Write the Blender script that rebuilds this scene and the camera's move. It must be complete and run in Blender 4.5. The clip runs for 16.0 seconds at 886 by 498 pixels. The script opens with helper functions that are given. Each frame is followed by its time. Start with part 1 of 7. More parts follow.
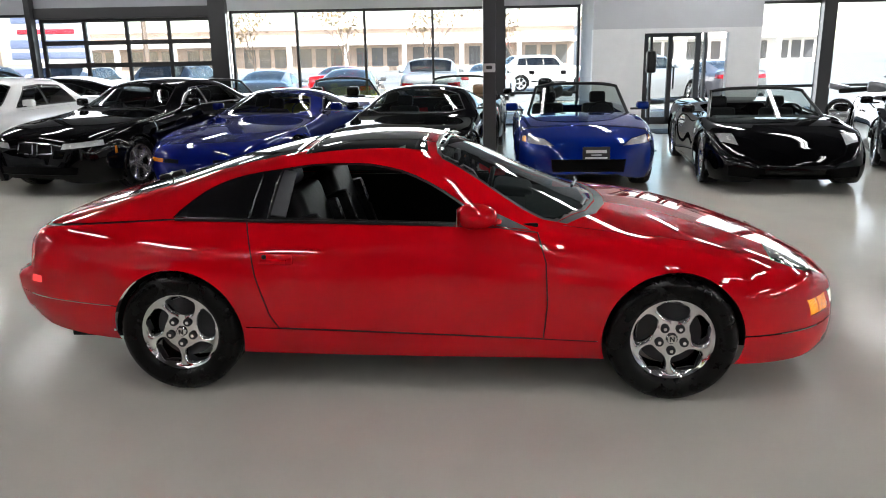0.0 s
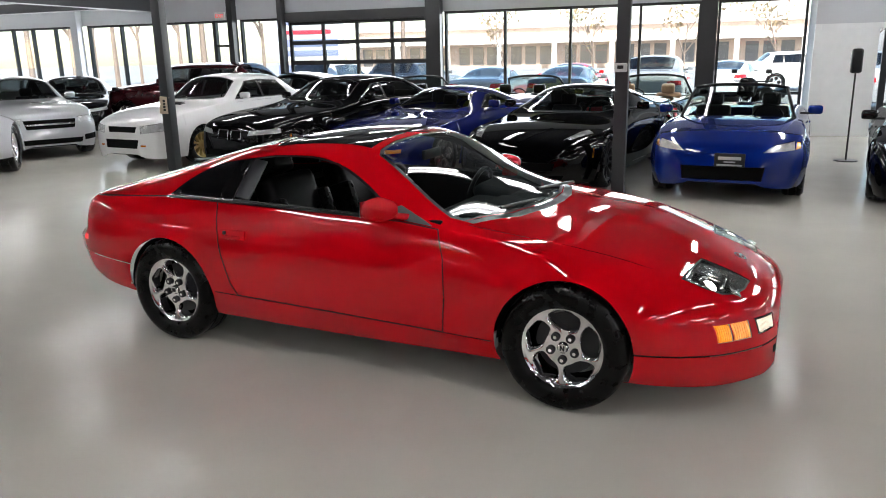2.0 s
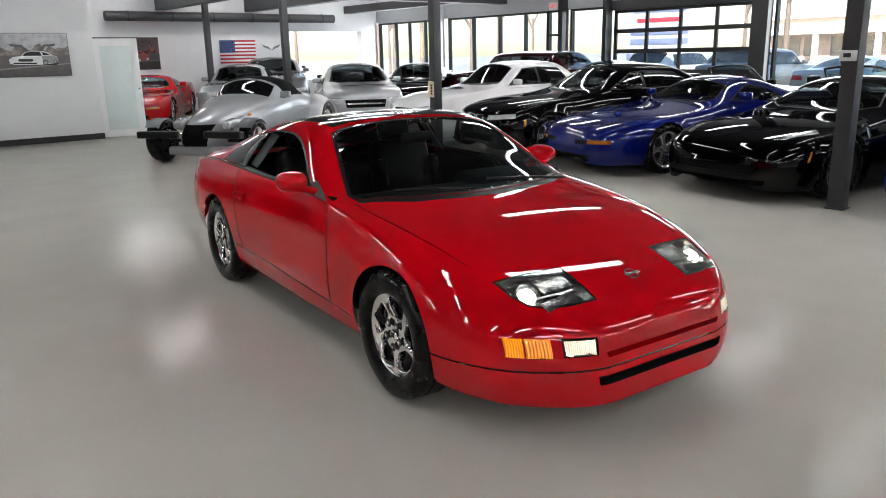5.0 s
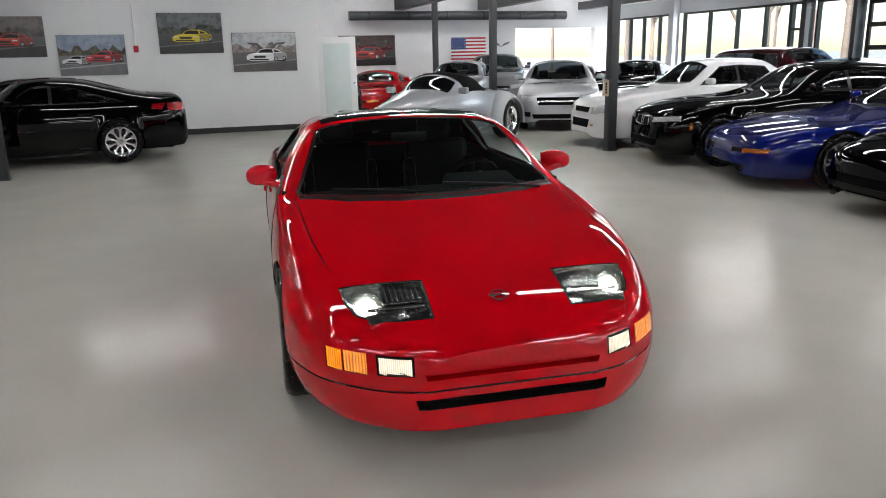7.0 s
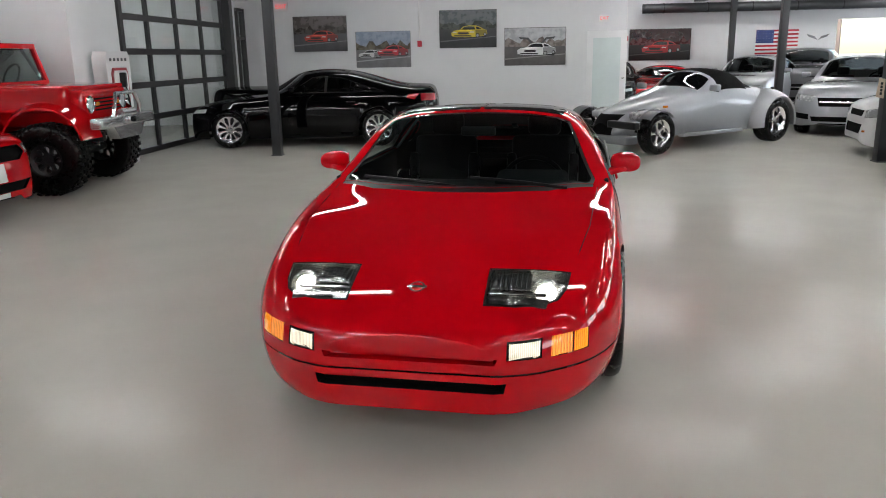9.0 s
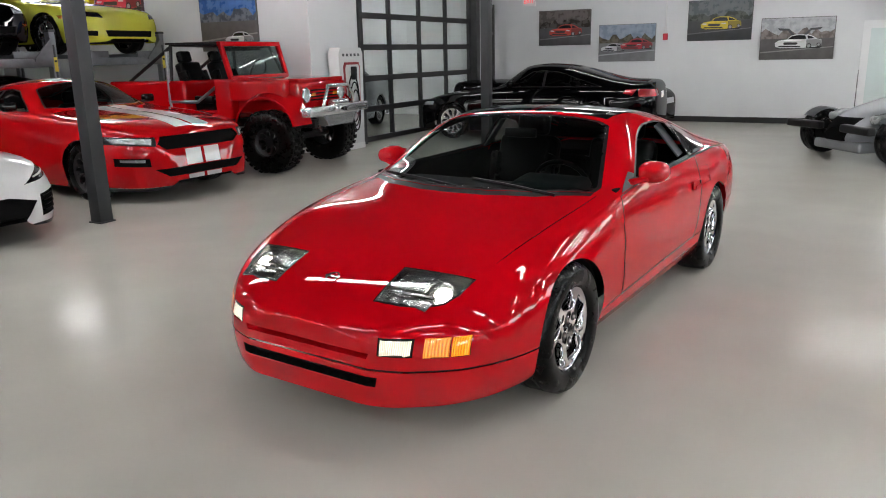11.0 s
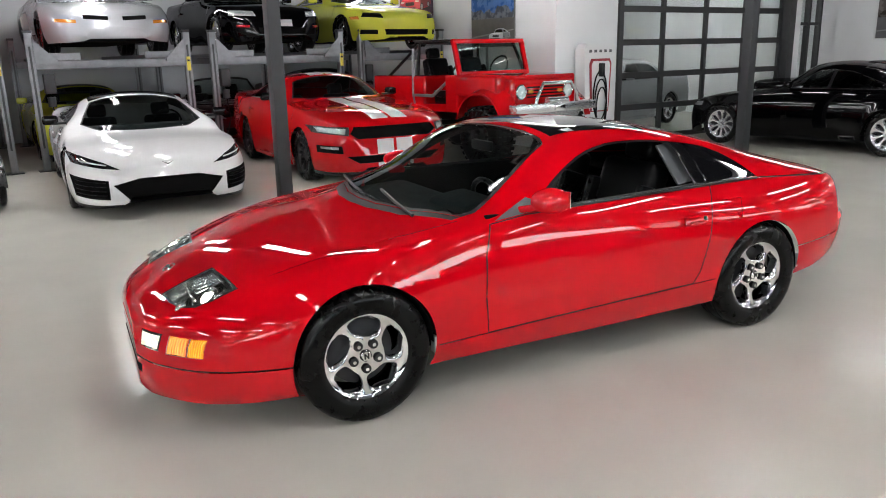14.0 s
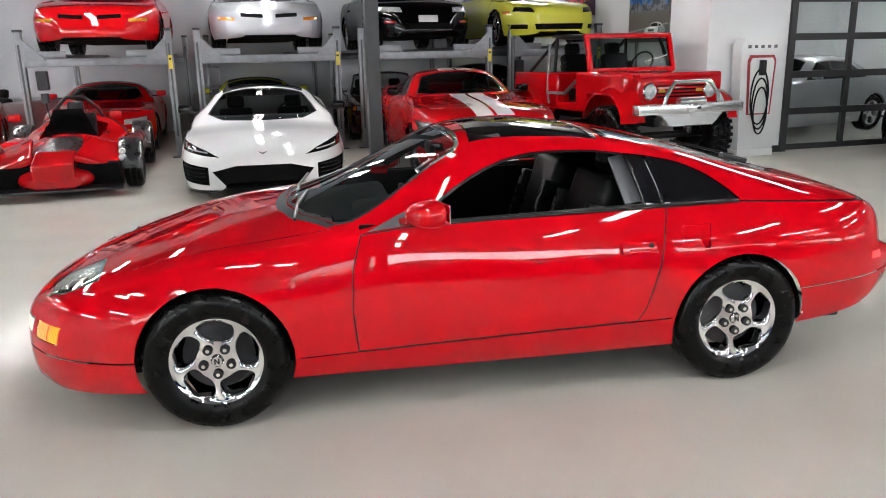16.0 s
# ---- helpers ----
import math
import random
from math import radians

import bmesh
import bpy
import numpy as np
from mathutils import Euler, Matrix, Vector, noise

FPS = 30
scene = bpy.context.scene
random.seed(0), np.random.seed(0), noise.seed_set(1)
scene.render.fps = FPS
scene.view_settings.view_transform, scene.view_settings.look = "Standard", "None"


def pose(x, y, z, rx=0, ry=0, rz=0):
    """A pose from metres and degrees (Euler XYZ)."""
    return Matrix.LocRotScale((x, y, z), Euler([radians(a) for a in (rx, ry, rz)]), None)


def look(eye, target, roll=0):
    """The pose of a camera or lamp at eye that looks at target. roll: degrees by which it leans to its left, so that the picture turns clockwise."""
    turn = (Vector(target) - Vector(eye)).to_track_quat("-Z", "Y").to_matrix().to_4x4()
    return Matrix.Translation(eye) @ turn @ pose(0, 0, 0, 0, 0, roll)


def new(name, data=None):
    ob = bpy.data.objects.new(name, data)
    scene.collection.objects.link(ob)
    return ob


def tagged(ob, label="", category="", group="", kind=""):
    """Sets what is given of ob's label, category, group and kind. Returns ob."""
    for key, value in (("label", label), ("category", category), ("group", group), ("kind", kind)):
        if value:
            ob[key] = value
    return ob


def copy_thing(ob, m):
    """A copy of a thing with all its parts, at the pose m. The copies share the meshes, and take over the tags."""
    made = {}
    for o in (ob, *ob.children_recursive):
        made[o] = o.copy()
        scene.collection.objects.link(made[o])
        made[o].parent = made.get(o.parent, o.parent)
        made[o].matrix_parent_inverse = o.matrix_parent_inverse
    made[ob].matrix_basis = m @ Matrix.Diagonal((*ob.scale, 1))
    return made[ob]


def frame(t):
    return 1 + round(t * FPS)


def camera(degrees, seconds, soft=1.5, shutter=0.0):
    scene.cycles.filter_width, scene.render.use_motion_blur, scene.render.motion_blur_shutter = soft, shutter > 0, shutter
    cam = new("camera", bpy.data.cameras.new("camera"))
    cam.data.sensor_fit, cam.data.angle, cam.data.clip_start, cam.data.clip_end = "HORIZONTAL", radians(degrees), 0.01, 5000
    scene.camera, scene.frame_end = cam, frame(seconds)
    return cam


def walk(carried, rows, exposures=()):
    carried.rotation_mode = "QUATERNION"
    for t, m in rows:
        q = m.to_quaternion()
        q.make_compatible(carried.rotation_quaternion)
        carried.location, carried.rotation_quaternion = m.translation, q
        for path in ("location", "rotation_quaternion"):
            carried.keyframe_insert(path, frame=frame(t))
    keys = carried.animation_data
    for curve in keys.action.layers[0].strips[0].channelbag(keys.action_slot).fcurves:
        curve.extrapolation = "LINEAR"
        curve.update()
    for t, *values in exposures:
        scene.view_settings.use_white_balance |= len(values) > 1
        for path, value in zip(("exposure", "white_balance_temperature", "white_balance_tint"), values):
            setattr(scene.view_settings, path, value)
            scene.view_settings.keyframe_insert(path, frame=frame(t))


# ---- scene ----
cam = camera(61.1, 16.0, soft=1.0)
METRES, EYE, TILT, LEAN, TURN = 13.47, 1.66, 0.0, 0.0, 0.0
ROWS = [
    (0, 0.0048, -0.0005, 0.0000, -0.27, -14.51, 1.03),
    (0.5, 0.0361, 0.0011, -0.0007, 5.9, -14.48, 0.91),
    (1, 0.0689, 0.0005, -0.0006, 10.87, -14.48, 1.04),
    (1.5, 0.1020, 0.0000, -0.0002, 15.93, -14.55, 1.17),
    (2, 0.1338, 0.0045, 0.0008, 20.16, -14.43, 1.11),
    (2.5, 0.1653, 0.0116, 0.0015, 24.46, -14.55, 1.2),
    (3, 0.1940, 0.0265, 0.0008, 29.15, -14.56, 1.19),
    (3.5, 0.2229, 0.0387, -0.0004, 34.2, -14.58, 1.04),
    (4, 0.2474, 0.0571, -0.0018, 40.36, -14.63, 1.16),
    (6.5, 0.3338, 0.1952, -0.0071, 64.72, -14.44, 1.02),
    (7, 0.3431, 0.2224, -0.0062, 70.87, -14.43, 1.17),
    (7.5, 0.3524, 0.2520, -0.0074, 76.93, -14.46, 1.26),
    (8, 0.3567, 0.2806, -0.0073, 83.03, -14.44, 1.17),
    (8.5, 0.3648, 0.3104, -0.0079, 89.76, -14.38, 1.15),
    (9, 0.3642, 0.3389, -0.0075, 95.63, -14.4, 1.04),
    (9.5, 0.3631, 0.3684, -0.0071, 101.37, -14.41, 1.17),
    (10, 0.3588, 0.3966, -0.0067, 106.96, -14.46, 1.26),
    (12.5, 0.2751, 0.5316, -0.0026, 133.98, -14.67, 1.18),
    (13, 0.2504, 0.5503, -0.0017, 138.33, -14.65, 1.31),
    (13.5, 0.2260, 0.5719, -0.0026, 143.14, -14.68, 1.32),
    (14, 0.1984, 0.5861, -0.0029, 147.76, -14.62, 1.26),
    (14.5, 0.1718, 0.5987, -0.0033, 151.64, -14.6, 1.24),
    (15, 0.1439, 0.6098, -0.0035, 155.96, -14.65, 1.22),
    (15.5, 0.1148, 0.6112, -0.0038, 160.17, -14.63, 1.31),
    (16, 0.0834, 0.6123, -0.0049, 165.04, -14.6, 1.15),
]
walk(cam, [(t, pose(0, 0, EYE, TILT, LEAN, TURN) @ pose(METRES * x, METRES * y, METRES * z, 90 + pitch, roll, yaw)) for t, x, y, z, yaw, pitch, roll in ROWS],
     exposures=((0.0, 1.78), (4.0, 1.72), (6.5, 1.65), (9.5, 1.72), (12.5, 2.03), (14.0, 2.14), (16.0, 2.28)))

import collections
from mathutils.bvhtree import BVHTree
from mathutils.interpolate import poly_3d_calc

# ---- world and light ----
world = bpy.data.worlds.new("world")
scene.world = world
world.use_nodes = True
wn = world.node_tree
sky = wn.nodes.new("ShaderNodeTexSky")
sky.sky_type, sky.sun_disc = "NISHITA", False
sky.sun_elevation, sky.sun_rotation = radians(28), radians(200)
wn.links.new(sky.outputs[0], wn.nodes["Background"].inputs[0])
wn.nodes["Background"].inputs[1].default_value = 0.15
sun = new("sun", bpy.data.lights.new("sun", "SUN"))
sun.data.energy, sun.data.angle, sun.data.color = 5.0, radians(0.6), (1.0, 0.95, 0.88)
sun.matrix_world = look((0, 0, 20), (-8, 10, 9))



def window_light(x, y, w, watts, z=1.45, turn=0):
    """Daylight through a shop window, aimed into the room."""
    l = new("window_daylight", bpy.data.lights.new("window_daylight", "AREA"))
    l.data.shape, l.data.size, l.data.size_y, l.data.energy, l.data.color = "RECTANGLE", w, 2.4, watts, (0.93, 0.96, 1.0)
    l.matrix_world = pose(x, y, z, -90, 0, turn)


window_light(-16.5, 17.9, 12.0, 100)
window_light(-4.0, 17.9, 10.0, 130)
window_light(10.7, 17.9, 7.6, 90)

# ---- materials ----
def mat(name, base, rough=0.5, metal=0.0, coat=0.0, spec=0.5, emit=None, power=0.0, vary=0.0, scale=8.0, bump=0.0, bscale=60.0, coat_rough=0.03):
    m = bpy.data.materials.new(name)
    m.use_nodes = True
    nt = m.node_tree
    b = nt.nodes["Principled BSDF"]
    b.inputs["Base Color"].default_value = (*base, 1)
    b.inputs["Roughness"].default_value = rough
    b.inputs["Metallic"].default_value = metal
    b.inputs["Coat Weight"].default_value = coat
    b.inputs["Coat Roughness"].default_value = coat_rough
    b.inputs["Specular IOR Level"].default_value = spec
    if emit:
        b.inputs["Emission Color"].default_value = (*emit, 1)
        b.inputs["Emission Strength"].default_value = power
    if vary or bump:
        co = nt.nodes.new("ShaderNodeTexCoord")
    if vary:
        n1, n2 = nt.nodes.new("ShaderNodeTexNoise"), nt.nodes.new("ShaderNodeTexNoise")
        n1.inputs["Scale"].default_value, n1.inputs["Detail"].default_value = scale, 6
        n2.inputs["Scale"].default_value, n2.inputs["Detail"].default_value = scale / 9, 3
        add = nt.nodes.new("ShaderNodeMath")
        add.operation = "ADD"
        ramp = nt.nodes.new("ShaderNodeMapRange")
        ramp.inputs[1].default_value, ramp.inputs[2].default_value = 0.6, 1.4
        ramp.inputs[3].default_value, ramp.inputs[4].default_value = 1 - vary, 1 + vary
        mul = nt.nodes.new("ShaderNodeVectorMath")
        mul.operation = "SCALE"
        mul.inputs[0].default_value = base
        for n in (n1, n2):
            nt.links.new(co.outputs["Object"], n.inputs["Vector"])
        nt.links.new(n1.outputs["Fac"], add.inputs[0])
        nt.links.new(n2.outputs["Fac"], add.inputs[1])
        nt.links.new(add.outputs[0], ramp.inputs[0])
        nt.links.new(ramp.outputs[0], mul.inputs["Scale"])
        nt.links.new(mul.outputs[0], b.inputs["Base Color"])
        rr = nt.nodes.new("ShaderNodeMapRange")
        rr.inputs[1].default_value, rr.inputs[2].default_value = 0.6, 1.4
        rr.inputs[3].default_value, rr.inputs[4].default_value = rough * (1 - vary), min(1, rough * (1 + vary))
        nt.links.new(add.outputs[0], rr.inputs[0])
        nt.links.new(rr.outputs[0], b.inputs["Roughness"])
    if bump:
        n3, bp = nt.nodes.new("ShaderNodeTexNoise"), nt.nodes.new("ShaderNodeBump")
        n3.inputs["Scale"].default_value, n3.inputs["Detail"].default_value = bscale, 4
        bp.inputs["Strength"].default_value, bp.inputs["Distance"].default_value = bump, 0.01
        nt.links.new(co.outputs["Object"], n3.inputs["Vector"])
        nt.links.new(n3.outputs["Fac"], bp.inputs["Height"])
        nt.links.new(bp.outputs[0], b.inputs["Normal"])
    return m


def glass(name, tint, gloss=0.045):
    """A thin pane: tinted see-through body with a mirror gloss that grows towards grazing."""
    m = bpy.data.materials.new(name)
    m.use_nodes = True
    nt = m.node_tree
    nt.nodes.clear()
    out, mix = nt.nodes.new("ShaderNodeOutputMaterial"), nt.nodes.new("ShaderNodeMixShader")
    tr, gl, lw = nt.nodes.new("ShaderNodeBsdfTransparent"), nt.nodes.new("ShaderNodeBsdfGlossy"), nt.nodes.new("ShaderNodeLayerWeight")
    pw, rg = nt.nodes.new("ShaderNodeMath"), nt.nodes.new("ShaderNodeMapRange")
    pw.operation = "POWER"
    pw.inputs[1].default_value = 5
    rg.inputs[3].default_value = gloss
    tr.inputs[0].default_value = (*tint, 1)
    gl.inputs["Roughness"].default_value = 0.01
    nt.links.new(lw.outputs["Facing"], pw.inputs[0])
    nt.links.new(pw.outputs[0], rg.inputs[0])
    nt.links.new(rg.outputs[0], mix.inputs[0])
    nt.links.new(tr.outputs[0], mix.inputs[1])
    nt.links.new(gl.outputs[0], mix.inputs[2])
    nt.links.new(mix.outputs[0], out.inputs[0])
    return m


def paint(name, base, flake=0.0, coat=1.0, spec=0.0):
    return mat(name, base, rough=0.45, metal=flake, coat=coat, spec=spec, vary=0.03, scale=30, coat_rough=0.008)


M_RED = paint("red_paint", (0.60, 0.001, 0.007))
M_RED2 = paint("bright_red_paint", (0.46, 0.003, 0.006))
M_BLACK = paint("black_paint", (0.0010, 0.0010, 0.0013), coat=0.55)
M_BLUE = paint("blue_paint", (0.001, 0.006, 0.11), 0.3)
M_BLUE2 = paint("royal_blue_paint", (0.001, 0.014, 0.16), 0.3)
M_WHITE = paint("white_paint", (0.68, 0.68, 0.69))
M_SILVER = paint("silver_paint", (0.36, 0.37, 0.39), 0.6)
M_YELLOW = paint("yellow_paint", (0.50, 0.50, 0.045))
M_MAROON = paint("maroon_paint", (0.035, 0.004, 0.006))
M_GREY = paint("grey_paint", (0.14, 0.14, 0.15), 0.4)
M_CHROME = mat("chrome", (0.88, 0.88, 0.90), 0.035, 1.0)
M_ALLOY = mat("alloy", (0.72, 0.72, 0.74), 0.22, 0.85)
M_DARKRIM = mat("dark_rim", (0.03, 0.03, 0.032), 0.3, 0.6)
M_GOLD = mat("gold_rim", (0.62, 0.42, 0.16), 0.3, 0.8)
M_RUBBER = mat("rubber", (0.004, 0.004, 0.004), 0.6, spec=0.15, vary=0.3, scale=40)
M_TYRE = mat("tyre_wall", (0.003, 0.003, 0.003), 0.28, spec=0.22, vary=0.25, scale=20)
M_TRIM = mat("black_trim", (0.007, 0.007, 0.008), 0.35, spec=0.35)
M_WELL = mat("wheel_well", (0.004, 0.004, 0.004), 0.9, spec=0.1)
M_LEATHER = mat("black_leather", (0.0035, 0.0035, 0.004), 0.30, spec=0.11, vary=0.2, scale=25, bump=0.15, bscale=180)
M_CLOTH = mat("dark_lining", (0.004, 0.004, 0.004), 0.9, spec=0.1, vary=0.25, scale=40)
M_DASH = mat("dash_plastic", (0.020, 0.024, 0.027), 0.7, spec=0.25, vary=0.15, scale=60, bump=0.1, bscale=300)
M_GREYTRIM = mat("grey_pillar_trim", (0.10, 0.105, 0.112), 0.6, vary=0.1, scale=30)
M_GLASS = glass("clear_glass", (0.93, 0.96, 0.95))
M_CARGLASS = glass("tinted_glass", (0.50, 0.56, 0.54), 0.06)
M_DARKGLASS = glass("dark_glass", (0.16, 0.17, 0.18), 0.07)
M_BLACKGLASS = mat("black_glass", (0.004, 0.004, 0.005), 0.02, spec=0.9)
M_LENS = mat("lamp_bowl", (0.46, 0.47, 0.48), 0.25, 0.25, coat=1.0, vary=0.25, scale=20)
M_LAMPIN = mat("lamp_inner", (0.03, 0.03, 0.034), 0.3, 0.4)
M_GLOW = mat("lit_bulb", (1, 0.95, 0.85), 0.3, emit=(1.0, 0.93, 0.80), power=3.2)


def ribbed_lens(name, base, emit, power, ribs=260.0):
    """A moulded lamp lens: fine upright ribs, lit unevenly from behind."""
    m = mat(name, base, 0.12, coat=1.0, emit=emit, power=power)
    nt = m.node_tree
    b = nt.nodes["Principled BSDF"]
    co, wv, no = nt.nodes.new("ShaderNodeTexCoord"), nt.nodes.new("ShaderNodeTexWave"), nt.nodes.new("ShaderNodeTexNoise")
    wv.bands_direction = "Y"
    wv.inputs["Scale"].default_value, wv.inputs["Distortion"].default_value = ribs / 6.28, 0.6
    no.inputs["Scale"].default_value, no.inputs["Detail"].default_value = 22, 3
    mul, rg, bp = nt.nodes.new("ShaderNodeMath"), nt.nodes.new("ShaderNodeMapRange"), nt.nodes.new("ShaderNodeBump")
    mul.operation = "MULTIPLY"
    rg.inputs[1].default_value, rg.inputs[2].default_value = 0.05, 0.45
    rg.inputs[3].default_value, rg.inputs[4].default_value = power * 0.35, power * 2.2
    bp.inputs["Strength"].default_value, bp.inputs["Distance"].default_value = 0.5, 0.004
    for n in (wv, no):
        nt.links.new(co.outputs["Object"], n.inputs["Vector"])
    nt.links.new(wv.outputs["Fac"], mul.inputs[0])
    nt.links.new(no.outputs["Fac"], mul.inputs[1])
    nt.links.new(mul.outputs[0], rg.inputs[0])
    nt.links.new(rg.outputs[0], b.inputs["Emission Strength"])
    nt.links.new(wv.outputs["Fac"], bp.inputs["Height"])
    nt.links.new(bp.outputs[0], b.inputs["Normal"])
    return m


M_FOG = ribbed_lens("lit_fog_lens", (0.75, 0.68, 0.58), (1.0, 0.84, 0.62), 0.20)
M_AMBER = ribbed_lens("lit_amber", (0.70, 0.15, 0.003), (1.0, 0.30, 0.005), 0.20)
M_SIGNAL = ribbed_lens("lit_signal_lens", (0.75, 0.20, 0.03), (1.0, 0.30, 0.04), 0.17, 180.0)
M_CARBON = mat("carbon_weave", (0.018, 0.018, 0.02), 0.3, coat=0.6, vary=0.3, scale=90)
M_REFLECT = mat("lamp_reflector", (0.42, 0.42, 0.41), 0.16, 0.95, vary=0.3, scale=35, bump=0.25, bscale=45)
M_AMBERDARK = mat("amber_lens", (0.55, 0.16, 0.01), 0.15, coat=1, vary=0.2, scale=40)
M_REDLENS = mat("red_lens", (0.35, 0.004, 0.01), 0.1, coat=1, vary=0.2, scale=40)
M_REDLIT = mat("lit_red_marker", (0.8, 0.02, 0.03), 0.2, emit=(1.0, 0.05, 0.05), power=0.28)
M_PLATE = mat("plate_white", (0.6, 0.6, 0.6), 0.4)
M_INK = mat("ink_black", (0.01, 0.01, 0.01), 0.4)
M_STEEL = mat("galvanised_steel", (0.20, 0.205, 0.22), 0.38, 0.7, vary=0.25, scale=12)
M_POST = mat("dark_post_paint", (0.030, 0.032, 0.036), 0.45, vary=0.2, scale=9, bump=0.05, bscale=40)
M_WALL = mat("white_wall_paint", (0.64, 0.65, 0.665), 0.75, vary=0.035, scale=3, bump=0.06, bscale=120)
M_SOFFIT = mat("grey_wall_paint", (0.50, 0.52, 0.55), 0.75, vary=0.06, scale=2, bump=0.06, bscale=120)
M_CEIL = mat("ceiling_deck", (0.06, 0.06, 0.065), 0.85, vary=0.12, scale=1.5)
M_BASE = mat("black_baseboard", (0.012, 0.012, 0.013), 0.5)
M_FRAME = mat("dark_bronze_frame", (0.022, 0.022, 0.024), 0.38, vary=0.15, scale=10)
M_WFRAME = mat("white_frame_paint", (0.74, 0.75, 0.76), 0.5, vary=0.05, scale=6)
M_TUBE = mat("lit_tube", (1, 1, 1), 0.4, emit=(1.0, 0.99, 0.985), power=11.5)
M_FIX = mat("fixture_white", (0.7, 0.7, 0.7), 0.5)
M_EXIT = mat("exit_sign_red", (0.6, 0.05, 0.05), 0.4, emit=(1.0, 0.1, 0.1), power=0.4)
M_GROUND = mat("asphalt", (0.24, 0.24, 0.245), 0.85, vary=0.3, scale=0.8, bump=0.3, bscale=60)
M_STRIPE = mat("road_stripe", (0.75, 0.75, 0.72), 0.7)
M_BUILD = mat("pale_render", (0.82, 0.79, 0.77), 0.8, vary=0.06, scale=0.5)
M_BRICK = mat("brown_brick", (0.42, 0.32, 0.27), 0.85, vary=0.3, scale=3)
M_BWIN = mat("far_window", (0.10, 0.10, 0.11), 0.15)
M_BARK = mat("bark", (0.16, 0.12, 0.10), 0.9, vary=0.3, scale=10)
M_LEAF = mat("dry_leaves", (0.24, 0.17, 0.09), 0.8, vary=0.5, scale=2)
M_GREEN = mat("lime_paint", (0.10, 0.55, 0.03), 0.3, coat=1, vary=0.1, scale=20)


def floor_material():
    m = mat("epoxy_floor", (0.50, 0.485, 0.437), 0.13, coat=0.0, vary=0.08, scale=1.6, spec=0.035)
    nt = m.node_tree
    b = nt.nodes["Principled BSDF"]
    co = nt.nodes.new("ShaderNodeTexCoord")
    n, bp = nt.nodes.new("ShaderNodeTexNoise"), nt.nodes.new("ShaderNodeBump")
    n.inputs["Scale"].default_value, n.inputs["Detail"].default_value = 85, 3
    bp.inputs["Strength"].default_value, bp.inputs["Distance"].default_value = 0.10, 0.003
    nt.links.new(co.outputs["Object"], n.inputs["Vector"])
    nt.links.new(n.outputs["Fac"], bp.inputs["Height"])
    nt.links.new(bp.outputs[0], b.inputs["Normal"])
    nt.links.new(bp.outputs[0], b.inputs["Coat Normal"])
    return m


M_FLOOR = floor_material()


# ---- mesh helpers ----
SKIN = {}


def skin_reference(bm):
    """Keeps the uncut skin, whose smooth normals all panels cut from it share."""
    ref = bm.copy()
    ref.normal_update()
    ref.faces.ensure_lookup_table()
    SKIN["mesh"], SKIN["tree"] = ref, BVHTree.FromBMesh(ref)


def skin_normals(me):
    ref, tree, out, found = SKIN["mesh"], SKIN["tree"], [], False
    for v in me.vertices:
        place, n, index, dist = tree.find_nearest(v.co, 0.0045)
        if place is None or n.dot(v.normal) < 0.7:
            out.append((0, 0, 0))
            continue
        f = ref.faces[index]
        w = poly_3d_calc([c.co for c in f.verts], place)
        q = Vector((0, 0, 0))
        for c, k in zip(f.verts, w):
            q += c.normal * k
        out.append(q.normalized())
        found = True
    if found:
        me.normals_split_custom_set_from_vertices(out)


def part(name, bm, material, parent=None, label="", smooth=True, mats=None):
    me = bpy.data.meshes.new(name)
    bm.to_mesh(me)
    bm.free()
    for m in (mats or [material]):
        me.materials.append(m)
    if smooth:
        me.polygons.foreach_set("use_smooth", [True] * len(me.polygons))
        me.set_sharp_from_angle(angle=radians(38))
        if SKIN:
            skin_normals(me)
    ob = new(name, me)
    if parent:
        ob.parent = parent
    if label:
        tagged(ob, label=label)
    return ob


def empty(name, m, label, category, group="", kind=""):
    ob = new(name)
    ob.empty_display_size = 0.2
    ob.matrix_world = m
    return tagged(ob, label, category, group, kind)


def box(sx, sy, sz, at=(0, 0, 0), bevel=0.0, rot=(0, 0, 0), into=None, seg=2):
    bm = bmesh.new()
    bmesh.ops.create_cube(bm, size=1)
    bmesh.ops.scale(bm, vec=(sx, sy, sz), verts=bm.verts)
    if bevel:
        bmesh.ops.bevel(bm, geom=bm.edges[:], offset=bevel, segments=seg, affect="EDGES", profile=0.6)
    bmesh.ops.transform(bm, matrix=pose(*at, *rot), verts=bm.verts)
    return join(into, bm) if into else bm


def join(a, b):
    me = bpy.data.meshes.new("tmp")
    b.to_mesh(me)
    b.free()
    a.from_mesh(me)
    bpy.data.meshes.remove(me)
    return a


def slab(x0, x1, y0, y1, z0, z1, bevel=0.0):
    return box(abs(x1 - x0), abs(y1 - y0), abs(z1 - z0), ((x0 + x1) / 2, (y0 + y1) / 2, (z0 + z1) / 2), bevel)


def rod(a, b, r, n=10, r2=None):
    a, b = Vector(a), Vector(b)
    bm = bmesh.new()
    bmesh.ops.create_cone(bm, cap_ends=True, segments=n, radius1=r, radius2=r if r2 is None else r2, depth=(b - a).length)
    q = (b - a).to_track_quat("Z", "Y").to_matrix().to_4x4()
    bmesh.ops.transform(bm, matrix=Matrix.Translation((a + b) / 2) @ q, verts=bm.verts)
    return bm


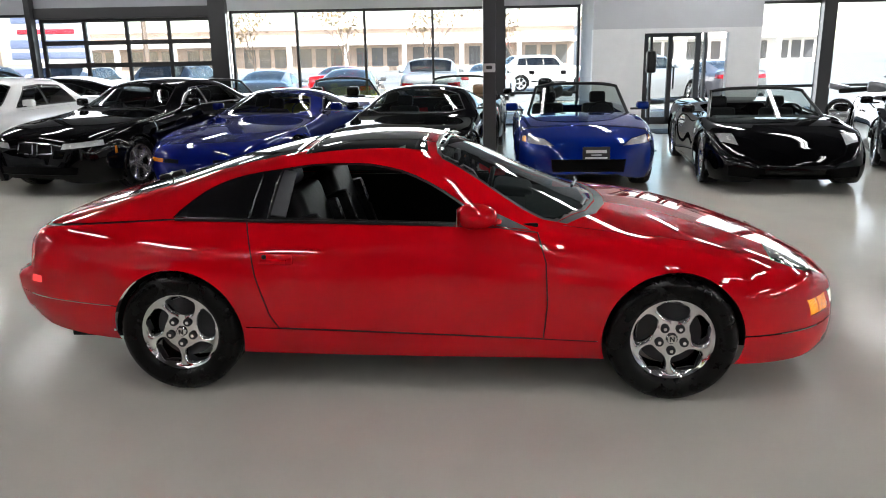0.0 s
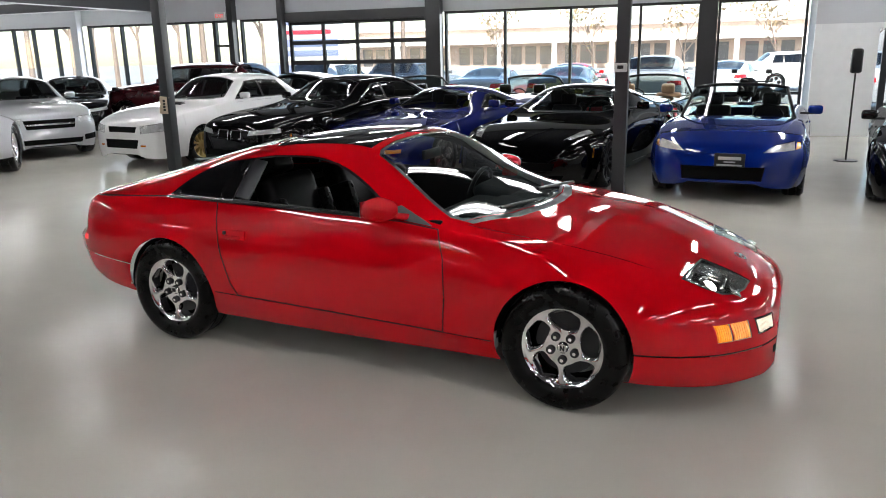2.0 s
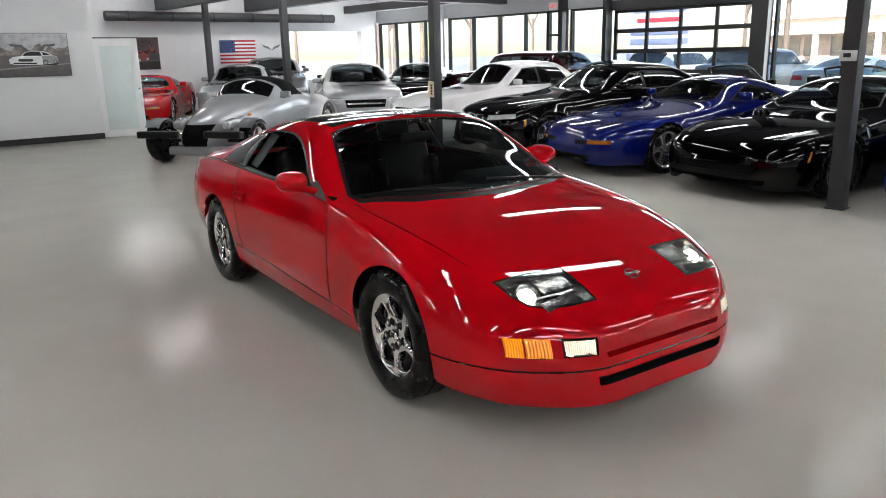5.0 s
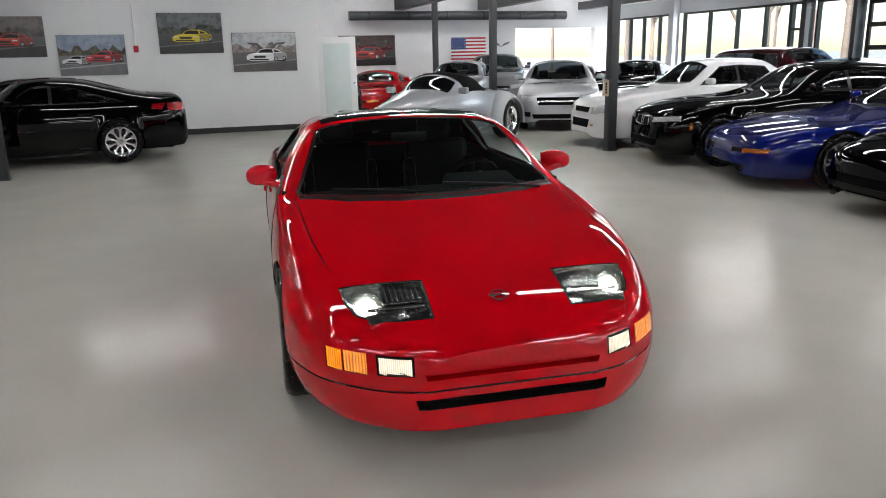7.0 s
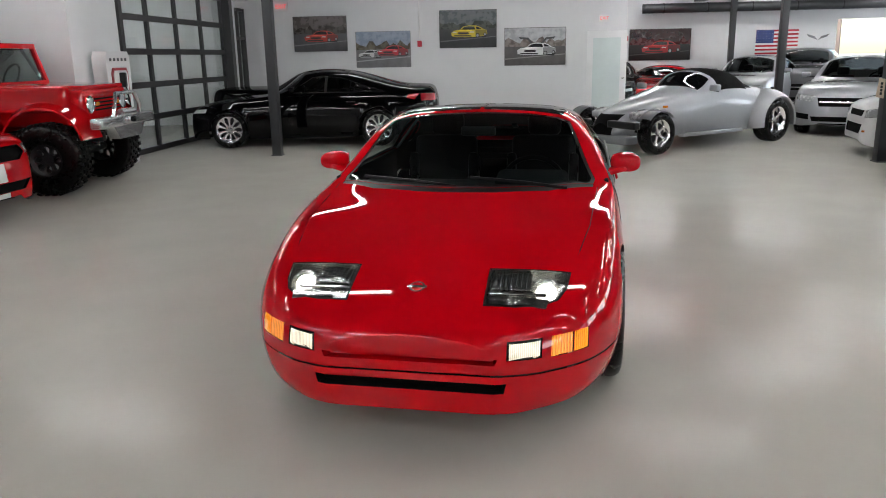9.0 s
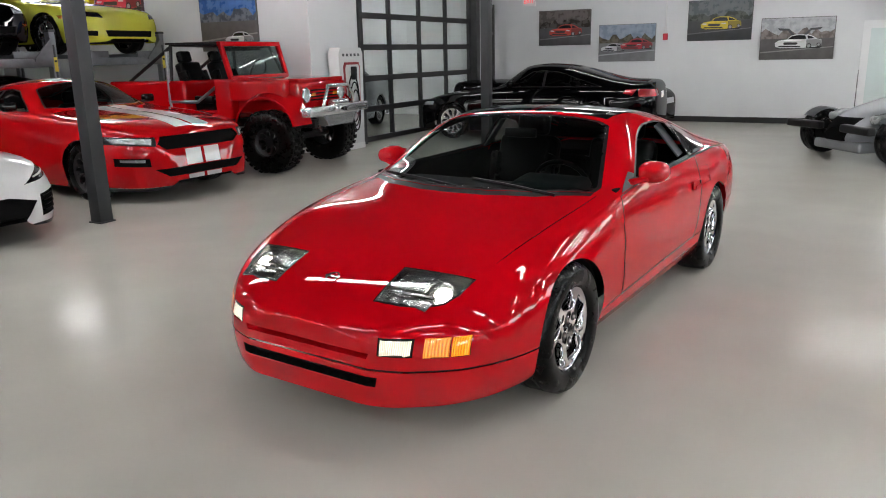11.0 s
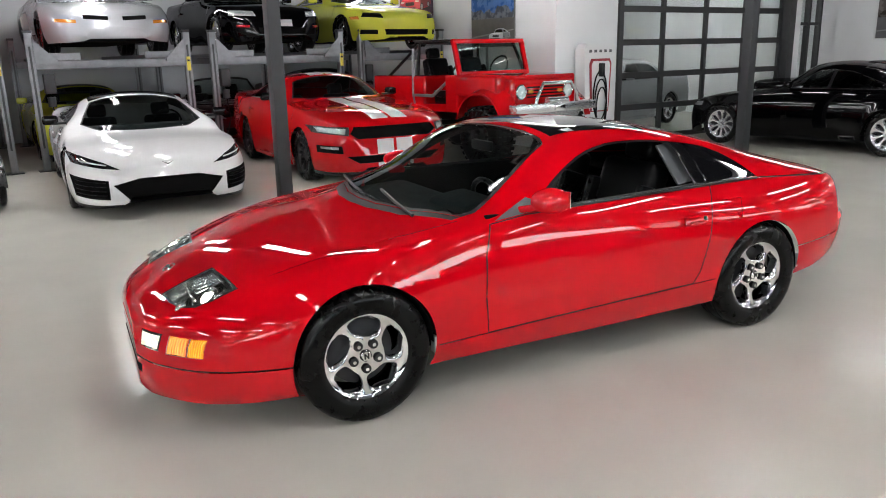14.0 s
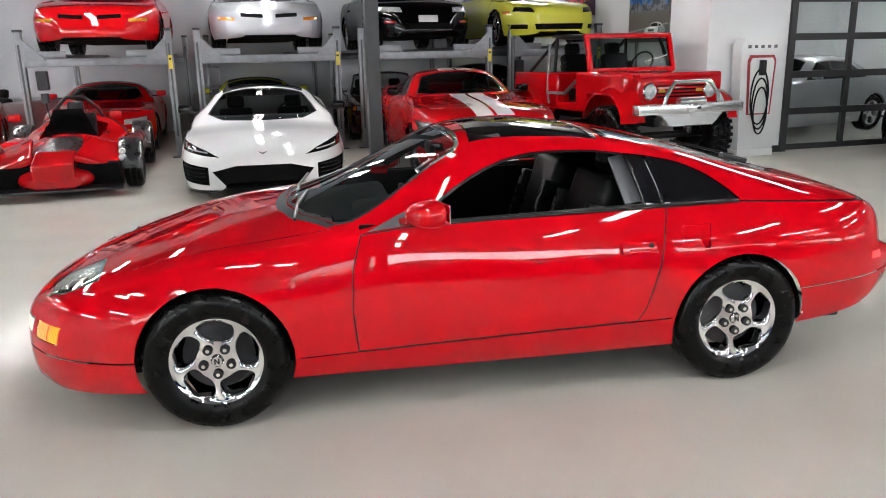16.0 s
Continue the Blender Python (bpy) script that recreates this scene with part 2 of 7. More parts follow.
def tube(points, r, n=8, closed=False):
    """A round bar along points."""
    pts = [Vector(p) for p in points]
    bm = bmesh.new()
    rings = []
    for i, p in enumerate(pts):
        if closed:
            d = pts[(i + 1) % len(pts)] - pts[i - 1]
        else:
            d = pts[min(i + 1, len(pts) - 1)] - pts[max(i - 1, 0)]
        q = d.to_track_quat("Z", "Y")
        rings.append([bm.verts.new(p + q @ Vector((r * math.cos(k * 2 * math.pi / n), r * math.sin(k * 2 * math.pi / n), 0))) for k in range(n)])
    m = len(rings)
    for i in range(m if closed else m - 1):
        for k in range(n):
            bm.faces.new((rings[i][k], rings[i][(k + 1) % n], rings[(i + 1) % m][(k + 1) % n], rings[(i + 1) % m][k]))
    if not closed:
        bm.faces.new(rings[0][::-1])
        bm.faces.new(rings[-1])
    bmesh.ops.recalc_face_normals(bm, faces=bm.faces)
    return bm


def lathe(profile, n=40, axis="y", arc=None):
    """profile: (radius, offset along the axis) pairs, spun round the axis."""
    bm = bmesh.new()
    rings = []
    for r, o in profile:
        ring = []
        for k in range(n):
            a = 2 * math.pi * k / n
            p = (r * math.cos(a), o, r * math.sin(a)) if axis == "y" else (r * math.cos(a), r * math.sin(a), o)
            ring.append(bm.verts.new(p))
        rings.append(ring)
    for i in range(len(rings) - 1):
        for k in range(n):
            bm.faces.new((rings[i][k], rings[i][(k + 1) % n], rings[i + 1][(k + 1) % n], rings[i + 1][k]))
    bmesh.ops.recalc_face_normals(bm, faces=bm.faces)
    return bm


def flat(poly, thick=0.004, plane="xz"):
    """A thin plate with the outline poly, lying in the plane and thick along its normal."""
    bm = bmesh.new()
    put = {"xz": lambda u, v, d: (u, d, v), "xy": lambda u, v, d: (u, v, d), "yz": lambda u, v, d: (d, u, v)}[plane]
    a = [bm.verts.new(put(u, v, thick / 2)) for u, v in poly]
    b = [bm.verts.new(put(u, v, -thick / 2)) for u, v in poly]
    bm.faces.new(a)
    bm.faces.new(b[::-1])
    for i in range(len(a)):
        j = (i + 1) % len(a)
        bm.faces.new((a[i], b[i], b[j], a[j]))
    bmesh.ops.recalc_face_normals(bm, faces=bm.faces)
    return bm


def curve_through(points):
    """A smooth function through (x, value) pairs: monotone cubic."""
    p = np.array(sorted(points), float)
    x, y = p[:, 0], p[:, 1]
    h, d = np.diff(x), np.diff(y) / np.diff(x)
    m = np.zeros(len(x))
    for i in range(1, len(x) - 1):
        if d[i - 1] * d[i] > 0:
            w1, w2 = 2 * h[i] + h[i - 1], h[i] + 2 * h[i - 1]
            m[i] = (w1 + w2) / (w1 / d[i - 1] + w2 / d[i])
    m[0], m[-1] = d[0], d[-1]

    def f(v):
        v = min(max(v, x[0]), x[-1])
        i = min(max(int(np.searchsorted(x, v)) - 1, 0), len(h) - 1)
        s = (v - x[i]) / h[i]
        return ((1 + 2 * s) * (1 - s) ** 2 * y[i] + s * (1 - s) ** 2 * h[i] * m[i] + s * s * (3 - 2 * s) * y[i + 1] + s * s * (s - 1) * h[i] * m[i + 1])
    return f


def eased(f, x0, x1, reach):
    """f averaged over a bell of the given reach, narrower towards both ends."""
    def g(v):
        r = min(reach, max(0.0, v - x0), max(0.0, x1 - v))
        tot = wt = 0.0
        for i in range(-6, 7):
            w = math.exp(-0.5 * (i / 2.6) ** 2)
            tot += w * f(v + r * i / 3)
            wt += w
        return tot / wt
    return g


# ---- car bodies ----
def loft_body(spec):
    """A car's outer skin: sections along x, from the sill over the belt and the roof rail to the middle, both sides.
    The lower edge rises round the wheels, so the arches are open."""
    F = {k: curve_through(spec[k]) for k in ("top", "rail", "belt", "half", "belt_half", "rail_half", "low")}
    x0, x1 = spec["top"][0][0], spec["top"][-1][0]
    if spec.get("ease"):
        F = {k: eased(f, x0, x1, spec["ease"]) for k, f in F.items()}
    xs = set()
    n = spec.get("stations", 60)
    for i in range(n + 1):
        xs.add(round(x0 + (x1 - x0) * i / n, 4))
    for i in range(9):
        e = 0.20 * (1 - math.cos(math.pi / 2 * i / 8))
        xs.add(round(x0 + e, 4))
        xs.add(round(x1 - e, 4))
    arches = spec["arches"]
    for xc, zc, r in () if spec.get("cut_arches") else arches:
        for i in range(17):
            xs.add(round(xc + r * math.cos(math.pi * i / 16) * 0.9999, 4))
        xs.add(round(xc - r - 0.003, 4))
        xs.add(round(xc + r + 0.003, 4))
    xs = sorted(xs)
    keep = [xs[0]]
    special = {round(xc + s * (r + e), 4) for xc, zc, r in arches for s in (-1, 1) for e in (0.003, -0.0001 * r)}
    for x in xs[1:]:
        if x - keep[-1] > 0.006 or x == xs[-1] or any(abs(abs(x - xc) - r) < 0.0045 for xc, zc, r in arches):
            keep.append(x)
    xs = keep
    M1, M2, M3 = 14, 7, 9
    tuck, bulge = spec.get("tuck", 0.05), spec.get("max_at", 0.45)
    rows = []
    for x in xs:
        top, rail, belt = F["top"](x), F["rail"](x), F["belt"](x)
        w, wb, wr, low = F["half"](x), F["belt_half"](x), F["rail_half"](x), F["low"](x)
        zl = low
        for xc, zc, r in arches:
            if abs(x - xc) <= r and not spec.get("cut_arches"):
                zl = max(zl, zc + math.sqrt(max(0, r * r - (x - xc) ** 2)))
        zl = min(zl, belt - 0.03)

        def side(z):
            s = (z - low) / max(belt - low, 0.01)
            if s < bulge:
                return w - tuck * (1 - s / bulge) ** 2
            return w - (w - wb) * ((s - bulge) / (1 - bulge)) ** 2.6
        pts = []
        for i in range(M1 + 1):
            z = zl + (belt - zl) * (i / M1)
            y = side(z)
            flare = spec.get("flare", 0.0)
            for xc, zc, r in arches:
                d = math.hypot(x - xc, z - zc) - r
                if 0 <= d < 0.12:
                    y += flare * (1 - d / 0.12) ** 2
            pts.append((y, z))
        if spec.get("cut_arches"):
            pts[0] = (pts[0][0] - 0.012, pts[0][1])
        for i in range(1, M2 + 1):
            s = i / M2
            pts.append((wb + (wr - wb) * s + 0.02 * math.sin(math.pi * s) * min(1, (rail - belt) * 4), belt + (rail - belt) * s))
        for i in range(1, M3 + 1):
            y = wr * (1 - i / M3)
            pts.append((y, rail + (top - rail) * (1 - (y / wr) ** 2.2)))
        p = np.array(pts)
        for _ in range(spec.get("smooth", 3)):
            q = p.copy()
            q[M1 - 3:-1] = 0.25 * p[M1 - 4:-2] + 0.5 * p[M1 - 3:-1] + 0.25 * p[M1 - 2:]
            q[-1, 1] = 0.5 * p[-1, 1] + 0.5 * p[-2, 1]
            p = q
        rows.append(p)
    bm = bmesh.new()
    grid = []
    for x, p in zip(xs, rows):
        right = [bm.verts.new((x, -y, z)) for y, z in p]
        left = [bm.verts.new((x, y, z)) for y, z in p[:-1]]
        grid.append(right + left[::-1])
    for a, b in zip(grid, grid[1:]):
        for k in range(len(a) - 1):
            bm.faces.new((a[k], b[k], b[k + 1], a[k + 1]))
    bm.faces.new(grid[0])
    bm.faces.new(grid[-1][::-1])
    bmesh.ops.recalc_face_normals(bm, faces=bm.faces)
    return bm


def inside(poly, u, v):
    hit, j = False, len(poly) - 1
    for i in range(len(poly)):
        (ui, vi), (uj, vj) = poly[i], poly[j]
        if (vi > v) != (vj > v) and u < (uj - ui) * (v - vi) / (vj - vi) + ui:
            hit = not hit
        j = i
    return hit


AX = {"xz": (0, 2), "xy": (0, 1), "yz": (1, 2)}


def imprint(bm, poly, plane, ok=lambda c, n: True):
    """Cuts the outline poly, seen square to the plane, into the skin and returns the faces within it."""
    iu, iv = AX[plane]
    us, vs = [p[0] for p in poly], [p[1] for p in poly]
    lo, hi = (min(us) - 1e-3, min(vs) - 1e-3), (max(us) + 1e-3, max(vs) + 1e-3)

    def near(faces):
        out = []
        for f in faces:
            fu, fv = [v.co[iu] for v in f.verts], [v.co[iv] for v in f.verts]
            if max(fu) > lo[0] and min(fu) < hi[0] and max(fv) > lo[1] and min(fv) < hi[1] and ok(f.calc_center_median(), f.normal):
                out.append(f)
        return out
    fs = near(bm.faces)
    for i in range(len(poly)):
        (au, av), (bu, bv) = poly[i], poly[(i + 1) % len(poly)]
        co, no = Vector((0, 0, 0)), Vector((0, 0, 0))
        co[iu], co[iv] = au, av
        no[iu], no[iv] = bv - av, au - bu
        if no.length < 1e-6 or not fs:
            continue
        geom = list({e for f in fs for e in f.edges}) + list({v for f in fs for v in f.verts}) + fs
        cut = bmesh.ops.bisect_plane(bm, geom=geom, dist=2e-4, plane_co=co, plane_no=no.normalized())
        fs = [g for g in cut["geom"] if isinstance(g, bmesh.types.BMFace)]
    bm.normal_update()
    res = []
    for f in near(fs):
        c = f.calc_center_median()
        if inside(poly, c[iu], c[iv]):
            res.append(f)
    return res


def lift_out(bm, faces, shift=0.0, keep=False, walls=False):
    """Takes faces out of bm into a skin of their own, moved along their normals by shift; walls: with sides back to the old place."""
    out = bmesh.new()
    vm = {}
    bm.normal_update()
    for f in faces:
        for v in f.verts:
            if v not in vm:
                vm[v] = out.verts.new(v.co + v.normal * shift)
    for f in faces:
        try:
            out.faces.new([vm[v] for v in f.verts])
        except ValueError:
            pass
    if walls:
        inner = set(faces)
        for e in {e for f in faces for e in f.edges}:
            if sum(f in inner for f in e.link_faces) == 1:
                a, b = e.verts
                out.faces.new((out.verts.new(a.co), out.verts.new(b.co), vm[b], vm[a]))
    if not keep:
        bmesh.ops.delete(bm, geom=faces, context="FACES")
    out.normal_update()
    return out


def rim_edge(bm, width, depth):
    """Turns the skin's outer edge inwards: an inset ring whose rim sinks by depth."""
    if not bm.faces:
        return []
    bm.normal_update()
    normals = {v: v.normal.copy() for v in bm.verts if v.is_boundary}
    res = bmesh.ops.inset_region(bm, faces=bm.faces[:], thickness=width, use_boundary=True, use_even_offset=True)
    for v, n in normals.items():
        if v.is_valid and v.is_boundary:
            v.co -= n * depth
    return res["faces"]


def outline(bm):
    """The points along the skin's outer edge, in order."""
    edges = [e for e in bm.edges if e.is_boundary]
    if not edges:
        return []
    at_vert = collections.defaultdict(list)
    for e in edges:
        for v in e.verts:
            at_vert[v].append(e)
    best = []
    left = set(edges)
    while left:
        e = left.pop()
        v = e.verts[1]
        run = [e.verts[0].co.copy(), v.co.copy()]
        while True:
            nxt = [k for k in at_vert[v] if k in left]
            if not nxt:
                break
            left.discard(nxt[0])
            v = nxt[0].other_vert(v)
            run.append(v.co.copy())
        if len(run) > len(best):
            best = run
    pts = [best[0]]
    for p in best[1:]:
        if (p - pts[-1]).length > 0.004 and (p - pts[0]).length > 0.004:
            pts.append(p)
    return pts


def split(bm):
    """Left (y > 0) and right halves of a skin."""
    out = []
    for sgn in (1, -1):
        fs = [f for f in bm.faces if f.calc_center_median().y * sgn > 0]
        if fs:
            out.append(lift_out(bm, fs, keep=True))
    bm.free()
    return out


def wheel(radius, width, rim_r, material, spokes=5, opening=0.62, reach=(0.34, 0.86), dish=0.02, twist=0.0, crown=0.004):
    """A wheel round the y axis, its face towards -y. Returns the tyre, and the rim with the brake and hub under it."""
    w = width / 2
    prof = [(rim_r - 0.012, w - 0.02), (rim_r + 0.004, w - 0.004), (rim_r + 0.02, w), (radius - 0.045, w + 0.004), (radius - 0.018, w - 0.006), (radius - 0.004, w - 0.026), (radius, w - 0.045)]
    ring = prof + [(radius - 0.0, w - 0.07), (radius - 0.006, w - 0.073), (radius - 0.006, w - 0.08), (radius, w - 0.083)]
    full = ring + [(r, -o) for r, o in reversed(ring)]
    tyre = lathe(full, 48)
    rim = bmesh.new()
    rn = [0.0, 0.08, 0.16, 0.24, 0.30] + [reach[0] + (reach[1] - reach[0]) * i / 8 for i in range(9)] + [0.91, 0.955, 1.0]
    sec = 2 * math.pi / spokes
    nseg = 12
    face_y = -(w - 0.03)

    def half_open(t):
        if t <= reach[0] or t >= reach[1]:
            return 0.0
        u = (t - (reach[0] + reach[1]) / 2) / ((reach[1] - reach[0]) / 2)
        return opening * sec / 2 * (1 - abs(u) ** 2.6) ** 0.5

    def level(t):
        return face_y + dish * (1 - t * t) + (0.012 * (t - 0.9) / 0.1 * -1 if t > 0.9 else 0)
    for s in range(spokes):
        rows_ = []
        for t in rn:
            a = max(half_open(t), 0.0)
            row = []
            for k in range(nseg + 1):
                u = k / nseg
                th = s * sec + a + (sec - 2 * a) * u + twist * t
                drop = (crown * (2 * u - 1) ** 2 + 0.012 * (1 - math.sin(math.pi * u)) ** 4) * min(1, a / (0.3 * opening * sec / 2)) if a > 0 else 0
                r = rim_r * t
                row.append(rim.verts.new((r * math.cos(th), level(t) + drop, r * math.sin(th))))
            rows_.append(row)
        for ra, rb in zip(rows_, rows_[1:]):
            for k in range(nseg):
                rim.faces.new((ra[k], ra[k + 1], rb[k + 1], rb[k]))
        for k in (0, nseg):
            for ra, rb in zip(rows_[4:14], rows_[5:15]):
                va, vb = rim.verts.new(ra[k].co + Vector((0, 0.045, 0))), rim.verts.new(rb[k].co + Vector((0, 0.045, 0)))
                rim.faces.new((ra[k], rb[k], vb, va))
    bmesh.ops.remove_doubles(rim, verts=rim.verts, dist=1e-5)
    bmesh.ops.recalc_face_normals(rim, faces=rim.faces)
    join(rim, lathe([(rim_r, face_y - 0.010), (rim_r + 0.006, face_y - 0.016), (rim_r + 0.008, face_y - 0.006), (rim_r - 0.008, face_y + 0.02), (rim_r - 0.014, w)], 48))
    return tyre, rim, face_y


def add_wheel(car, at, flip, radius, width, rim_r, material, **kw):
    tyre, rim, fy = wheel(radius, width, rim_r, material, **kw)
    m = pose(*at, 0, 0, 180 if flip else 0)
    wh = part("wheel", tyre, M_TYRE, car)
    wh.matrix_basis = m
    part("rim", rim, material, wh)
    part("brake_disc", lathe([(0.03, 0.02), (rim_r * 0.74, 0.02), (rim_r * 0.74, 0.0), (0.03, 0.0)], 28), M_DARKRIM, wh)
    cap = lathe([(0.0005, fy - 0.004), (rim_r * 0.10, fy - 0.003), (rim_r * 0.13, fy + 0.004)], 20)
    part("hub_cap", cap, material, wh)
    return wh, fy


def seat_mesh(w=0.5):
    bm = box(0.50, w, 0.16, (0.05, 0, 0.10), 0.06, seg=3)
    box(0.16, w * 0.92, 0.62, (-0.26, 0, 0.42), 0.06, (0, -18, 0), bm, 3)
    box(0.12, 0.24, 0.17, (-0.40, 0, 0.80), 0.05, (0, -14, 0), bm, 3)
    for sy in (-1, 1):
        box(0.18, 0.07, 0.44, (-0.20, sy * w * 0.44, 0.38), 0.03, (0, -18, 0), bm)
        box(0.42, 0.07, 0.11, (0.06, sy * w * 0.46, 0.18), 0.03, (0, 0, 0), bm)
    return bm

# ---- the room ----
def structure(name, bm, material, label, category, **kw):
    return tagged(part(name, bm, material, None, smooth=False, **kw), label, category, kind="structure")


CEIL = 4.6
structure("ground", slab(-260, 260, -200, 320, -0.32, -0.04), M_GROUND, "pale sunlit asphalt parking lot around the showroom", "ground")
structure("floor", slab(-20.3, 15.2, -10.4, 18.2, -0.2, 0.0), M_FLOOR, "glossy light grey epoxy showroom floor", "floor")
structure("ceiling", slab(-20.5, 15.4, -10.4, 18.5, CEIL, CEIL + 0.2), M_CEIL, "grey painted ceiling deck of the showroom", "ceiling")
# window side
structure("wall_north", slab(-20.3, 15.2, 18.0, 18.3, 2.72, CEIL), M_SOFFIT, "light grey wall above the shop windows", "wall")
structure("wall_west", slab(-20.3, -20.0, 5.6, 14.2, 0, CEIL), M_WALL, "white painted end wall with flag and poster", "wall")
structure("wall_west_sill", slab(-20.3, -20.0, 14.2, 17.3, 0, 0.8), M_WALL, "white wall below the end window", "wall")
structure("wall_west_header", slab(-20.3, -20.0, 14.2, 17.3, 2.45, CEIL), M_WALL, "white wall above the end window", "wall")
structure("wall_west_end", slab(-20.3, -20.0, 17.3, 18.0, 0, CEIL), M_WALL, "white wall end beside the window", "wall")
structure("wall_pictures", slab(-13.4, -13.1, -1.6, 6.1, 0, CEIL), M_WALL, "white wall with framed car posters", "wall")
structure("wall_return", slab(-20.0, -13.4, 5.6, 5.9, 0, CEIL), M_WALL, "white return wall behind the picture wall", "wall")
structure("wall_south", slab(-5.6, 15.2, -10.4, -10.1, 0, CEIL), M_SOFFIT, "grey painted wall behind the car lifts", "wall")
structure("wall_east", slab(14.9, 15.2, -10.1, 18.0, 0, CEIL), M_WALL, "white painted end wall", "wall")
structure("wall_side", slab(-5.9, -5.6, -10.1, -2.1, 0, CEIL), M_WALL, "white wall beside the car lifts", "wall")
structure("wall_charger", slab(-7.05, -5.6, -2.1, -1.8, 0, CEIL), M_WALL, "white wall pier with the car charger", "wall")
structure("wall_door_header", slab(-13.1, -7.05, -2.1, -1.8, 2.9, CEIL), M_WALL, "white wall above the sectional door", "wall")
structure("wall_door_pier", slab(-12.15, -11.75, -2.1, -1.8, 0, 2.9), M_WALL, "white wall between two doors", "wall")
structure("baseboard_1", slab(-13.1, -13.07, -1.6, 6.1, 0, 0.12), M_BASE, "black baseboard along the picture wall", "baseboard")
structure("baseboard_2", slab(-7.05, -5.6, -1.8, -1.77, 0, 0.10), M_BASE, "black baseboard below the charger", "baseboard")
# service bay behind the sectional door
structure("wall_bay_back", slab(-13.4, -5.9, -8.3, -8.0, 0, CEIL), M_WALL, "white back wall of the service bay", "wall")
structure("wall_bay_side", slab(-13.7, -13.4, -8.3, -1.6, 0, CEIL), M_WALL, "white side wall of the service bay", "wall")
# entrance lobby
structure("lobby_front", slab(3.35, 6.95, 16.6, 16.75, 2.12, CEIL), M_SOFFIT, "grey wall above the entrance lobby", "wall")
structure("lobby_pier_1", slab(3.35, 4.45, 16.6, 16.75, 0, 2.12), M_WFRAME, "white panelled lobby wall", "wall")
structure("lobby_pier_2", slab(6.25, 6.95, 16.6, 16.75, 0, 2.12), M_WFRAME, "white lobby wall", "wall")
structure("lobby_side_1", slab(3.35, 3.5, 16.75, 18.0, 0, CEIL), M_SOFFIT, "grey side wall of the lobby", "wall")
structure("lobby_trim", slab(3.45, 6.85, 16.57, 16.6, 2.02, 2.12), M_WFRAME, "white trim board above the lobby opening", "trim")

# ---- window wall ----
def window_bay(name, x0, x1, cuts, z0=0.05, z1=2.72, rails=(), y=18.1, m=None):
    """Storefront glazing from x0 to x1 in the plane y, with uprights at the cuts and cross bars at the rails."""
    m = m or M_FRAME
    w = tagged(new(name), "tall shop window in thin dark metal frames", "window", kind="structure")
    w.location = ((x0 + x1) / 2, y, 0)
    cx = (x0 + x1) / 2
    edges = [x0, *cuts, x1]
    for x in edges:
        part("window_frame", slab(x - cx - 0.028, x - cx + 0.028, -0.06, 0.06, 0, z1), m, w, smooth=False)
    for a, b in zip(edges, edges[1:]):
        for z in (z0 - 0.03, *rails, z1 - 0.03):
            part("window_rail", slab(a - cx + 0.028, b - cx - 0.028, -0.05, 0.05, z - 0.03, z + 0.03), m, w, smooth=False)
        p = part("pane", slab(a - cx + 0.028, b - cx - 0.028, -0.006, 0.006, z0, z1 - 0.06), M_GLASS, w, smooth=False)
        p.visible_shadow = False
    return w


window_bay("window_2", -19.9, -16.3, (-18.9, -18.1, -17.2))
window_bay("window_3", -15.9, -11.5, (-14.7, -13.5, -12.4))
window_bay("window_4", -10.6, -9.3, ())
window_bay("window_5", -4.72, 1.18, (-3.22, -1.65, -0.08), rails=(0.62,))
window_bay("window_6", 1.58, 3.3, (), rails=(0.75,))
window_bay("window_7", 6.9, 14.6, (8.95, 10.9, 12.8), rails=(0.8,))


def column(name, x, y, w, d, material, label):
    c = structure(name, slab(-w / 2, w / 2, -d / 2, d / 2, 0, CEIL), material, label, "column")
    c.location = (x, y, 0)


for i, (x, w, m) in enumerate(((-16.15, 0.24, M_SOFFIT), (-10.75, 0.16, M_FRAME), (-9.22, 0.12, M_FRAME), (-4.95, 0.38, M_FRAME), (1.38, 0.34, M_FRAME), (8.95, 0.30, M_FRAME))):
    column("column_%d" % (i + 1), x, 17.86, w, 0.22, m, "upright building column between the shop windows")


def garage_door(name, m, width, height, cols, rows_, label, depth=0.06):
    """A sectional door of glazed panels, standing in the plane y = 0 of m."""
    d = tagged(new(name), label, "door", kind="structure")
    d.matrix_world = m
    for i in range(cols + 1):
        x = -width / 2 + width * i / cols
        part("stile", slab(x - 0.042, x + 0.042, -depth / 2, depth / 2, 0, height), M_FRAME, d, smooth=False)
    for j in range(rows_ + 1):
        z = 0.04 + (height - 0.08) * j / rows_
        part("rail", slab(-width / 2 - 0.03, width / 2 + 0.03, -depth / 2 - 0.004, depth / 2 + 0.004, z - 0.052, z + 0.052), M_FRAME, d, smooth=False)
    for i in range(cols):
        for j in range(rows_):
            x0, x1 = -width / 2 + width * i / cols + 0.042, -width / 2 + width * (i + 1) / cols - 0.042
            z0, z1 = 0.04 + (height - 0.08) * j / rows_ + 0.04, 0.04 + (height - 0.08) * (j + 1) / rows_ - 0.04
            p = part("pane", slab(x0, x1, -0.004, 0.004, z0, z1), M_GLASS, d, smooth=False)
            p.visible_shadow = False
    return d


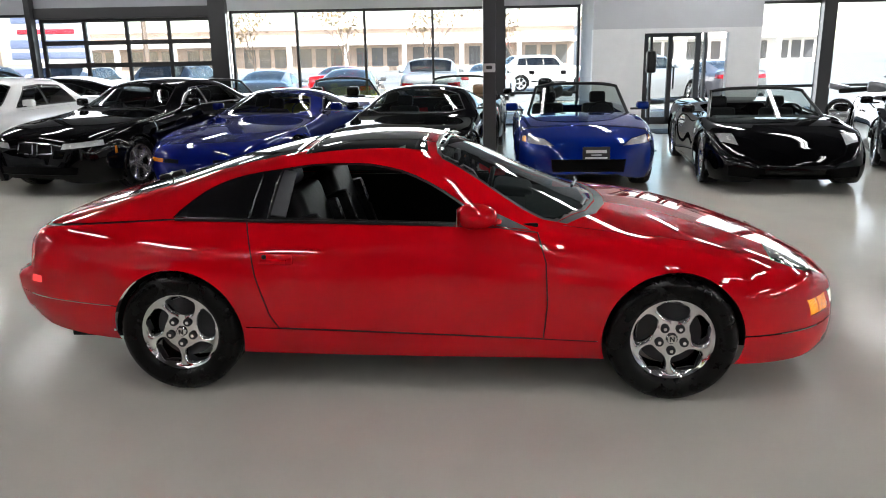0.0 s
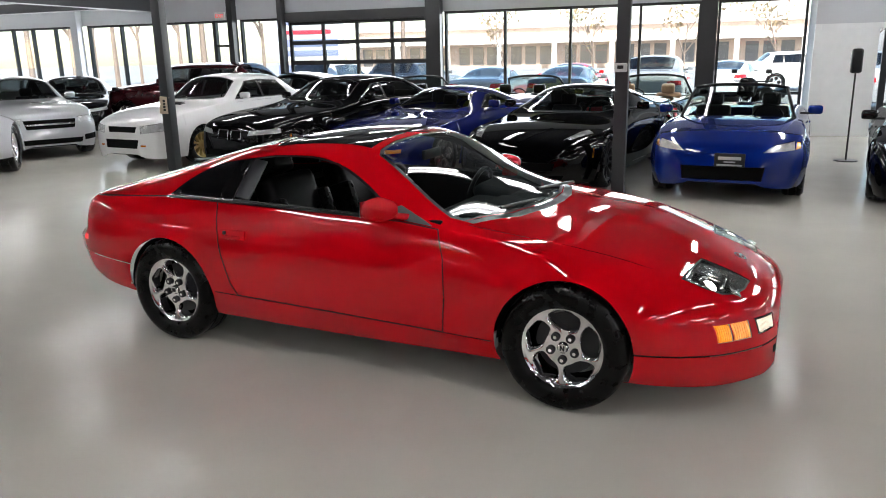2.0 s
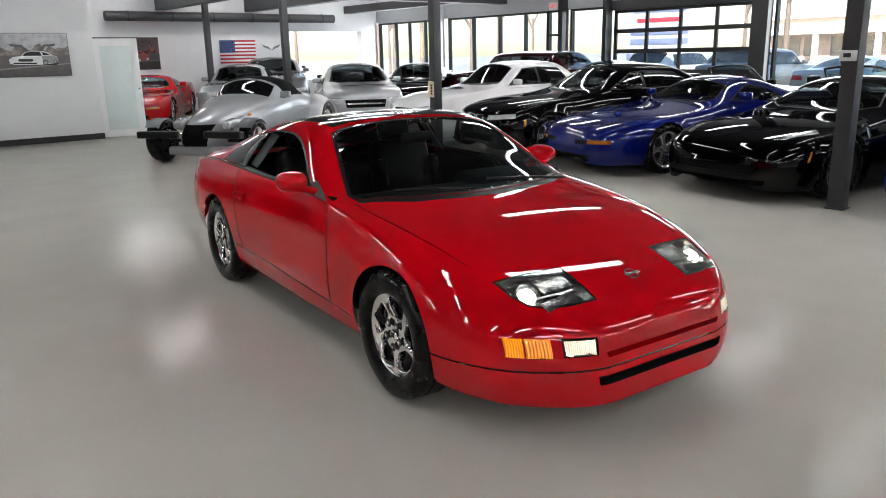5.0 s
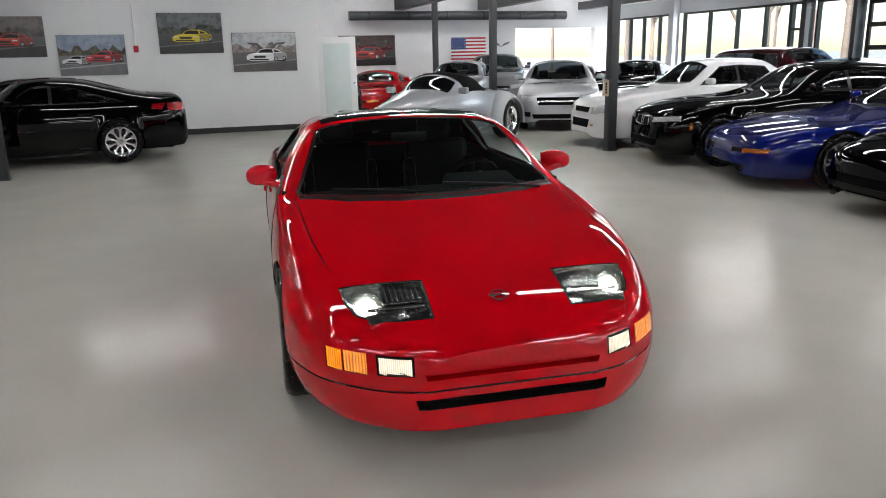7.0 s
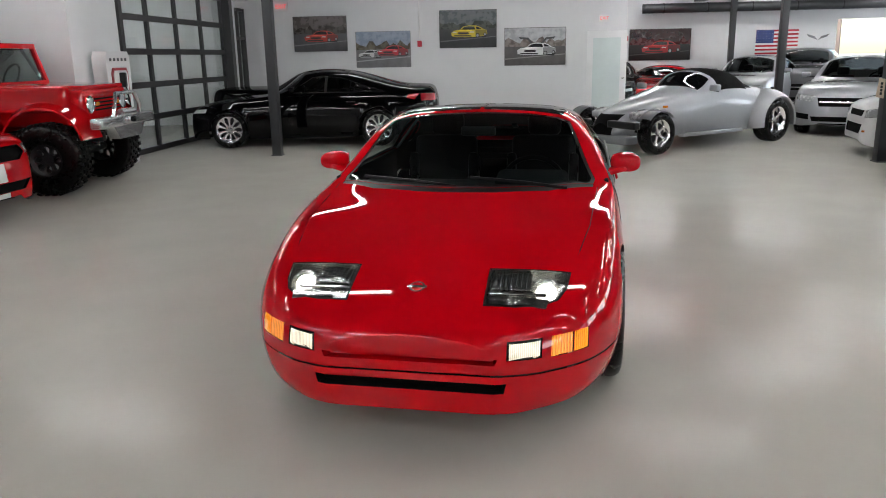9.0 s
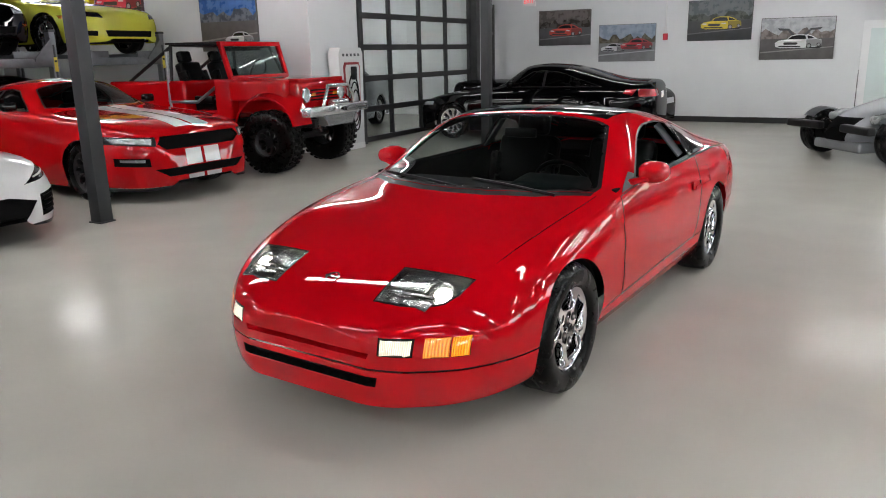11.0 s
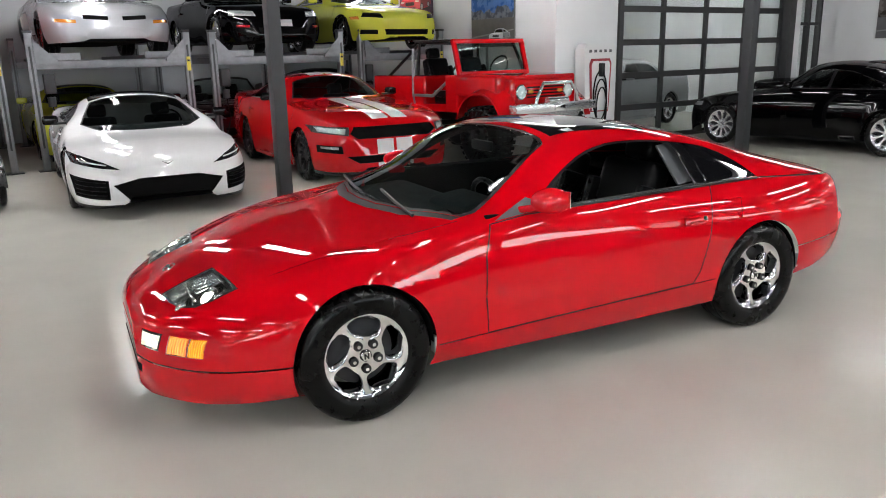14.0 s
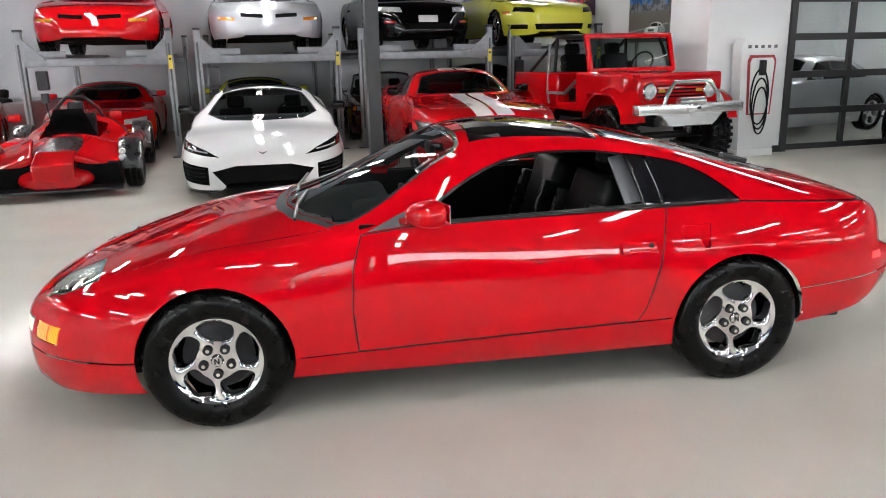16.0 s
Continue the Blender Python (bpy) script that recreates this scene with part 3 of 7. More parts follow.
structure("door_jamb_1", slab(-11.90, -11.72, -1.92, -1.75, 0, 2.98), M_FRAME, "black metal jamb of the sectional door", "door frame")
structure("door_jamb_2", slab(-7.07, -6.97, -1.92, -1.75, 0, 2.98), M_FRAME, "black metal jamb of the sectional door", "door frame")
structure("door_jamb_3", slab(-11.72, -7.07, -1.80, -1.75, 2.86, 2.98), M_FRAME, "black metal head of the sectional door", "door frame")
garage_door("door_2", pose(-9.4, -1.95, 0), 4.6, 2.9, 4, 5, "glazed sectional door to the service bay, black frames")
window_bay("window_8", 4.5, 6.2, (4.95,), z1=2.1, y=17.9)
window_bay("door_3", -11.45, -10.82, (), rails=(2.05,), y=18.1)
window_bay("door_4", -13.0, -12.2, (-12.6,), rails=(2.05,), y=-1.95)
for i, (x0, x1, z0, z1) in enumerate(((4.72, 4.84, 0, 2.08), (5.30, 5.40, 0, 2.0), (5.92, 6.04, 0, 2.08), (4.84, 5.92, 1.96, 2.08), (4.84, 5.92, 0, 0.16))):
    structure("door_frame_%d" % (i + 1), slab(x0, x1, 17.72, 17.80, z0, z1), M_FRAME, "dark metal frame of the glazed entrance door", "door frame")
structure("door_pull", slab(5.42, 5.45, 17.66, 17.70, 0.8, 1.3), M_FRAME, "slim dark pull bar of the entrance door", "handle").location = (0, 0, 0)
garage_door("door_1", pose(-7.15, 18.1, 0), 3.9, 2.62, 4, 5, "glazed sectional door in black metal frames")
structure("door_header", slab(-9.16, -5.14, 17.9, 18.05, 2.60, 2.84), M_FRAME, "black metal beam above the sectional door", "trim")


def tubes(x, y, z=3.7, length=2.4, along="y"):
    f = empty("ceiling_light", pose(x, y, z, 0, 0, 0 if along == "y" else 90), "long white fluorescent strip light hung from the ceiling", "lamp", "ceiling lights")
    part("housing", slab(-0.09, 0.09, -length / 2, length / 2, 0.03, 0.09, 0.01), M_FIX, f)
    for s in (-0.045, 0.045):
        part("lit_tube", rod((s, -length / 2 + 0.03, 0.008), (s, length / 2 - 0.03, 0.008), 0.019), M_TUBE, f)
    for yy in (-length / 3, length / 3):
        part("hanger", rod((0, yy, 0.09), (0, yy, CEIL - z), 0.006, 6), M_TRIM, f)


# Low strip lights over the south side, mostly added to brighten the cars there.
for x, y in ((0.9, -4.6), (3.4, -3.2), (6.0, -5.2), (8.2, -1.0)):
    tubes(x, y, 3.4)
for x in (-10.2, -5.0, 0.4, 5.8, 11.2):
    for y in (-7.4, -1.6, 2.0, 6.8, 11.4, 15.6):
        if x > -9 or y > -1:
            tubes(x, y)
for x in (-7.6, -2.3, 3.1, 8.5):
    for y in (9.2, 13.5):
        tubes(x, y)
# Unseen strip lights, added to brighten the service bay.
for x in (-11.3, -7.6):
    tubes(x, -5.0, 3.4)
for x in (-18.4, -15.0):
    for y in (8.2, 12.4, 16.2):
        tubes(x, y)
CAR = pose(0.0175, 4.325, 0, 0, 0, -5.3)
Z_SPEC = dict(
    top=[(-2.165, 0.72), (-2.12, 0.82), (-2.0, 0.875), (-1.75, 0.94), (-1.4, 1.03), (-1.0, 1.145), (-0.65, 1.215), (-0.3, 1.245), (-0.05, 1.235), (0.1, 1.20), (0.3, 1.12), (0.6, 0.99), (0.9, 0.875), (1.0, 0.85), (1.3, 0.80), (1.6, 0.73), (1.85, 0.655), (2.02, 0.59), (2.10, 0.545), (2.14, 0.49)],
    rail=[(-2.165, 0.70), (-2.12, 0.80), (-2.0, 0.855), (-1.75, 0.91), (-1.4, 0.995), (-1.0, 1.105), (-0.65, 1.178), (-0.3, 1.212), (-0.05, 1.203), (0.1, 1.162), (0.3, 1.045), (0.5, 0.905), (0.62, 0.855), (0.8, 0.83), (1.3, 0.775), (1.6, 0.70), (1.85, 0.62), (2.02, 0.56), (2.10, 0.52), (2.14, 0.47)],
    belt=[(-2.165, 0.66), (-2.12, 0.77), (-2.0, 0.83), (-1.6, 0.87), (-1.0, 0.88), (-0.4, 0.875), (0.2, 0.86), (0.6, 0.835), (1.0, 0.79), (1.3, 0.74), (1.6, 0.665), (1.85, 0.585), (2.02, 0.53), (2.10, 0.49), (2.14, 0.445)],
    half=[(-2.165, 0.56), (-2.13, 0.70), (-2.0, 0.80), (-1.7, 0.865), (-1.2, 0.888), (-0.6, 0.878), (0.0, 0.875), (0.6, 0.878), (1.2, 0.885), (1.6, 0.85), (1.85, 0.755), (2.0, 0.645), (2.09, 0.51), (2.14, 0.35)],
    belt_half=[(-2.165, 0.54), (-2.13, 0.66), (-2.0, 0.74), (-1.7, 0.78), (-1.2, 0.80), (-0.6, 0.81), (0.0, 0.82), (0.6, 0.835), (1.2, 0.815), (1.6, 0.76), (1.85, 0.675), (2.0, 0.565), (2.09, 0.45), (2.14, 0.31)],
    rail_half=[(-2.165, 0.45), (-2.13, 0.55), (-2.0, 0.62), (-1.6, 0.60), (-1.0, 0.585), (-0.5, 0.578), (-0.1, 0.59), (0.2, 0.655), (0.5, 0.745), (0.7, 0.775), (1.2, 0.72), (1.6, 0.64), (1.85, 0.57), (2.0, 0.48), (2.09, 0.38), (2.14, 0.24)],
    low=[(-2.165, 0.44), (-2.10, 0.36), (-1.9, 0.30), (-1.6, 0.265), (-1.2, 0.235), (-0.9, 0.205), (0.0, 0.195), (0.9, 0.20), (1.5, 0.175), (1.9, 0.165), (2.05, 0.165), (2.11, 0.165), (2.14, 0.175)],
    arches=[(1.225, 0.315, 0.338), (-1.225, 0.315, 0.338)], flare=0.0, tuck=0.05, stations=110, smooth=3, ease=0.10, cut_arches=True)


def groove(bm, poly, plane, name, car, ok=lambda c, n: True):
    fs = imprint(bm, poly, plane, ok)
    if fs:
        strip = lift_out(bm, fs, -0.006)
        sides = [] if plane == "xy" or any(abs(v.co.y) < 0.2 for v in strip.verts) else split(strip.copy())
        for piece in sides or [strip.copy()]:
            part(name, piece, M_TRIM, car)
        strip.free()


def hero():
    car = empty("sports_coupe", CAR, "glossy red two-seat sports coupe with lit lamps and glass roof panels", "car")
    bm = loft_body(Z_SPEC)
    # the rear bumper stands out below the lamps, the tail panel leans in above it
    for v in bm.verts:
        k = min(1.0, max(0.0, (-1.80 - v.co.x) / 0.36)) ** 2
        u = min(1.0, max(0.0, (v.co.z - 0.575) / 0.055))
        v.co.x += k * (-0.045 + (0.045 + 0.055) * u * u * (3 - 2 * u))
    for xc, zc, r in Z_SPEC["arches"]:
        ring = [(xc + r * math.cos(a), zc + r * math.sin(a)) for a in [radians(-24 + 228 * i / 38) for i in range(39)]]
        lift_out(bm, imprint(bm, ring, "xz", lambda c, n: abs(c.y) > 0.3)).free()
    skin_reference(bm)
    # door glass, quarter glass, black pillar
    up = lambda c, n: abs(c.y) > 0.3
    arc = curve_through([(-0.70, 1.118), (-0.50, 1.142), (-0.30, 1.146), (-0.10, 1.118), (0.08, 1.050), (0.22, 0.968), (0.37, 0.868)])
    door_glass = [(x, arc(x)) for x in [0.37 - 1.07 * i / 14 for i in range(15)]] + [(-0.745, 0.892)]
    pillar = [(-0.745, 0.892), (-0.70, 1.118), (-0.795, 1.105), (-0.835, 0.893)]
    arc = curve_through([(-1.235, 0.897), (-1.17, 0.958), (-1.06, 1.030), (-0.93, 1.078), (-0.795, 1.105)])
    quarter = [(-0.835, 0.893)] + [(x, arc(x)) for x in [-0.795 - 0.44 * i / 10 for i in range(11)]]
    for poly, name, m in ((door_glass, "door_window", M_DARKGLASS), (quarter, "quarter_window", M_BLACKGLASS), (pillar, "pillar_trim", M_BLACKGLASS)):
        fs = imprint(bm, poly, "xz", up)
        for half in split(lift_out(bm, fs)):
            if name == "door_window":
                ring = rim_edge(half, 0.014, 0.004)
                seal = lift_out(half, ring)
                part("window_seal", seal, M_TRIM, car)
                # the side windows are wound down: only the seal stays
                half.free()
            else:
                rim_edge(half, 0.008, 0.006)
                part(name, half, m, car)
    sail = [(0.385, 0.866), (0.30, 0.918), (0.345, 0.935), (0.545, 0.848)]
    for half in split(lift_out(bm, imprint(bm, sail, "xz", up), 0.003)):
        part("mirror_sail", half, M_GREYTRIM, car)
    on_top = lambda c, n: n.z > 0.15 and c.z > 0.7
    shield = [(0.045, 0), (0.05, 0.30), (0.075, 0.50), (0.105, 0.565), (0.60, 0.725), (0.67, 0.715), (0.83, 0.47), (0.90, 0.20), (0.915, 0)]
    shield = shield + [(x, -y) for x, y in shield[-2:0:-1]]
    wind = lift_out(bm, imprint(bm, shield, "xy", on_top))
    ring = rim_edge(wind, 0.022, 0.003)
    part("windscreen_trim", lift_out(wind, ring), M_TRIM, car)
    part("windscreen", wind, M_CARGLASS, car)
    cowl = [(0.674, 0.715), (0.834, 0.47), (0.904, 0.21), (0.919, 0), (0.904, -0.21), (0.834, -0.47), (0.674, -0.715), (0.72, -0.715), (0.885, -0.48), (0.958, -0.21), (0.972, 0), (0.958, 0.21), (0.885, 0.48), (0.72, 0.715)]
    part("cowl_strip", lift_out(bm, imprint(bm, cowl, "xy", on_top), -0.004), M_TRIM, car)
    for sgn in (1, -1):
        panel = [(-0.015, sgn * 0.012), (0.0, sgn * 0.30), (0.03, sgn * 0.52), (-0.30, sgn * 0.535), (-0.60, sgn * 0.535), (-0.60, sgn * 0.012)]
        p = lift_out(bm, imprint(bm, panel, "xy", on_top))
        rim_edge(p, 0.006, 0.006)
        part("roof_panel", p, M_BLACKGLASS, car, "black tinted glass roof panel")
    hatch = [(-0.63, -0.50), (-0.63, 0.50), (-1.2, 0.50), (-1.62, 0.48), (-1.68, 0.0), (-1.62, -0.48), (-1.2, -0.50)]
    p = lift_out(bm, imprint(bm, hatch, "xy", on_top))
    rim_edge(p, 0.03, 0.004)
    part("hatch_glass", p, M_BLACKGLASS, car)
    # headlamps: bowl below, clear lens on the skin
    for sgn in (1, -1):
        front = lambda c, n: c.x > 1.4 and n.z > 0.1
        lamp = [(1.765, sgn * 0.285), (2.0, sgn * 0.285), (1.985, sgn * 0.42), (1.955, sgn * 0.52), (1.90, sgn * 0.585), (1.83, sgn * 0.615), (1.72, sgn * 0.63)]
        lens = lift_out(bm, imprint(bm, lamp, "xy", front))
        bowl = lift_out(lens, lens.faces[:], -0.035, keep=True, walls=True)
        ring = rim_edge(lens, 0.010, 0.008)
        holder = part("headlamp", lift_out(lens, ring), M_TRIM, car)
        part("lens", lens, M_GLASS, holder).visible_shadow = False
        part("bowl", bowl, M_REFLECT, holder)
        c = Vector((1.835, sgn * 0.530, 0.600))
        part("lit_projector", lathe([(0.0005, 0.022), (0.020, 0.020), (0.031, 0.012), (0.037, 0.0)], 20, "z"), M_GLOW, holder).matrix_basis = Matrix.Translation(c) @ pose(0, 0, 0, 0, 40, 0)
        part("projector_bowl", lathe([(0.037, 0.0), (0.050, 0.010), (0.058, 0.014), (0.061, 0.0)], 24, "z"), M_REFLECT, holder).matrix_basis = Matrix.Translation(c) @ pose(0, 0, 0, 0, 40, 0)
        part("reflector", box(0.125, 0.17, 0.012, (1.815, sgn * 0.385, 0.632), 0.004, (0, 16, 0)), M_REFLECT, holder)
        for i in range(7):
            part("reflector_rib", box(0.10, 0.004, 0.006, (1.815, sgn * (0.318 + 0.022 * i), 0.640), 0.001, (0, 16, 0)), M_CHROME, holder)
        part("divider", box(0.012, 0.25, 0.012, (1.893, sgn * 0.41, 0.603), 0.003, (0, 22, 0)), M_CHROME, holder)
        part("lower_reflector", box(0.050, 0.17, 0.008, (1.935, sgn * 0.46, 0.583), 0.002, (0, 26, -sgn * 14)), M_REFLECT, holder)
    nose = lambda c, n: c.x > 1.5 and n.x > 0.15
    for sgn in (1, -1):
        fog = [(sgn * 0.395, 0.40), (sgn * 0.53, 0.40), (sgn * 0.53, 0.475), (sgn * 0.395, 0.475)]
        p = lift_out(bm, imprint(bm, fog, "yz", nose))
        ring = rim_edge(p, 0.010, 0.010)
        h = part("fog_lamp", lift_out(p, ring), M_TRIM, car)
        part("lens", p, M_FOG, h)
        for y0, y1, m, nm in ((0.565, 0.65, M_SIGNAL, "turn_signal"), (0.654, 0.71, M_AMBER, "side_marker")):
            sig = [(sgn * y0, 0.395), (sgn * y1, 0.395), (sgn * y1, 0.475), (sgn * y0, 0.475)]
            p = lift_out(bm, imprint(bm, sig, "yz", nose))
            if p.faces:
                rim_edge(p, 0.005, 0.006)
                part(nm, p, m, car)
    for z0, z1, wd, nm in ((0.384, 0.409, 0.35, "upper_grille"), (0.264, 0.306, 0.385, "lower_grille")):
        slot = [(-wd, z0), (wd, z0), (wd + 0.01, z1), (-wd - 0.01, z1)]
        p = lift_out(bm, imprint(bm, slot, "yz", nose), -0.05, walls=True)
        part(nm, p, M_RED if nm == "upper_grille" else M_WELL, car)
    # grooves
    groove(bm, [(1.5, 0.332), (2.2, 0.336), (2.2, 0.344), (1.5, 0.340)], "xz", "bumper_groove", car)
    groove(bm, [(-2.2, 0.50), (-1.5, 0.455), (-1.5, 0.461), (-2.2, 0.506)], "xz", "bumper_groove", car)
    groove(bm, [(-0.87, 0.354), (0.87, 0.303), (0.87, 0.3085), (-0.87, 0.3595)], "xz", "sill_groove", car, up)
    groove(bm, [(2.015, -0.30), (2.028, 0.0), (2.015, 0.30), (2.010, 0.30), (2.023, 0.0), (2.010, -0.30)], "xy", "bonnet_gap", car, on_top)
    groove(bm, [(1.765, -0.285), (1.785, 0.0), (1.765, 0.285), (1.760, 0.285), (1.780, 0.0), (1.760, -0.285)], "xy", "bonnet_gap", car, on_top)
    for sgn in (1, -1):
        groove(bm, [(0.70, sgn * 0.735), (1.30, sgn * 0.70), (1.715, sgn * 0.632), (1.715, sgn * 0.637), (1.30, sgn * 0.705), (0.70, sgn * 0.740)], "xy", "bonnet_gap", car, on_top)
    groove(bm, [(-2.13, 0.832), (-1.22, 0.886), (-1.22, 0.894), (-2.13, 0.841)], "xz", "hatch_gap", car, up)
    # doors
    door = [(0.575, 0.838), (0.615, 0.70), (0.625, 0.50), (0.60, 0.235), (-0.52, 0.245), (-0.66, 0.29), (-0.74, 0.42), (-0.80, 0.62), (-0.845, 0.885), (-0.40, 0.880), (0.37, 0.862)]
    for half in split(lift_out(bm, imprint(bm, door, "xz", lambda c, n: abs(c.y) > 0.5))):
        loop = outline(half)
        d = part("door", half, M_RED, car)
        part("door_gap", tube(loop, 0.0035, 5, True), M_TRIM, d)
        sgn = 1 if sum(v.co.y for v in d.data.vertices) > 0 else -1
        y = sgn * 0.878
        part("handle_recess", box(0.17, 0.012, 0.055, (-0.69, y, 0.715), 0.005, (sgn * 12, 0, 0), seg=3), M_RED, d)
        part("handle", box(0.13, 0.014, 0.022, (-0.70, y + sgn * 0.008, 0.70), 0.005, (sgn * 12, 0, 0)), M_RED, d)
        part("lock", box(0.022, 0.01, 0.022, (-0.745, y + sgn * 0.006, 0.725), 0.008), M_TRIM, d)
        part("inner_panel", box(1.36, 0.03, 0.46, (-0.1, sgn * 0.785, 0.645), 0.01), M_CLOTH, d)
    # fuel flap on the left, belt strip, markers
    flap = [(-0.90, 0.69), (-1.045, 0.69), (-1.055, 0.80), (-0.915, 0.80)]
    for half in split(lift_out(bm, imprint(bm, flap, "xz", lambda c, n: c.y > 0.5))):
        rim_edge(half, 0.004, 0.006)
        part("fuel_flap", half, M_RED, car)
    for half in split(lift_out(bm, imprint(bm, [(-1.95, 0.565), (-2.02, 0.565), (-2.02, 0.60), (-1.95, 0.60)], "xz", lambda c, n: abs(c.y) > 0.5))):
        part("rear_marker", half, M_REDLIT, car)
    # lining below the roof and pillars
    fs = [f for f in bm.faces if f.calc_center_median().z > 0.60 and -2.0 < f.calc_center_median().x < 0.75]
    lining = lift_out(bm, fs, -0.014, keep=True)
    bmesh.ops.reverse_faces(lining, faces=lining.faces[:])
    part("headliner", lining, M_CLOTH, car)
    part("body", bm, M_RED, car)
    for sgn in (1, -1):
        part("belt_strip", tube([(-1.21, sgn * 0.80, 0.893), (-0.5, sgn * 0.812, 0.884), (0.1, sgn * 0.812, 0.872), (0.38, sgn * 0.806, 0.864)], 0.008, 6), M_TRIM, car)
        part("pillar_lining", box(0.10, 0.015, 0.26, (-0.70, sgn * 0.665, 1.0), 0.006, (sgn * 38, 8, 0)), M_GREYTRIM, car)
        # door mirror
        egg = bmesh.new()
        bmesh.ops.create_uvsphere(egg, u_segments=28, v_segments=18, radius=1)
        for v in egg.verts:
            x, y, z = v.co
            x = math.copysign(abs(x) ** 0.72, x)
            back = 0.5 - 0.5 * x
            grow = 0.70 + 0.30 * back
            v.co = (0.085 * x, 0.098 * math.copysign(abs(y) ** 0.78, y) * grow, 0.066 * math.copysign(abs(z) ** 0.80, z) * grow + 0.004 * back)
        bmesh.ops.transform(egg, matrix=pose(0.30, sgn * 0.905, 0.930, 0, 0, sgn * 14), verts=egg.verts)
        mir = part("door_mirror", egg, M_RED, car)
        part("mirror_glass", box(0.004, 0.125, 0.080, (0.2160, sgn * 0.885, 0.932), 0.001, (0, 0, sgn * 14)), M_CHROME, mir)
        part("mirror_foot", box(0.11, 0.15, 0.034, (0.345, sgn * 0.825, 0.892), 0.016, (sgn * 14, 0, sgn * 12), seg=4), M_RED, mir)
        # wiper
        wip = part("wiper", tube([(0.86, 0.30 * sgn + 0.28, 0.872), (0.85, 0.30 * sgn + 0.05, 0.897), (0.80, 0.30 * sgn - 0.25, 0.912)], 0.009, 6), M_TRIM, car)
    rw = part("rear_wiper", box(0.16, 0.05, 0.03, (-1.60, 0.06, 0.985), 0.01, (0, -14, 0)), M_TRIM, car)
    part("wiper_arm", rod((-1.60, 0.06, 1.0), (-1.42, -0.36, 1.045), 0.007, 6), M_TRIM, rw)
    for sgn in (1, -1):
        for x, z in ((-1.572, 0.36), (0.878, 0.30)):
            part("film_scrap", box(0.012, 0.05, 0.085, (x, sgn * 0.82, z), 0.003), M_PLATE, car)
    # badge
    bx = pose(1.925, 0, 0.627, 0, 22, 0)
    bd = part("badge_ring", lathe([(0.026, -0.003), (0.034, -0.003), (0.034, 0.004), (0.026, 0.004), (0.026, -0.003)], 24, "z"), M_CHROME, car)
    bd.matrix_basis = bx
    part("badge_bar", box(0.014, 0.085, 0.006, (0, 0, 0.003), 0.002), M_CHROME, bd)
    # cabin
    part("cabin_floor", box(1.9, 1.40, 0.04, (-0.2, 0, 0.26), 0.01), M_CLOTH, car)
    part("underbody", slab(-1.95, 1.85, -0.62, 0.62, 0.20, 0.235, 0.01), M_WELL, car)
    part("bulkhead", box(0.04, 1.36, 0.56, (-1.0, 0, 0.58), 0.01, (0, -14, 0)), M_CLOTH, car)
    part("load_floor", box(1.0, 1.24, 0.04, (-1.45, 0, 0.80), 0.01), M_CLOTH, car)
    part("console", box(0.95, 0.24, 0.30, (-0.10, 0, 0.42), 0.05, (0, 6, 0), seg=3), M_CLOTH, car)
    dash = box(0.42, 1.36, 0.22, (0.55, 0, 0.715), 0.06, (0, 4, 0), seg=3)
    box(0.24, 0.42, 0.10, (0.46, 0.36, 0.835), 0.045, (0, 8, 0), dash, 3)
    box(0.34, 0.95, 0.02, (0.70, 0, 0.825), 0.008, (0, 2, 0), dash)
    part("dashboard", dash, M_DASH, car)
    sw = [(0.30 + 0.075 * math.cos(a) * 0.5, 0.36 + 0.18 * math.sin(a), 0.80 + 0.165 * math.cos(a)) for a in [2 * math.pi * i / 28 for i in range(28)]]
    st = part("steering_wheel", tube(sw, 0.015, 8, True), M_LEATHER, car)
    part("wheel_hub", box(0.05, 0.15, 0.13, (0.32, 0.36, 0.795), 0.03, (0, -25, 0), seg=3), M_LEATHER, st)
    part("column", rod((0.32, 0.36, 0.79), (0.55, 0.36, 0.72), 0.03), M_CLOTH, st)
    for sgn in (1, -1):
        s = part("seat", seat_mesh(0.50), M_LEATHER, car)
        s.matrix_basis = pose(-0.36, sgn * 0.36, 0.27, 0, 0, 0)
    part("rear_view_mirror", box(0.03, 0.22, 0.06, (0.14, 0, 1.10), 0.015), M_TRIM, car)
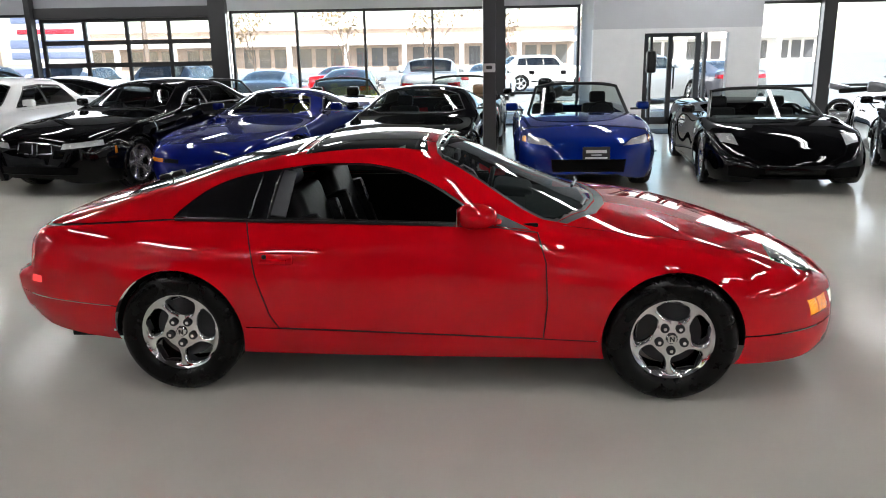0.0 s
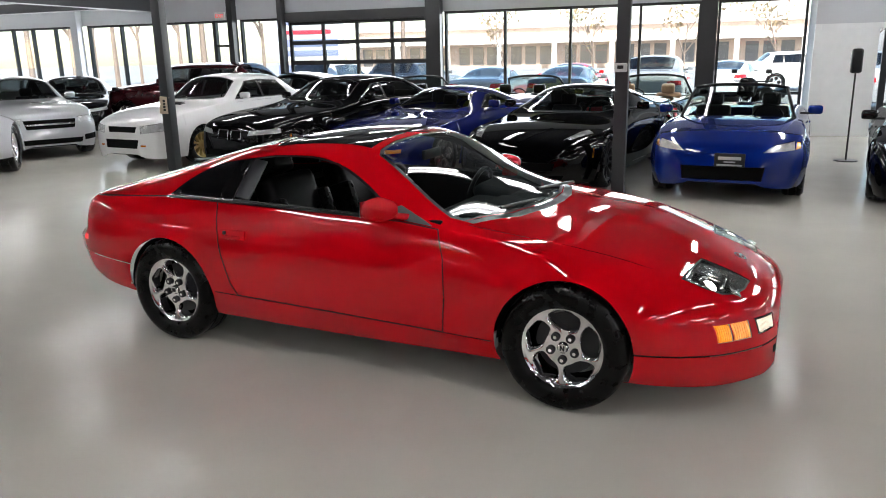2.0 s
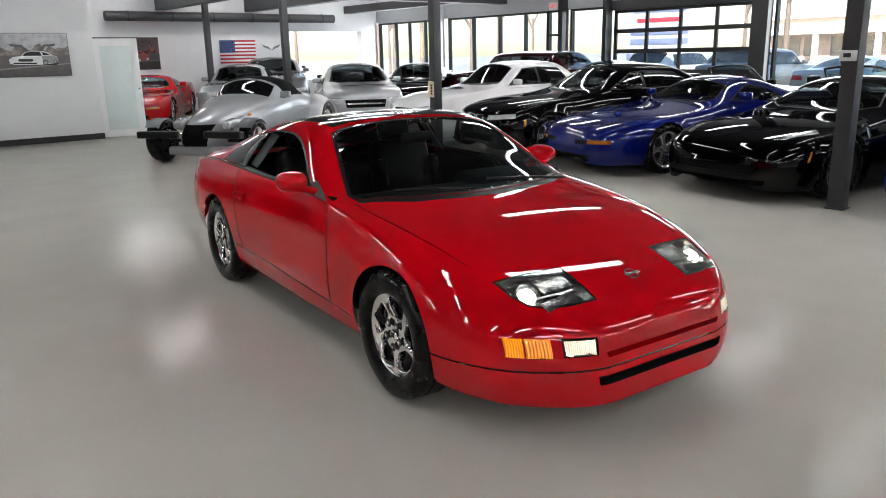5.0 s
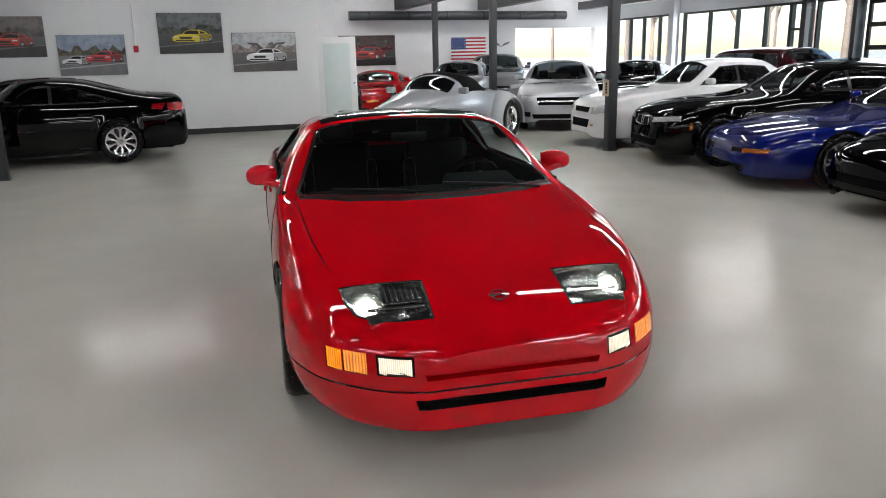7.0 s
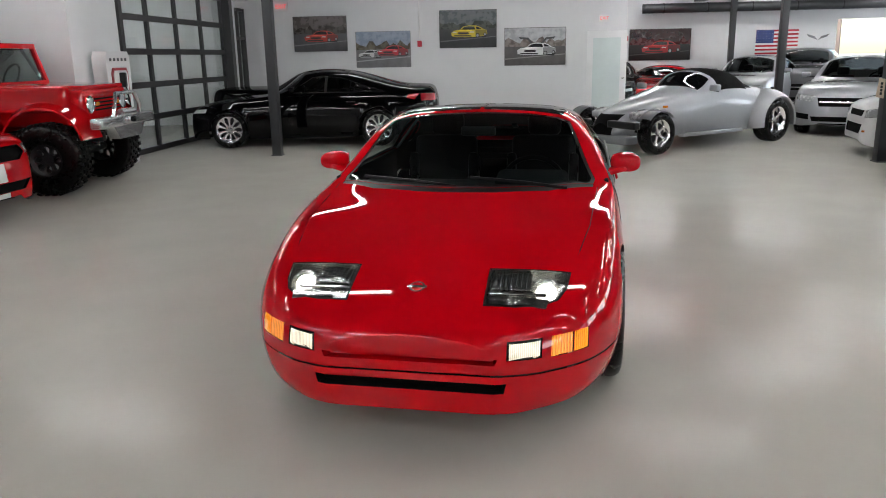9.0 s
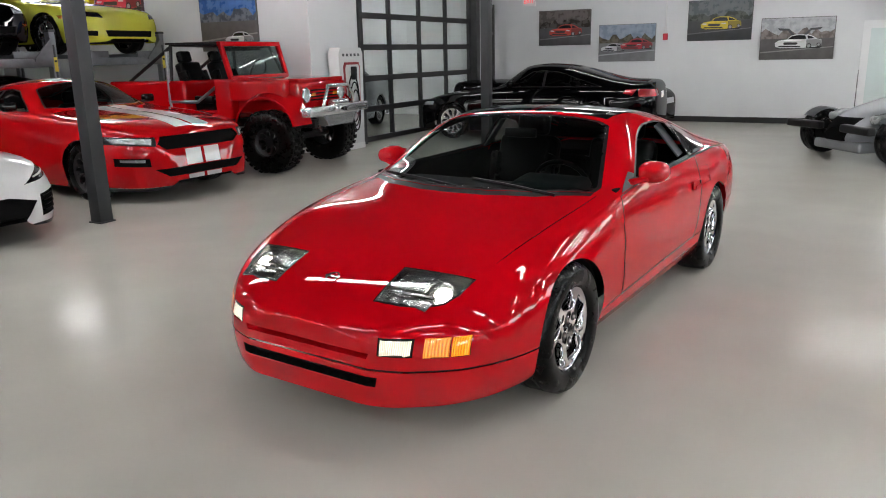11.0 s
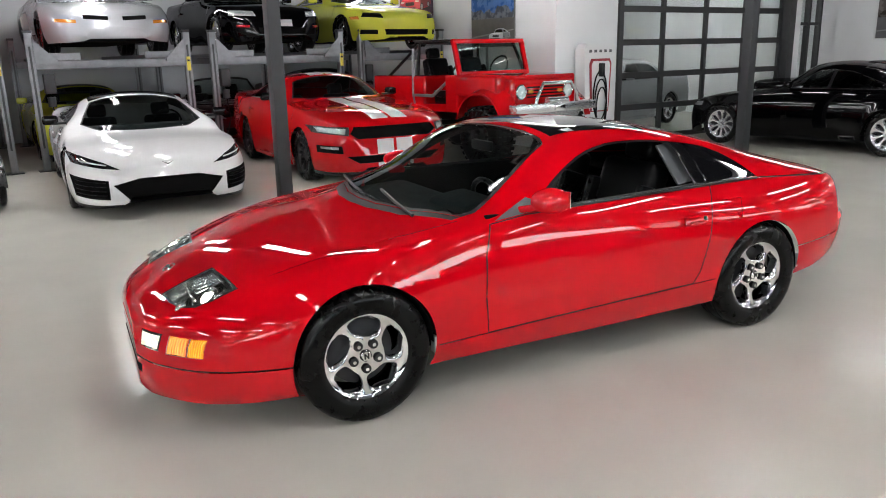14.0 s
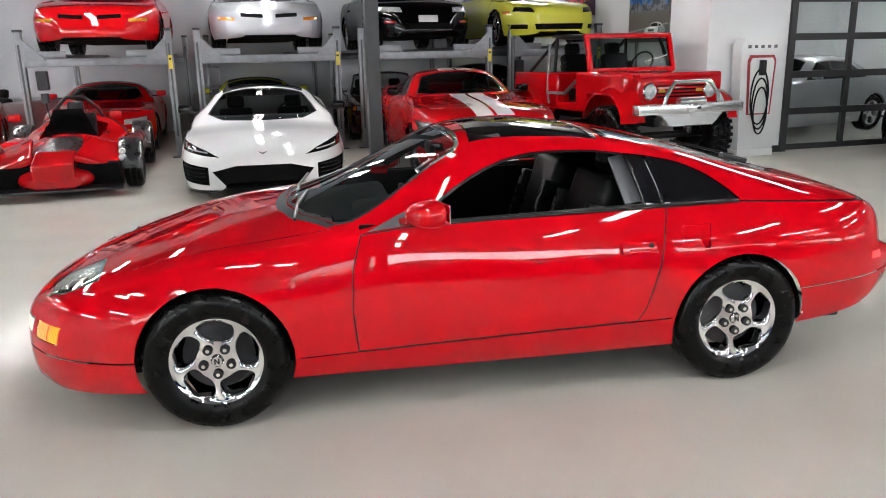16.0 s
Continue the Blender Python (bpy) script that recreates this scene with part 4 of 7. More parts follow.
    # wheels and wells
    for xx in (1.225, -1.225):
        for sgn in (1, -1):
            well = bmesh.new()
            prev = None
            for i in range(17):
                a = math.pi * i / 16
                z = 0.315 + 0.336 * math.sin(a)
                cur = [well.verts.new((xx + 0.336 * math.cos(a), sgn * yy, z)) for yy in (0.842 + 0.010 * math.sin(a) ** 2, 0.55)]
                if prev:
                    well.faces.new((prev[0], cur[0], cur[1], prev[1]))
                prev = cur
            part("wheel_well", well, M_WELL, car)
            part("inner_wall", slab(xx - 0.36, xx + 0.36, sgn * 0.545, sgn * 0.555, 0.24, 0.66), M_WELL, car)
            wh, fy = add_wheel(car, (xx, sgn * 0.755, 0.315), sgn > 0, 0.315, 0.225, 0.212, M_CHROME, spokes=5, opening=0.78, reach=(0.42, 0.89), dish=0.010, twist=0.40, crown=0.012)
            for k in range(5):
                a = 2 * math.pi * (k + 0.5) / 5 + 0.3
                part("lug_nut", lathe([(0.0005, -0.006), (0.009, -0.006), (0.010, 0.0)], 6), M_CHROME, wh).matrix_basis = pose(0.062 * math.cos(a), fy - 0.002, 0.062 * math.sin(a))
                part("lug_recess", lathe([(0.0005, -0.002), (0.019, -0.002), (0.022, 0.003)], 14), M_DARKRIM, wh).matrix_basis = pose(0.062 * math.cos(a), fy - 0.004, 0.062 * math.sin(a))
            mark = [(-0.011, -0.013), (-0.006, -0.013), (-0.006, 0.004), (0.006, -0.013), (0.011, -0.013), (0.011, 0.013), (0.006, 0.013), (0.006, -0.004), (-0.006, 0.013), (-0.011, 0.013)]
            part("cap_mark", flat(mark, 0.003), M_INK, wh).matrix_basis = pose(0, fy - 0.005, 0)
    SKIN.clear()
    return car


hero()


# ---- other cars ----
def car_spec(L, W, H, wb, fo, cowl, roof_f, roof_r, deck, hood_c, hood_f, belt, deck_z, r=0.33, low=0.18, nose_round=0.30, open_top=False, flare=0.012, tuck=0.05, roof_half=0.60, chin=0.30):
    """Body curves of a car from its main measures; x = 0 lies midway between the axles."""
    x1 = wb / 2 + fo
    x0 = x1 - L
    w = W / 2
    top = [(x0, deck_z - 0.22), (x0 + 0.05, deck_z - 0.06), (x0 + 0.16, deck_z), (deck, deck_z + 0.02)]
    rail = [(x0, deck_z - 0.24), (x0 + 0.05, deck_z - 0.08), (x0 + 0.16, deck_z - 0.02), (deck, deck_z - 0.005)]
    mid = (roof_f + roof_r) / 2
    if open_top:
        top += [(mid, belt + 0.02), (cowl, hood_c)]
        rail += [(mid, belt + 0.015), (cowl, hood_c - 0.02)]
    else:
        top += [(roof_r, H - 0.02), (mid, H), (roof_f, H - 0.03), (cowl, hood_c + 0.01)]
        rail += [(roof_r, H - 0.085), (mid, H - 0.065), (roof_f - 0.05, H - 0.105), (cowl - 0.22, belt + 0.05), (cowl + 0.05, hood_c - 0.03)]
    xm = (cowl + x1) / 2 + 0.1
    top += [(xm, hood_c * 0.45 + hood_f * 0.55 + 0.02), (x1 - 0.22, hood_f), (x1 - 0.06, hood_f - 0.09), (x1, chin + 0.10)]
    rail += [(xm, hood_c * 0.45 + hood_f * 0.55 - 0.012), (x1 - 0.22, hood_f - 0.03), (x1 - 0.06, hood_f - 0.12), (x1, chin + 0.07)]
    bl = [(x0, deck_z - 0.28), (x0 + 0.05, deck_z - 0.12), (x0 + 0.16, deck_z - 0.05), (deck, min(belt + 0.02, deck_z - 0.02)), (mid, belt), (cowl - 0.3, belt - 0.01), (cowl, min(belt - 0.02, hood_c - 0.045)), (xm, (hood_c + hood_f) / 2 - 0.05), (x1 - 0.22, hood_f - 0.075), (x1 - 0.06, hood_f - 0.16), (x1, chin + 0.03)]
    half = [(x0, w * 0.72), (x0 + 0.06, w * 0.86), (x0 + 0.3, w * 0.96), (-wb / 2, w), (0, w * 0.975), (wb / 2, w), (x1 - nose_round * 1.5, w * 0.96), (x1 - nose_round * 0.7, w * 0.87), (x1 - nose_round * 0.25, w * 0.72), (x1, w * 0.46)]
    bh = [(a, b * 0.925) for a, b in half]
    rh = [(x0, w * 0.60), (x0 + 0.16, w * 0.72), (deck, w * (roof_half + 0.10)), (roof_r, w * roof_half), (roof_f, w * (roof_half + 0.015)), (cowl - 0.1, w * 0.80), (cowl + 0.2, w * 0.80), (x1 - nose_round, w * 0.72), (x1 - 0.06, w * 0.5), (x1, w * 0.36)]
    lo = [(x0, low + 0.16), (x0 + 0.1, low + 0.06), (-wb / 2, low + 0.02), (0, low), (wb / 2, low), (x1 - 0.15, low), (x1 - 0.03, low + 0.02), (x1, chin - 0.06)]
    a = r + 0.03
    sp = dict(top=top, rail=rail, belt=bl, half=half, belt_half=bh, rail_half=rh, low=lo, arches=[(wb / 2, r, a), (-wb / 2, r, a)], flare=flare, tuck=tuck, stations=46, smooth=3)
    sp.update(L=L, W=W, H=H, wb=wb, x0=x0, x1=x1, cowl=cowl, roof_f=roof_f, roof_r=roof_r, deck=deck, belt_z=belt, hood_c=hood_c, r=r, open_top=open_top, roof_half=roof_half, low_z=low, deck_z=deck_z)
    return sp


def build_car(name, label, m, sp, body, marks=(), rim=None, rim_r=None, spokes=5, opening=0.7, split_at=None, window=None, glass_m=None, seat_m=None, doors=True, mirror_m=None, group="parked cars", tyre_w=0.235, roof_m=None):
    """A parked car. marks: (part name, plane, outline, material, depth, mirrored) cut into its skin."""
    car = empty(name, m, label, "car", group)
    bm = loft_body(sp)
    skin_reference(bm)
    w, H, belt = sp["W"] / 2, sp["H"], sp["belt_z"]
    rim, rim_r = rim or M_ALLOY, rim_r or sp["r"] * 0.72
    glass_m = glass_m or M_DARKGLASS
    cowl, rf, rr, deck = sp["cowl"], sp["roof_f"], sp["roof_r"], sp["deck"]
    on_side = lambda c, n: abs(c.y) > 0.35
    on_top = lambda c, n: n.z > 0.12
    for nm, plane, poly, mt, depth, mirrored in marks:
        for sgn in ((1, -1) if mirrored else (1,)):
            if plane == "yz":
                pl, ok = [(u * sgn, v) for u, v in poly], (lambda c, n: n.x > 0.1 and c.x > 0.3)
            elif plane == "zy":
                pl, ok = [(u * sgn, v) for u, v in poly], (lambda c, n: n.x < -0.1 and c.x < -0.3)
            elif plane == "xy":
                pl, ok = [(u, v * sgn) for u, v in poly], on_top
            else:
                pl, ok = poly, (lambda c, n, s=sgn: c.y * s > 0.3)
            fs = imprint(bm, pl, "yz" if plane == "zy" else plane, ok)
            if fs:
                p = lift_out(bm, fs, -depth, walls=depth >= 0.01)
                if depth < 0.01:
                    rim_edge(p, 0.006, 0.006)
                part(nm, p, mt, car)
    if not sp["open_top"]:
        zt = H - 0.135
        win = window or [(cowl - 0.34, belt + 0.025), (rf - 0.16, zt), ((rf + rr) / 2, zt + 0.025), (rr + 0.05, zt - 0.005), (deck + 0.42, belt + 0.035)]
        pillars = split_at if split_at is not None else ((rf + rr) / 2 - 0.25,)
        for half in split(lift_out(bm, imprint(bm, win, "xz", on_side))):
            ring = rim_edge(half, 0.02, 0.004)
            sgn = 1 if next(iter(half.verts)).co.y > 0 else -1
            if ring:
                part("window_trim", lift_out(half, ring), M_TRIM, car)
            for px in pillars:
                fs = imprint(half, [(px, 0), (px + 0.05, 0), (px + 0.01, 2), (px - 0.04, 2)], "xz")
                if fs:
                    part("pillar_trim", lift_out(half, fs), M_TRIM, car)
            part("side_window", half, glass_m, car).visible_shadow = False
        rw = w * (sp["roof_half"] - 0.03)
        shield = [(rf + 0.02, -rw), (rf + 0.05, 0), (rf + 0.02, rw), (cowl - 0.20, w * 0.72), (cowl - 0.06, w * 0.52), (cowl, 0), (cowl - 0.06, -w * 0.52), (cowl - 0.20, -w * 0.72)]
        for nm, poly in (("windscreen", shield), ("rear_window", [(rr - 0.08, -rw), (rr - 0.08, rw), (deck + 0.06, w * 0.62), (deck + 0.02, 0), (deck + 0.06, -w * 0.62)])):
            p = lift_out(bm, imprint(bm, poly, "xy", on_top))
            ring = rim_edge(p, 0.02, 0.004)
            if ring:
                part(nm + "_trim", lift_out(p, ring), M_TRIM, car)
            part(nm, p, M_CARGLASS if nm == "windscreen" else M_DARKGLASS, car).visible_shadow = False
        if roof_m:
            p = lift_out(bm, imprint(bm, [(rf - 0.03, -rw), (rf - 0.03, rw), (rr, rw), (rr, -rw)], "xy", on_top), 0.002)
            part("roof_skin", p, roof_m, car)
        fs = [f for f in bm.faces if f.calc_center_median().z > belt + 0.03 and deck < f.calc_center_median().x < cowl]
        if fs:
            lining = lift_out(bm, fs, -0.012, keep=True)
            bmesh.ops.reverse_faces(lining, faces=lining.faces[:])
            part("headliner", lining, M_CLOTH, car)
    else:
        pit = [(cowl - 0.30, -w * 0.72), (cowl - 0.30, w * 0.72), (deck + 0.30, w * 0.68), (deck + 0.30, -w * 0.68)]
        lift_out(bm, imprint(bm, pit, "xy", on_top)).free()
        rows_ = []
        gl, n = bmesh.new(), 12
        frame_pts = []
        for j in range(5):
            s = j / 4
            row = []
            for i in range(n + 1):
                u = -1 + 2 * i / n
                y = u * w * (0.80 - 0.16 * s)
                x = cowl - 0.06 - 0.16 * u * u - s * (cowl - rf)
                z = sp["hood_c"] - 0.03 + s * (H - sp["hood_c"]) - 0.05 * abs(u) ** 3
                row.append(gl.verts.new((x, y, z)))
            rows_.append(row)
        frame_pts = [rows_[j][0].co.copy() for j in range(5)] + [v.co.copy() for v in rows_[4][1:-1]] + [rows_[j][n].co.copy() for j in range(4, -1, -1)]
        for a, b in zip(rows_, rows_[1:]):
            for i in range(n):
                gl.faces.new((a[i], a[i + 1], b[i + 1], b[i]))
        part("windscreen", gl, M_CARGLASS, car).visible_shadow = False
        part("windscreen_frame", tube(frame_pts, 0.022, 8), M_TRIM, car)
    # door lines and mirrors
    if doors:
        dx0, dx1 = cowl - 0.42, cowl - 0.42 - min(1.25, sp["wb"] * 0.46)
        z0 = sp["low_z"] + 0.06
        for half in split(lift_out(bm, imprint(bm, [(dx0 + 0.06, belt - 0.02), (dx0 + 0.08, z0), (dx1 + 0.10, z0), (dx1, belt)], "xz", lambda c, n: abs(c.y) > 0.5))):
            rim_edge(half, 0.004, 0.008)
            d = part("door", half, body, car)
            sgn = 1 if d.data.vertices[0].co.y > 0 else -1
            part("handle", box(0.16, 0.02, 0.025, (dx1 + 0.18, sgn * w * 0.985, belt - 0.13), 0.006), body, d)
    part("body", bm, body, car)
    SKIN.clear()
    for sgn in (1, -1):
        mir = part("door_mirror", box(0.11, 0.17, 0.11, (cowl - 0.45, sgn * (w + 0.03), belt + 0.09), 0.04, (0, 0, sgn * 10), seg=3), mirror_m or body, car)
        part("mirror_stalk", box(0.05, 0.16, 0.03, (cowl - 0.42, sgn * (w - 0.06), belt + 0.05), 0.01), M_TRIM, mir)
    # cabin
    part("cabin_floor", box(cowl - deck, sp["W"] * 0.74, 0.04, ((cowl + deck) / 2, 0, 0.30), 0.01), M_CLOTH, car)
    part("underbody", slab(sp["x0"] + 0.25, sp["x1"] - 0.28, -w * 0.68, w * 0.68, sp["low_z"] + 0.01, sp["low_z"] + 0.05, 0.01), M_WELL, car)
    part("dashboard", box(0.40, sp["W"] * 0.70, 0.22, (cowl - 0.36, 0, belt - 0.115), 0.06, seg=3), M_DASH, car)
    st = [(cowl - 0.62 + 0.06 * math.cos(a), 0.36 + 0.18 * math.sin(a), belt - 0.03 + 0.17 * math.cos(a)) for a in [2 * math.pi * i / 20 for i in range(20)]]
    part("steering_wheel", tube(st, 0.014, 6, True), M_LEATHER, car)
    sx = (rf + rr) / 2 - (0.0 if not sp["open_top"] else 0.05)
    for sgn in (1, -1):
        s = part("seat", seat_mesh(0.5), seat_m or M_LEATHER, car)
        s.matrix_basis = pose(sx, sgn * w * 0.42, min(0.30, H - 1.06), 0, 0, 0)
    for xx in (sp["wb"] / 2, -sp["wb"] / 2):
        for sgn in (1, -1):
            ar = sp["r"] + 0.028
            well = bmesh.new()
            prev = None
            for i in range(13):
                a = math.pi * i / 12
                cur = [well.verts.new((xx + ar * math.cos(a), sgn * yy, sp["r"] + ar * math.sin(a))) for yy in (w * 0.955, w * 0.60)]
                if prev:
                    well.faces.new((prev[0], cur[0], cur[1], prev[1]))
                prev = cur
            part("wheel_well", well, M_WELL, car)
            part("inner_wall", slab(xx - ar, xx + ar, sgn * w * 0.59, sgn * w * 0.60, sp["low_z"] + 0.04, sp["r"] + ar * 0.9), M_WELL, car)
            add_wheel(car, (xx, sgn * (w - tyre_w / 2 - 0.025), sp["r"]), sgn > 0, sp["r"], tyre_w, rim_r, rim, spokes=spokes, opening=opening, reach=(0.30, 0.90), dish=0.03)
    return car


def at(x, y, heading, z=0.0):
    return pose(x, y, z, 0, 0, heading)


def lamp_pair(y0, y1, z0, z1, slant=0.03, m=None, name="headlamp"):
    return (name, "yz", [(y0, z0), (y1, z0 + slant), (y1, z1 + slant), (y0, z1)], m or M_LENS, 0.004, True)


def grille(y, z0, z1, name="grille", m=None, depth=0.03):
    return (name, "yz", [(-y, z0), (y, z0), (y * 1.06, z1), (-y * 1.06, z1)], m or M_WELL, depth, False)


ROADSTER = car_spec(4.13, 1.75, 1.27, 2.40, 0.84, 0.72, 0.28, -0.35, -0.95, 0.86, 0.70, 0.84, 0.88, r=0.31, open_top=True)
S_MARKS = [("headlamp", "yz", [(0.40, 0.575), (0.73, 0.60), (0.72, 0.69), (0.52, 0.655)], M_LENS, 0.004, True), grille(0.42, 0.27, 0.42), ("amber_lens", "yz", [(0.735, 0.60), (0.79, 0.61), (0.78, 0.67), (0.735, 0.68)], M_AMBERDARK, 0.004, True)]
build_car("roadster", "royal blue roadster with its soft top folded down", at(2.0, 10.95, -95), ROADSTER, M_BLUE2, S_MARKS, spokes=5, rim_r=0.22)

SUPER = car_spec(4.30, 1.90, 1.17, 2.56, 0.90, 0.98, 0.25, -0.30, -0.85, 0.78, 0.56, 0.80, 0.90, r=0.33, low=0.13, open_top=True, nose_round=0.35)
L_MARKS = [("headlamp", "xy", [(1.62, 0.62), (1.92, 0.60), (1.80, 0.78), (1.55, 0.82)], M_LENS, 0.004, True), ("air_intake", "yz", [(0.30, 0.19), (0.72, 0.20), (0.74, 0.33), (0.34, 0.31)], M_WELL, 0.03, True)]
build_car("supercar", "low black open-top supercar with wedge-shaped nose", at(4.50, 10.75, -99), SUPER, M_BLACK, L_MARKS, spokes=5, rim_r=0.26)

C7 = car_spec(4.50, 1.95, 1.235, 2.71, 0.93, 0.62, 0.02, -0.62, -1.50, 0.86, 0.66, 0.87, 0.96, r=0.345, low=0.14, nose_round=0.38)
C7_MARKS = [("headlamp", "xy", [(1.52, 0.70), (2.02, 0.55), (1.96, 0.66), (1.62, 0.82)], M_LENS, 0.004, True), grille(0.52, 0.30, 0.40), grille(0.62, 0.19, 0.25, "lower_grille"), ("bonnet_vent", "xy", [(1.05, -0.22), (1.05, 0.22), (1.22, 0.26), (1.22, -0.26)], M_WELL, 0.02, False), ("amber_lens", "xz", [(1.86, 0.44), (1.90, 0.44), (1.84, 0.55), (1.81, 0.55)], M_AMBERDARK, 0.003, True)]
build_car("sports_car", "glossy black sports car with dark wheels beside a steel post", at(-0.20, 11.20, -100), C7, M_BLACK, C7_MARKS, rim=M_DARKRIM, spokes=10, opening=0.62, rim_r=0.265, split_at=())

C5 = car_spec(4.56, 1.87, 1.21, 2.65, 1.02, 0.55, 0.0, -0.60, -1.20, 0.86, 0.66, 0.87, 0.98, r=0.325, low=0.15, nose_round=0.42)
C5_MARKS = [("amber_lens", "yz", [(0.47, 0.42), (0.76, 0.43), (0.76, 0.48), (0.47, 0.47)], M_AMBERDARK, 0.003, True), ("fog_lamp", "yz", [(0.24, 0.41), (0.45, 0.42), (0.45, 0.47), (0.24, 0.46)], M_WELL, 0.01, True), grille(0.5, 0.20, 0.28, "air_dam")]
build_car("sports_car", "deep blue sports car with silver five-spoke wheels", at(-2.36, 11.48, -105), C5, M_BLUE, C5_MARKS, spokes=5, opening=0.62, rim_r=0.245, split_at=())

BMW = car_spec(5.0, 1.89, 1.39, 2.97, 0.88, 0.72, 0.05, -1.0, -1.75, 0.98, 0.80, 0.97, 1.05, r=0.345, low=0.17, nose_round=0.30, roof_half=0.64)
B_MARKS = [("grille_mesh", "yz", [(0.045, 0.545), (0.255, 0.56), (0.24, 0.665), (0.045, 0.66)], M_WELL, 0.012, True), ("grille_frame", "yz", [(0.03, 0.53), (0.27, 0.545), (0.255, 0.68), (0.03, 0.675)], M_CHROME, -0.004, True), ("headlamp", "yz", [(0.38, 0.60), (0.84, 0.64), (0.82, 0.71), (0.42, 0.675)], M_LENS, 0.004, True), grille(0.58, 0.28, 0.38, "lower_grille"), ("amber_lens", "xz", [(1.92, 0.52), (1.96, 0.52), (1.95, 0.62), (1.91, 0.62)], M_AMBERDARK, 0.003, True)]
build_car("sedan", "glossy black four-door sedan with chrome double grille", at(-4.40, 11.70, -106), BMW, M_BLACK, B_MARKS, spokes=5, opening=0.6, rim_r=0.255, split_at=(-0.30, -1.22))

WRX = car_spec(4.41, 1.74, 1.44, 2.54, 0.95, 0.72, 0.12, -0.95, -1.50, 1.00, 0.81, 0.98, 1.08, r=0.315, low=0.17, roof_half=0.66, nose_round=0.26)
W_MARKS = [("grille", "yz", [(-0.30, 0.58), (0.30, 0.58), (0.33, 0.67), (-0.33, 0.67)], M_WELL, 0.01, False), ("headlamp", "yz", [(0.42, 0.56), (0.76, 0.60), (0.74, 0.73), (0.40, 0.68)], M_LENS, 0.004, True), ("plate_recess", "yz", [(-0.35, 0.33), (0.35, 0.33), (0.38, 0.47), (-0.38, 0.47)], M_WELL, 0.02, False), ("bonnet_scoop", "xy", [(1.02, -0.24), (1.02, 0.24), (1.16, 0.26), (1.16, -0.26)], M_WELL, -0.03, False), ("amber_lens", "yz", [(0.42, 0.36), (0.52, 0.36), (0.52, 0.39), (0.42, 0.39)], M_AMBERDARK, 0.003, True)]
build_car("sedan", "white rally-style sedan with gold wheels and bonnet scoop", at(-6.95, 11.85, -98), WRX, M_WHITE, W_MARKS, rim=M_GOLD, spokes=10, opening=0.6, rim_r=0.225, split_at=(-0.35, -1.05))

B4 = car_spec(4.58, 1.83, 1.37, 2.72, 0.80, 0.62, 0.0, -0.72, -1.92, 0.95, 0.76, 0.93, 1.06, r=0.335, low=0.17, roof_half=0.62)
B4_MARKS = B_MARKS[:3] + [("tail_lamp", "zy", [(0.46, 0.80), (0.86, 0.80), (0.84, 0.93), (0.50, 0.92)], M_REDLENS, 0.004, True), ("number_plate", "zy", [(-0.16, 0.74), (0.16, 0.74), (0.16, 0.86), (-0.16, 0.86)], M_PLATE, 0.003, False), ("tail_side", "xz", [(-2.02, 0.82), (-1.86, 0.85), (-1.90, 0.92), (-2.10, 0.93)], M_REDLENS, 0.004, True)]
build_car("coupe", "glossy black coupe with silver star-spoke wheels", at(-9.35, 0.62, -85), B4, M_BLACK, B4_MARKS, spokes=10, opening=0.55, rim_r=0.25, split_at=(-0.42,))

TB = car_spec(4.73, 1.83, 1.33, 2.72, 0.92, 0.60, 0.10, -0.50, -1.1, 0.96, 0.82, 0.93, 0.98, r=0.335, roof_half=0.60)
T_MARKS = [("grille", "yz", [(-0.46, 0.52), (0.46, 0.52), (0.46, 0.64), (-0.46, 0.64)], M_CHROME, 0.004, False), ("headlamp", "yz", [(0.60 + 0.085 * math.cos(a), 0.72 + 0.075 * math.sin(a)) for a in [math.pi * i / 6 for i in range(12)]], M_LENS, 0.004, True), ("fog_lamp", "yz", [(0.50 + 0.05 * math.cos(a), 0.46 + 0.045 * math.sin(a)) for a in [math.pi * i / 5 for i in range(10)]], M_LENS, 0.004, True)]
build_car("coupe", "black retro coupe with chrome egg-crate grille and round lamps", at(-11.35, 0.55, 84), TB, M_BLACK, T_MARKS, spokes=7, rim_r=0.24)

C8 = car_spec(4.63, 1.93, 1.235, 2.72, 1.08, 1.02, 0.28, -0.20, -1.25, 0.80, 0.66, 0.86, 1.0, r=0.34, low=0.13, nose_round=0.36, roof_half=0.58)
C8_MARKS = [("lamp_strip", "yz", [(0.60, 0.572), (0.84, 0.610), (0.84, 0.622), (0.60, 0.584)], M_PLATE, 0.001, True), ("headlamp", "yz", [(0.47, 0.525), (0.64, 0.545), (0.90, 0.590), (0.925, 0.685), (0.80, 0.660), (0.62, 0.600)], M_BLACKGLASS, 0.004, True), ("grille", "yz", [(-0.40, 0.19), (0.40, 0.19), (0.56, 0.37), (0.30, 0.43), (-0.30, 0.43), (-0.56, 0.37)], M_WELL, 0.02, False), *[("intake_slat", "yz", [(0.63, z), (0.90, z + 0.02), (0.90, z + 0.032), (0.63, z + 0.012)], M_TRIM, 0.004, True) for z in (0.26, 0.305, 0.35, 0.395)], ("air_intake", "yz", [(0.60, 0.22), (0.90, 0.25), (0.93, 0.47), (0.60, 0.42)], M_WELL, 0.02, True), ("splitter", "yz", [(-0.95, 0.10), (0.95, 0.10), (0.95, 0.165), (-0.95, 0.165)], M_TRIM, -0.006, False), ("badge", "yz", [(-0.06, 0.58), (0.0, 0.545), (0.06, 0.58), (0.0, 0.56)], M_INK, 0.002, False)]
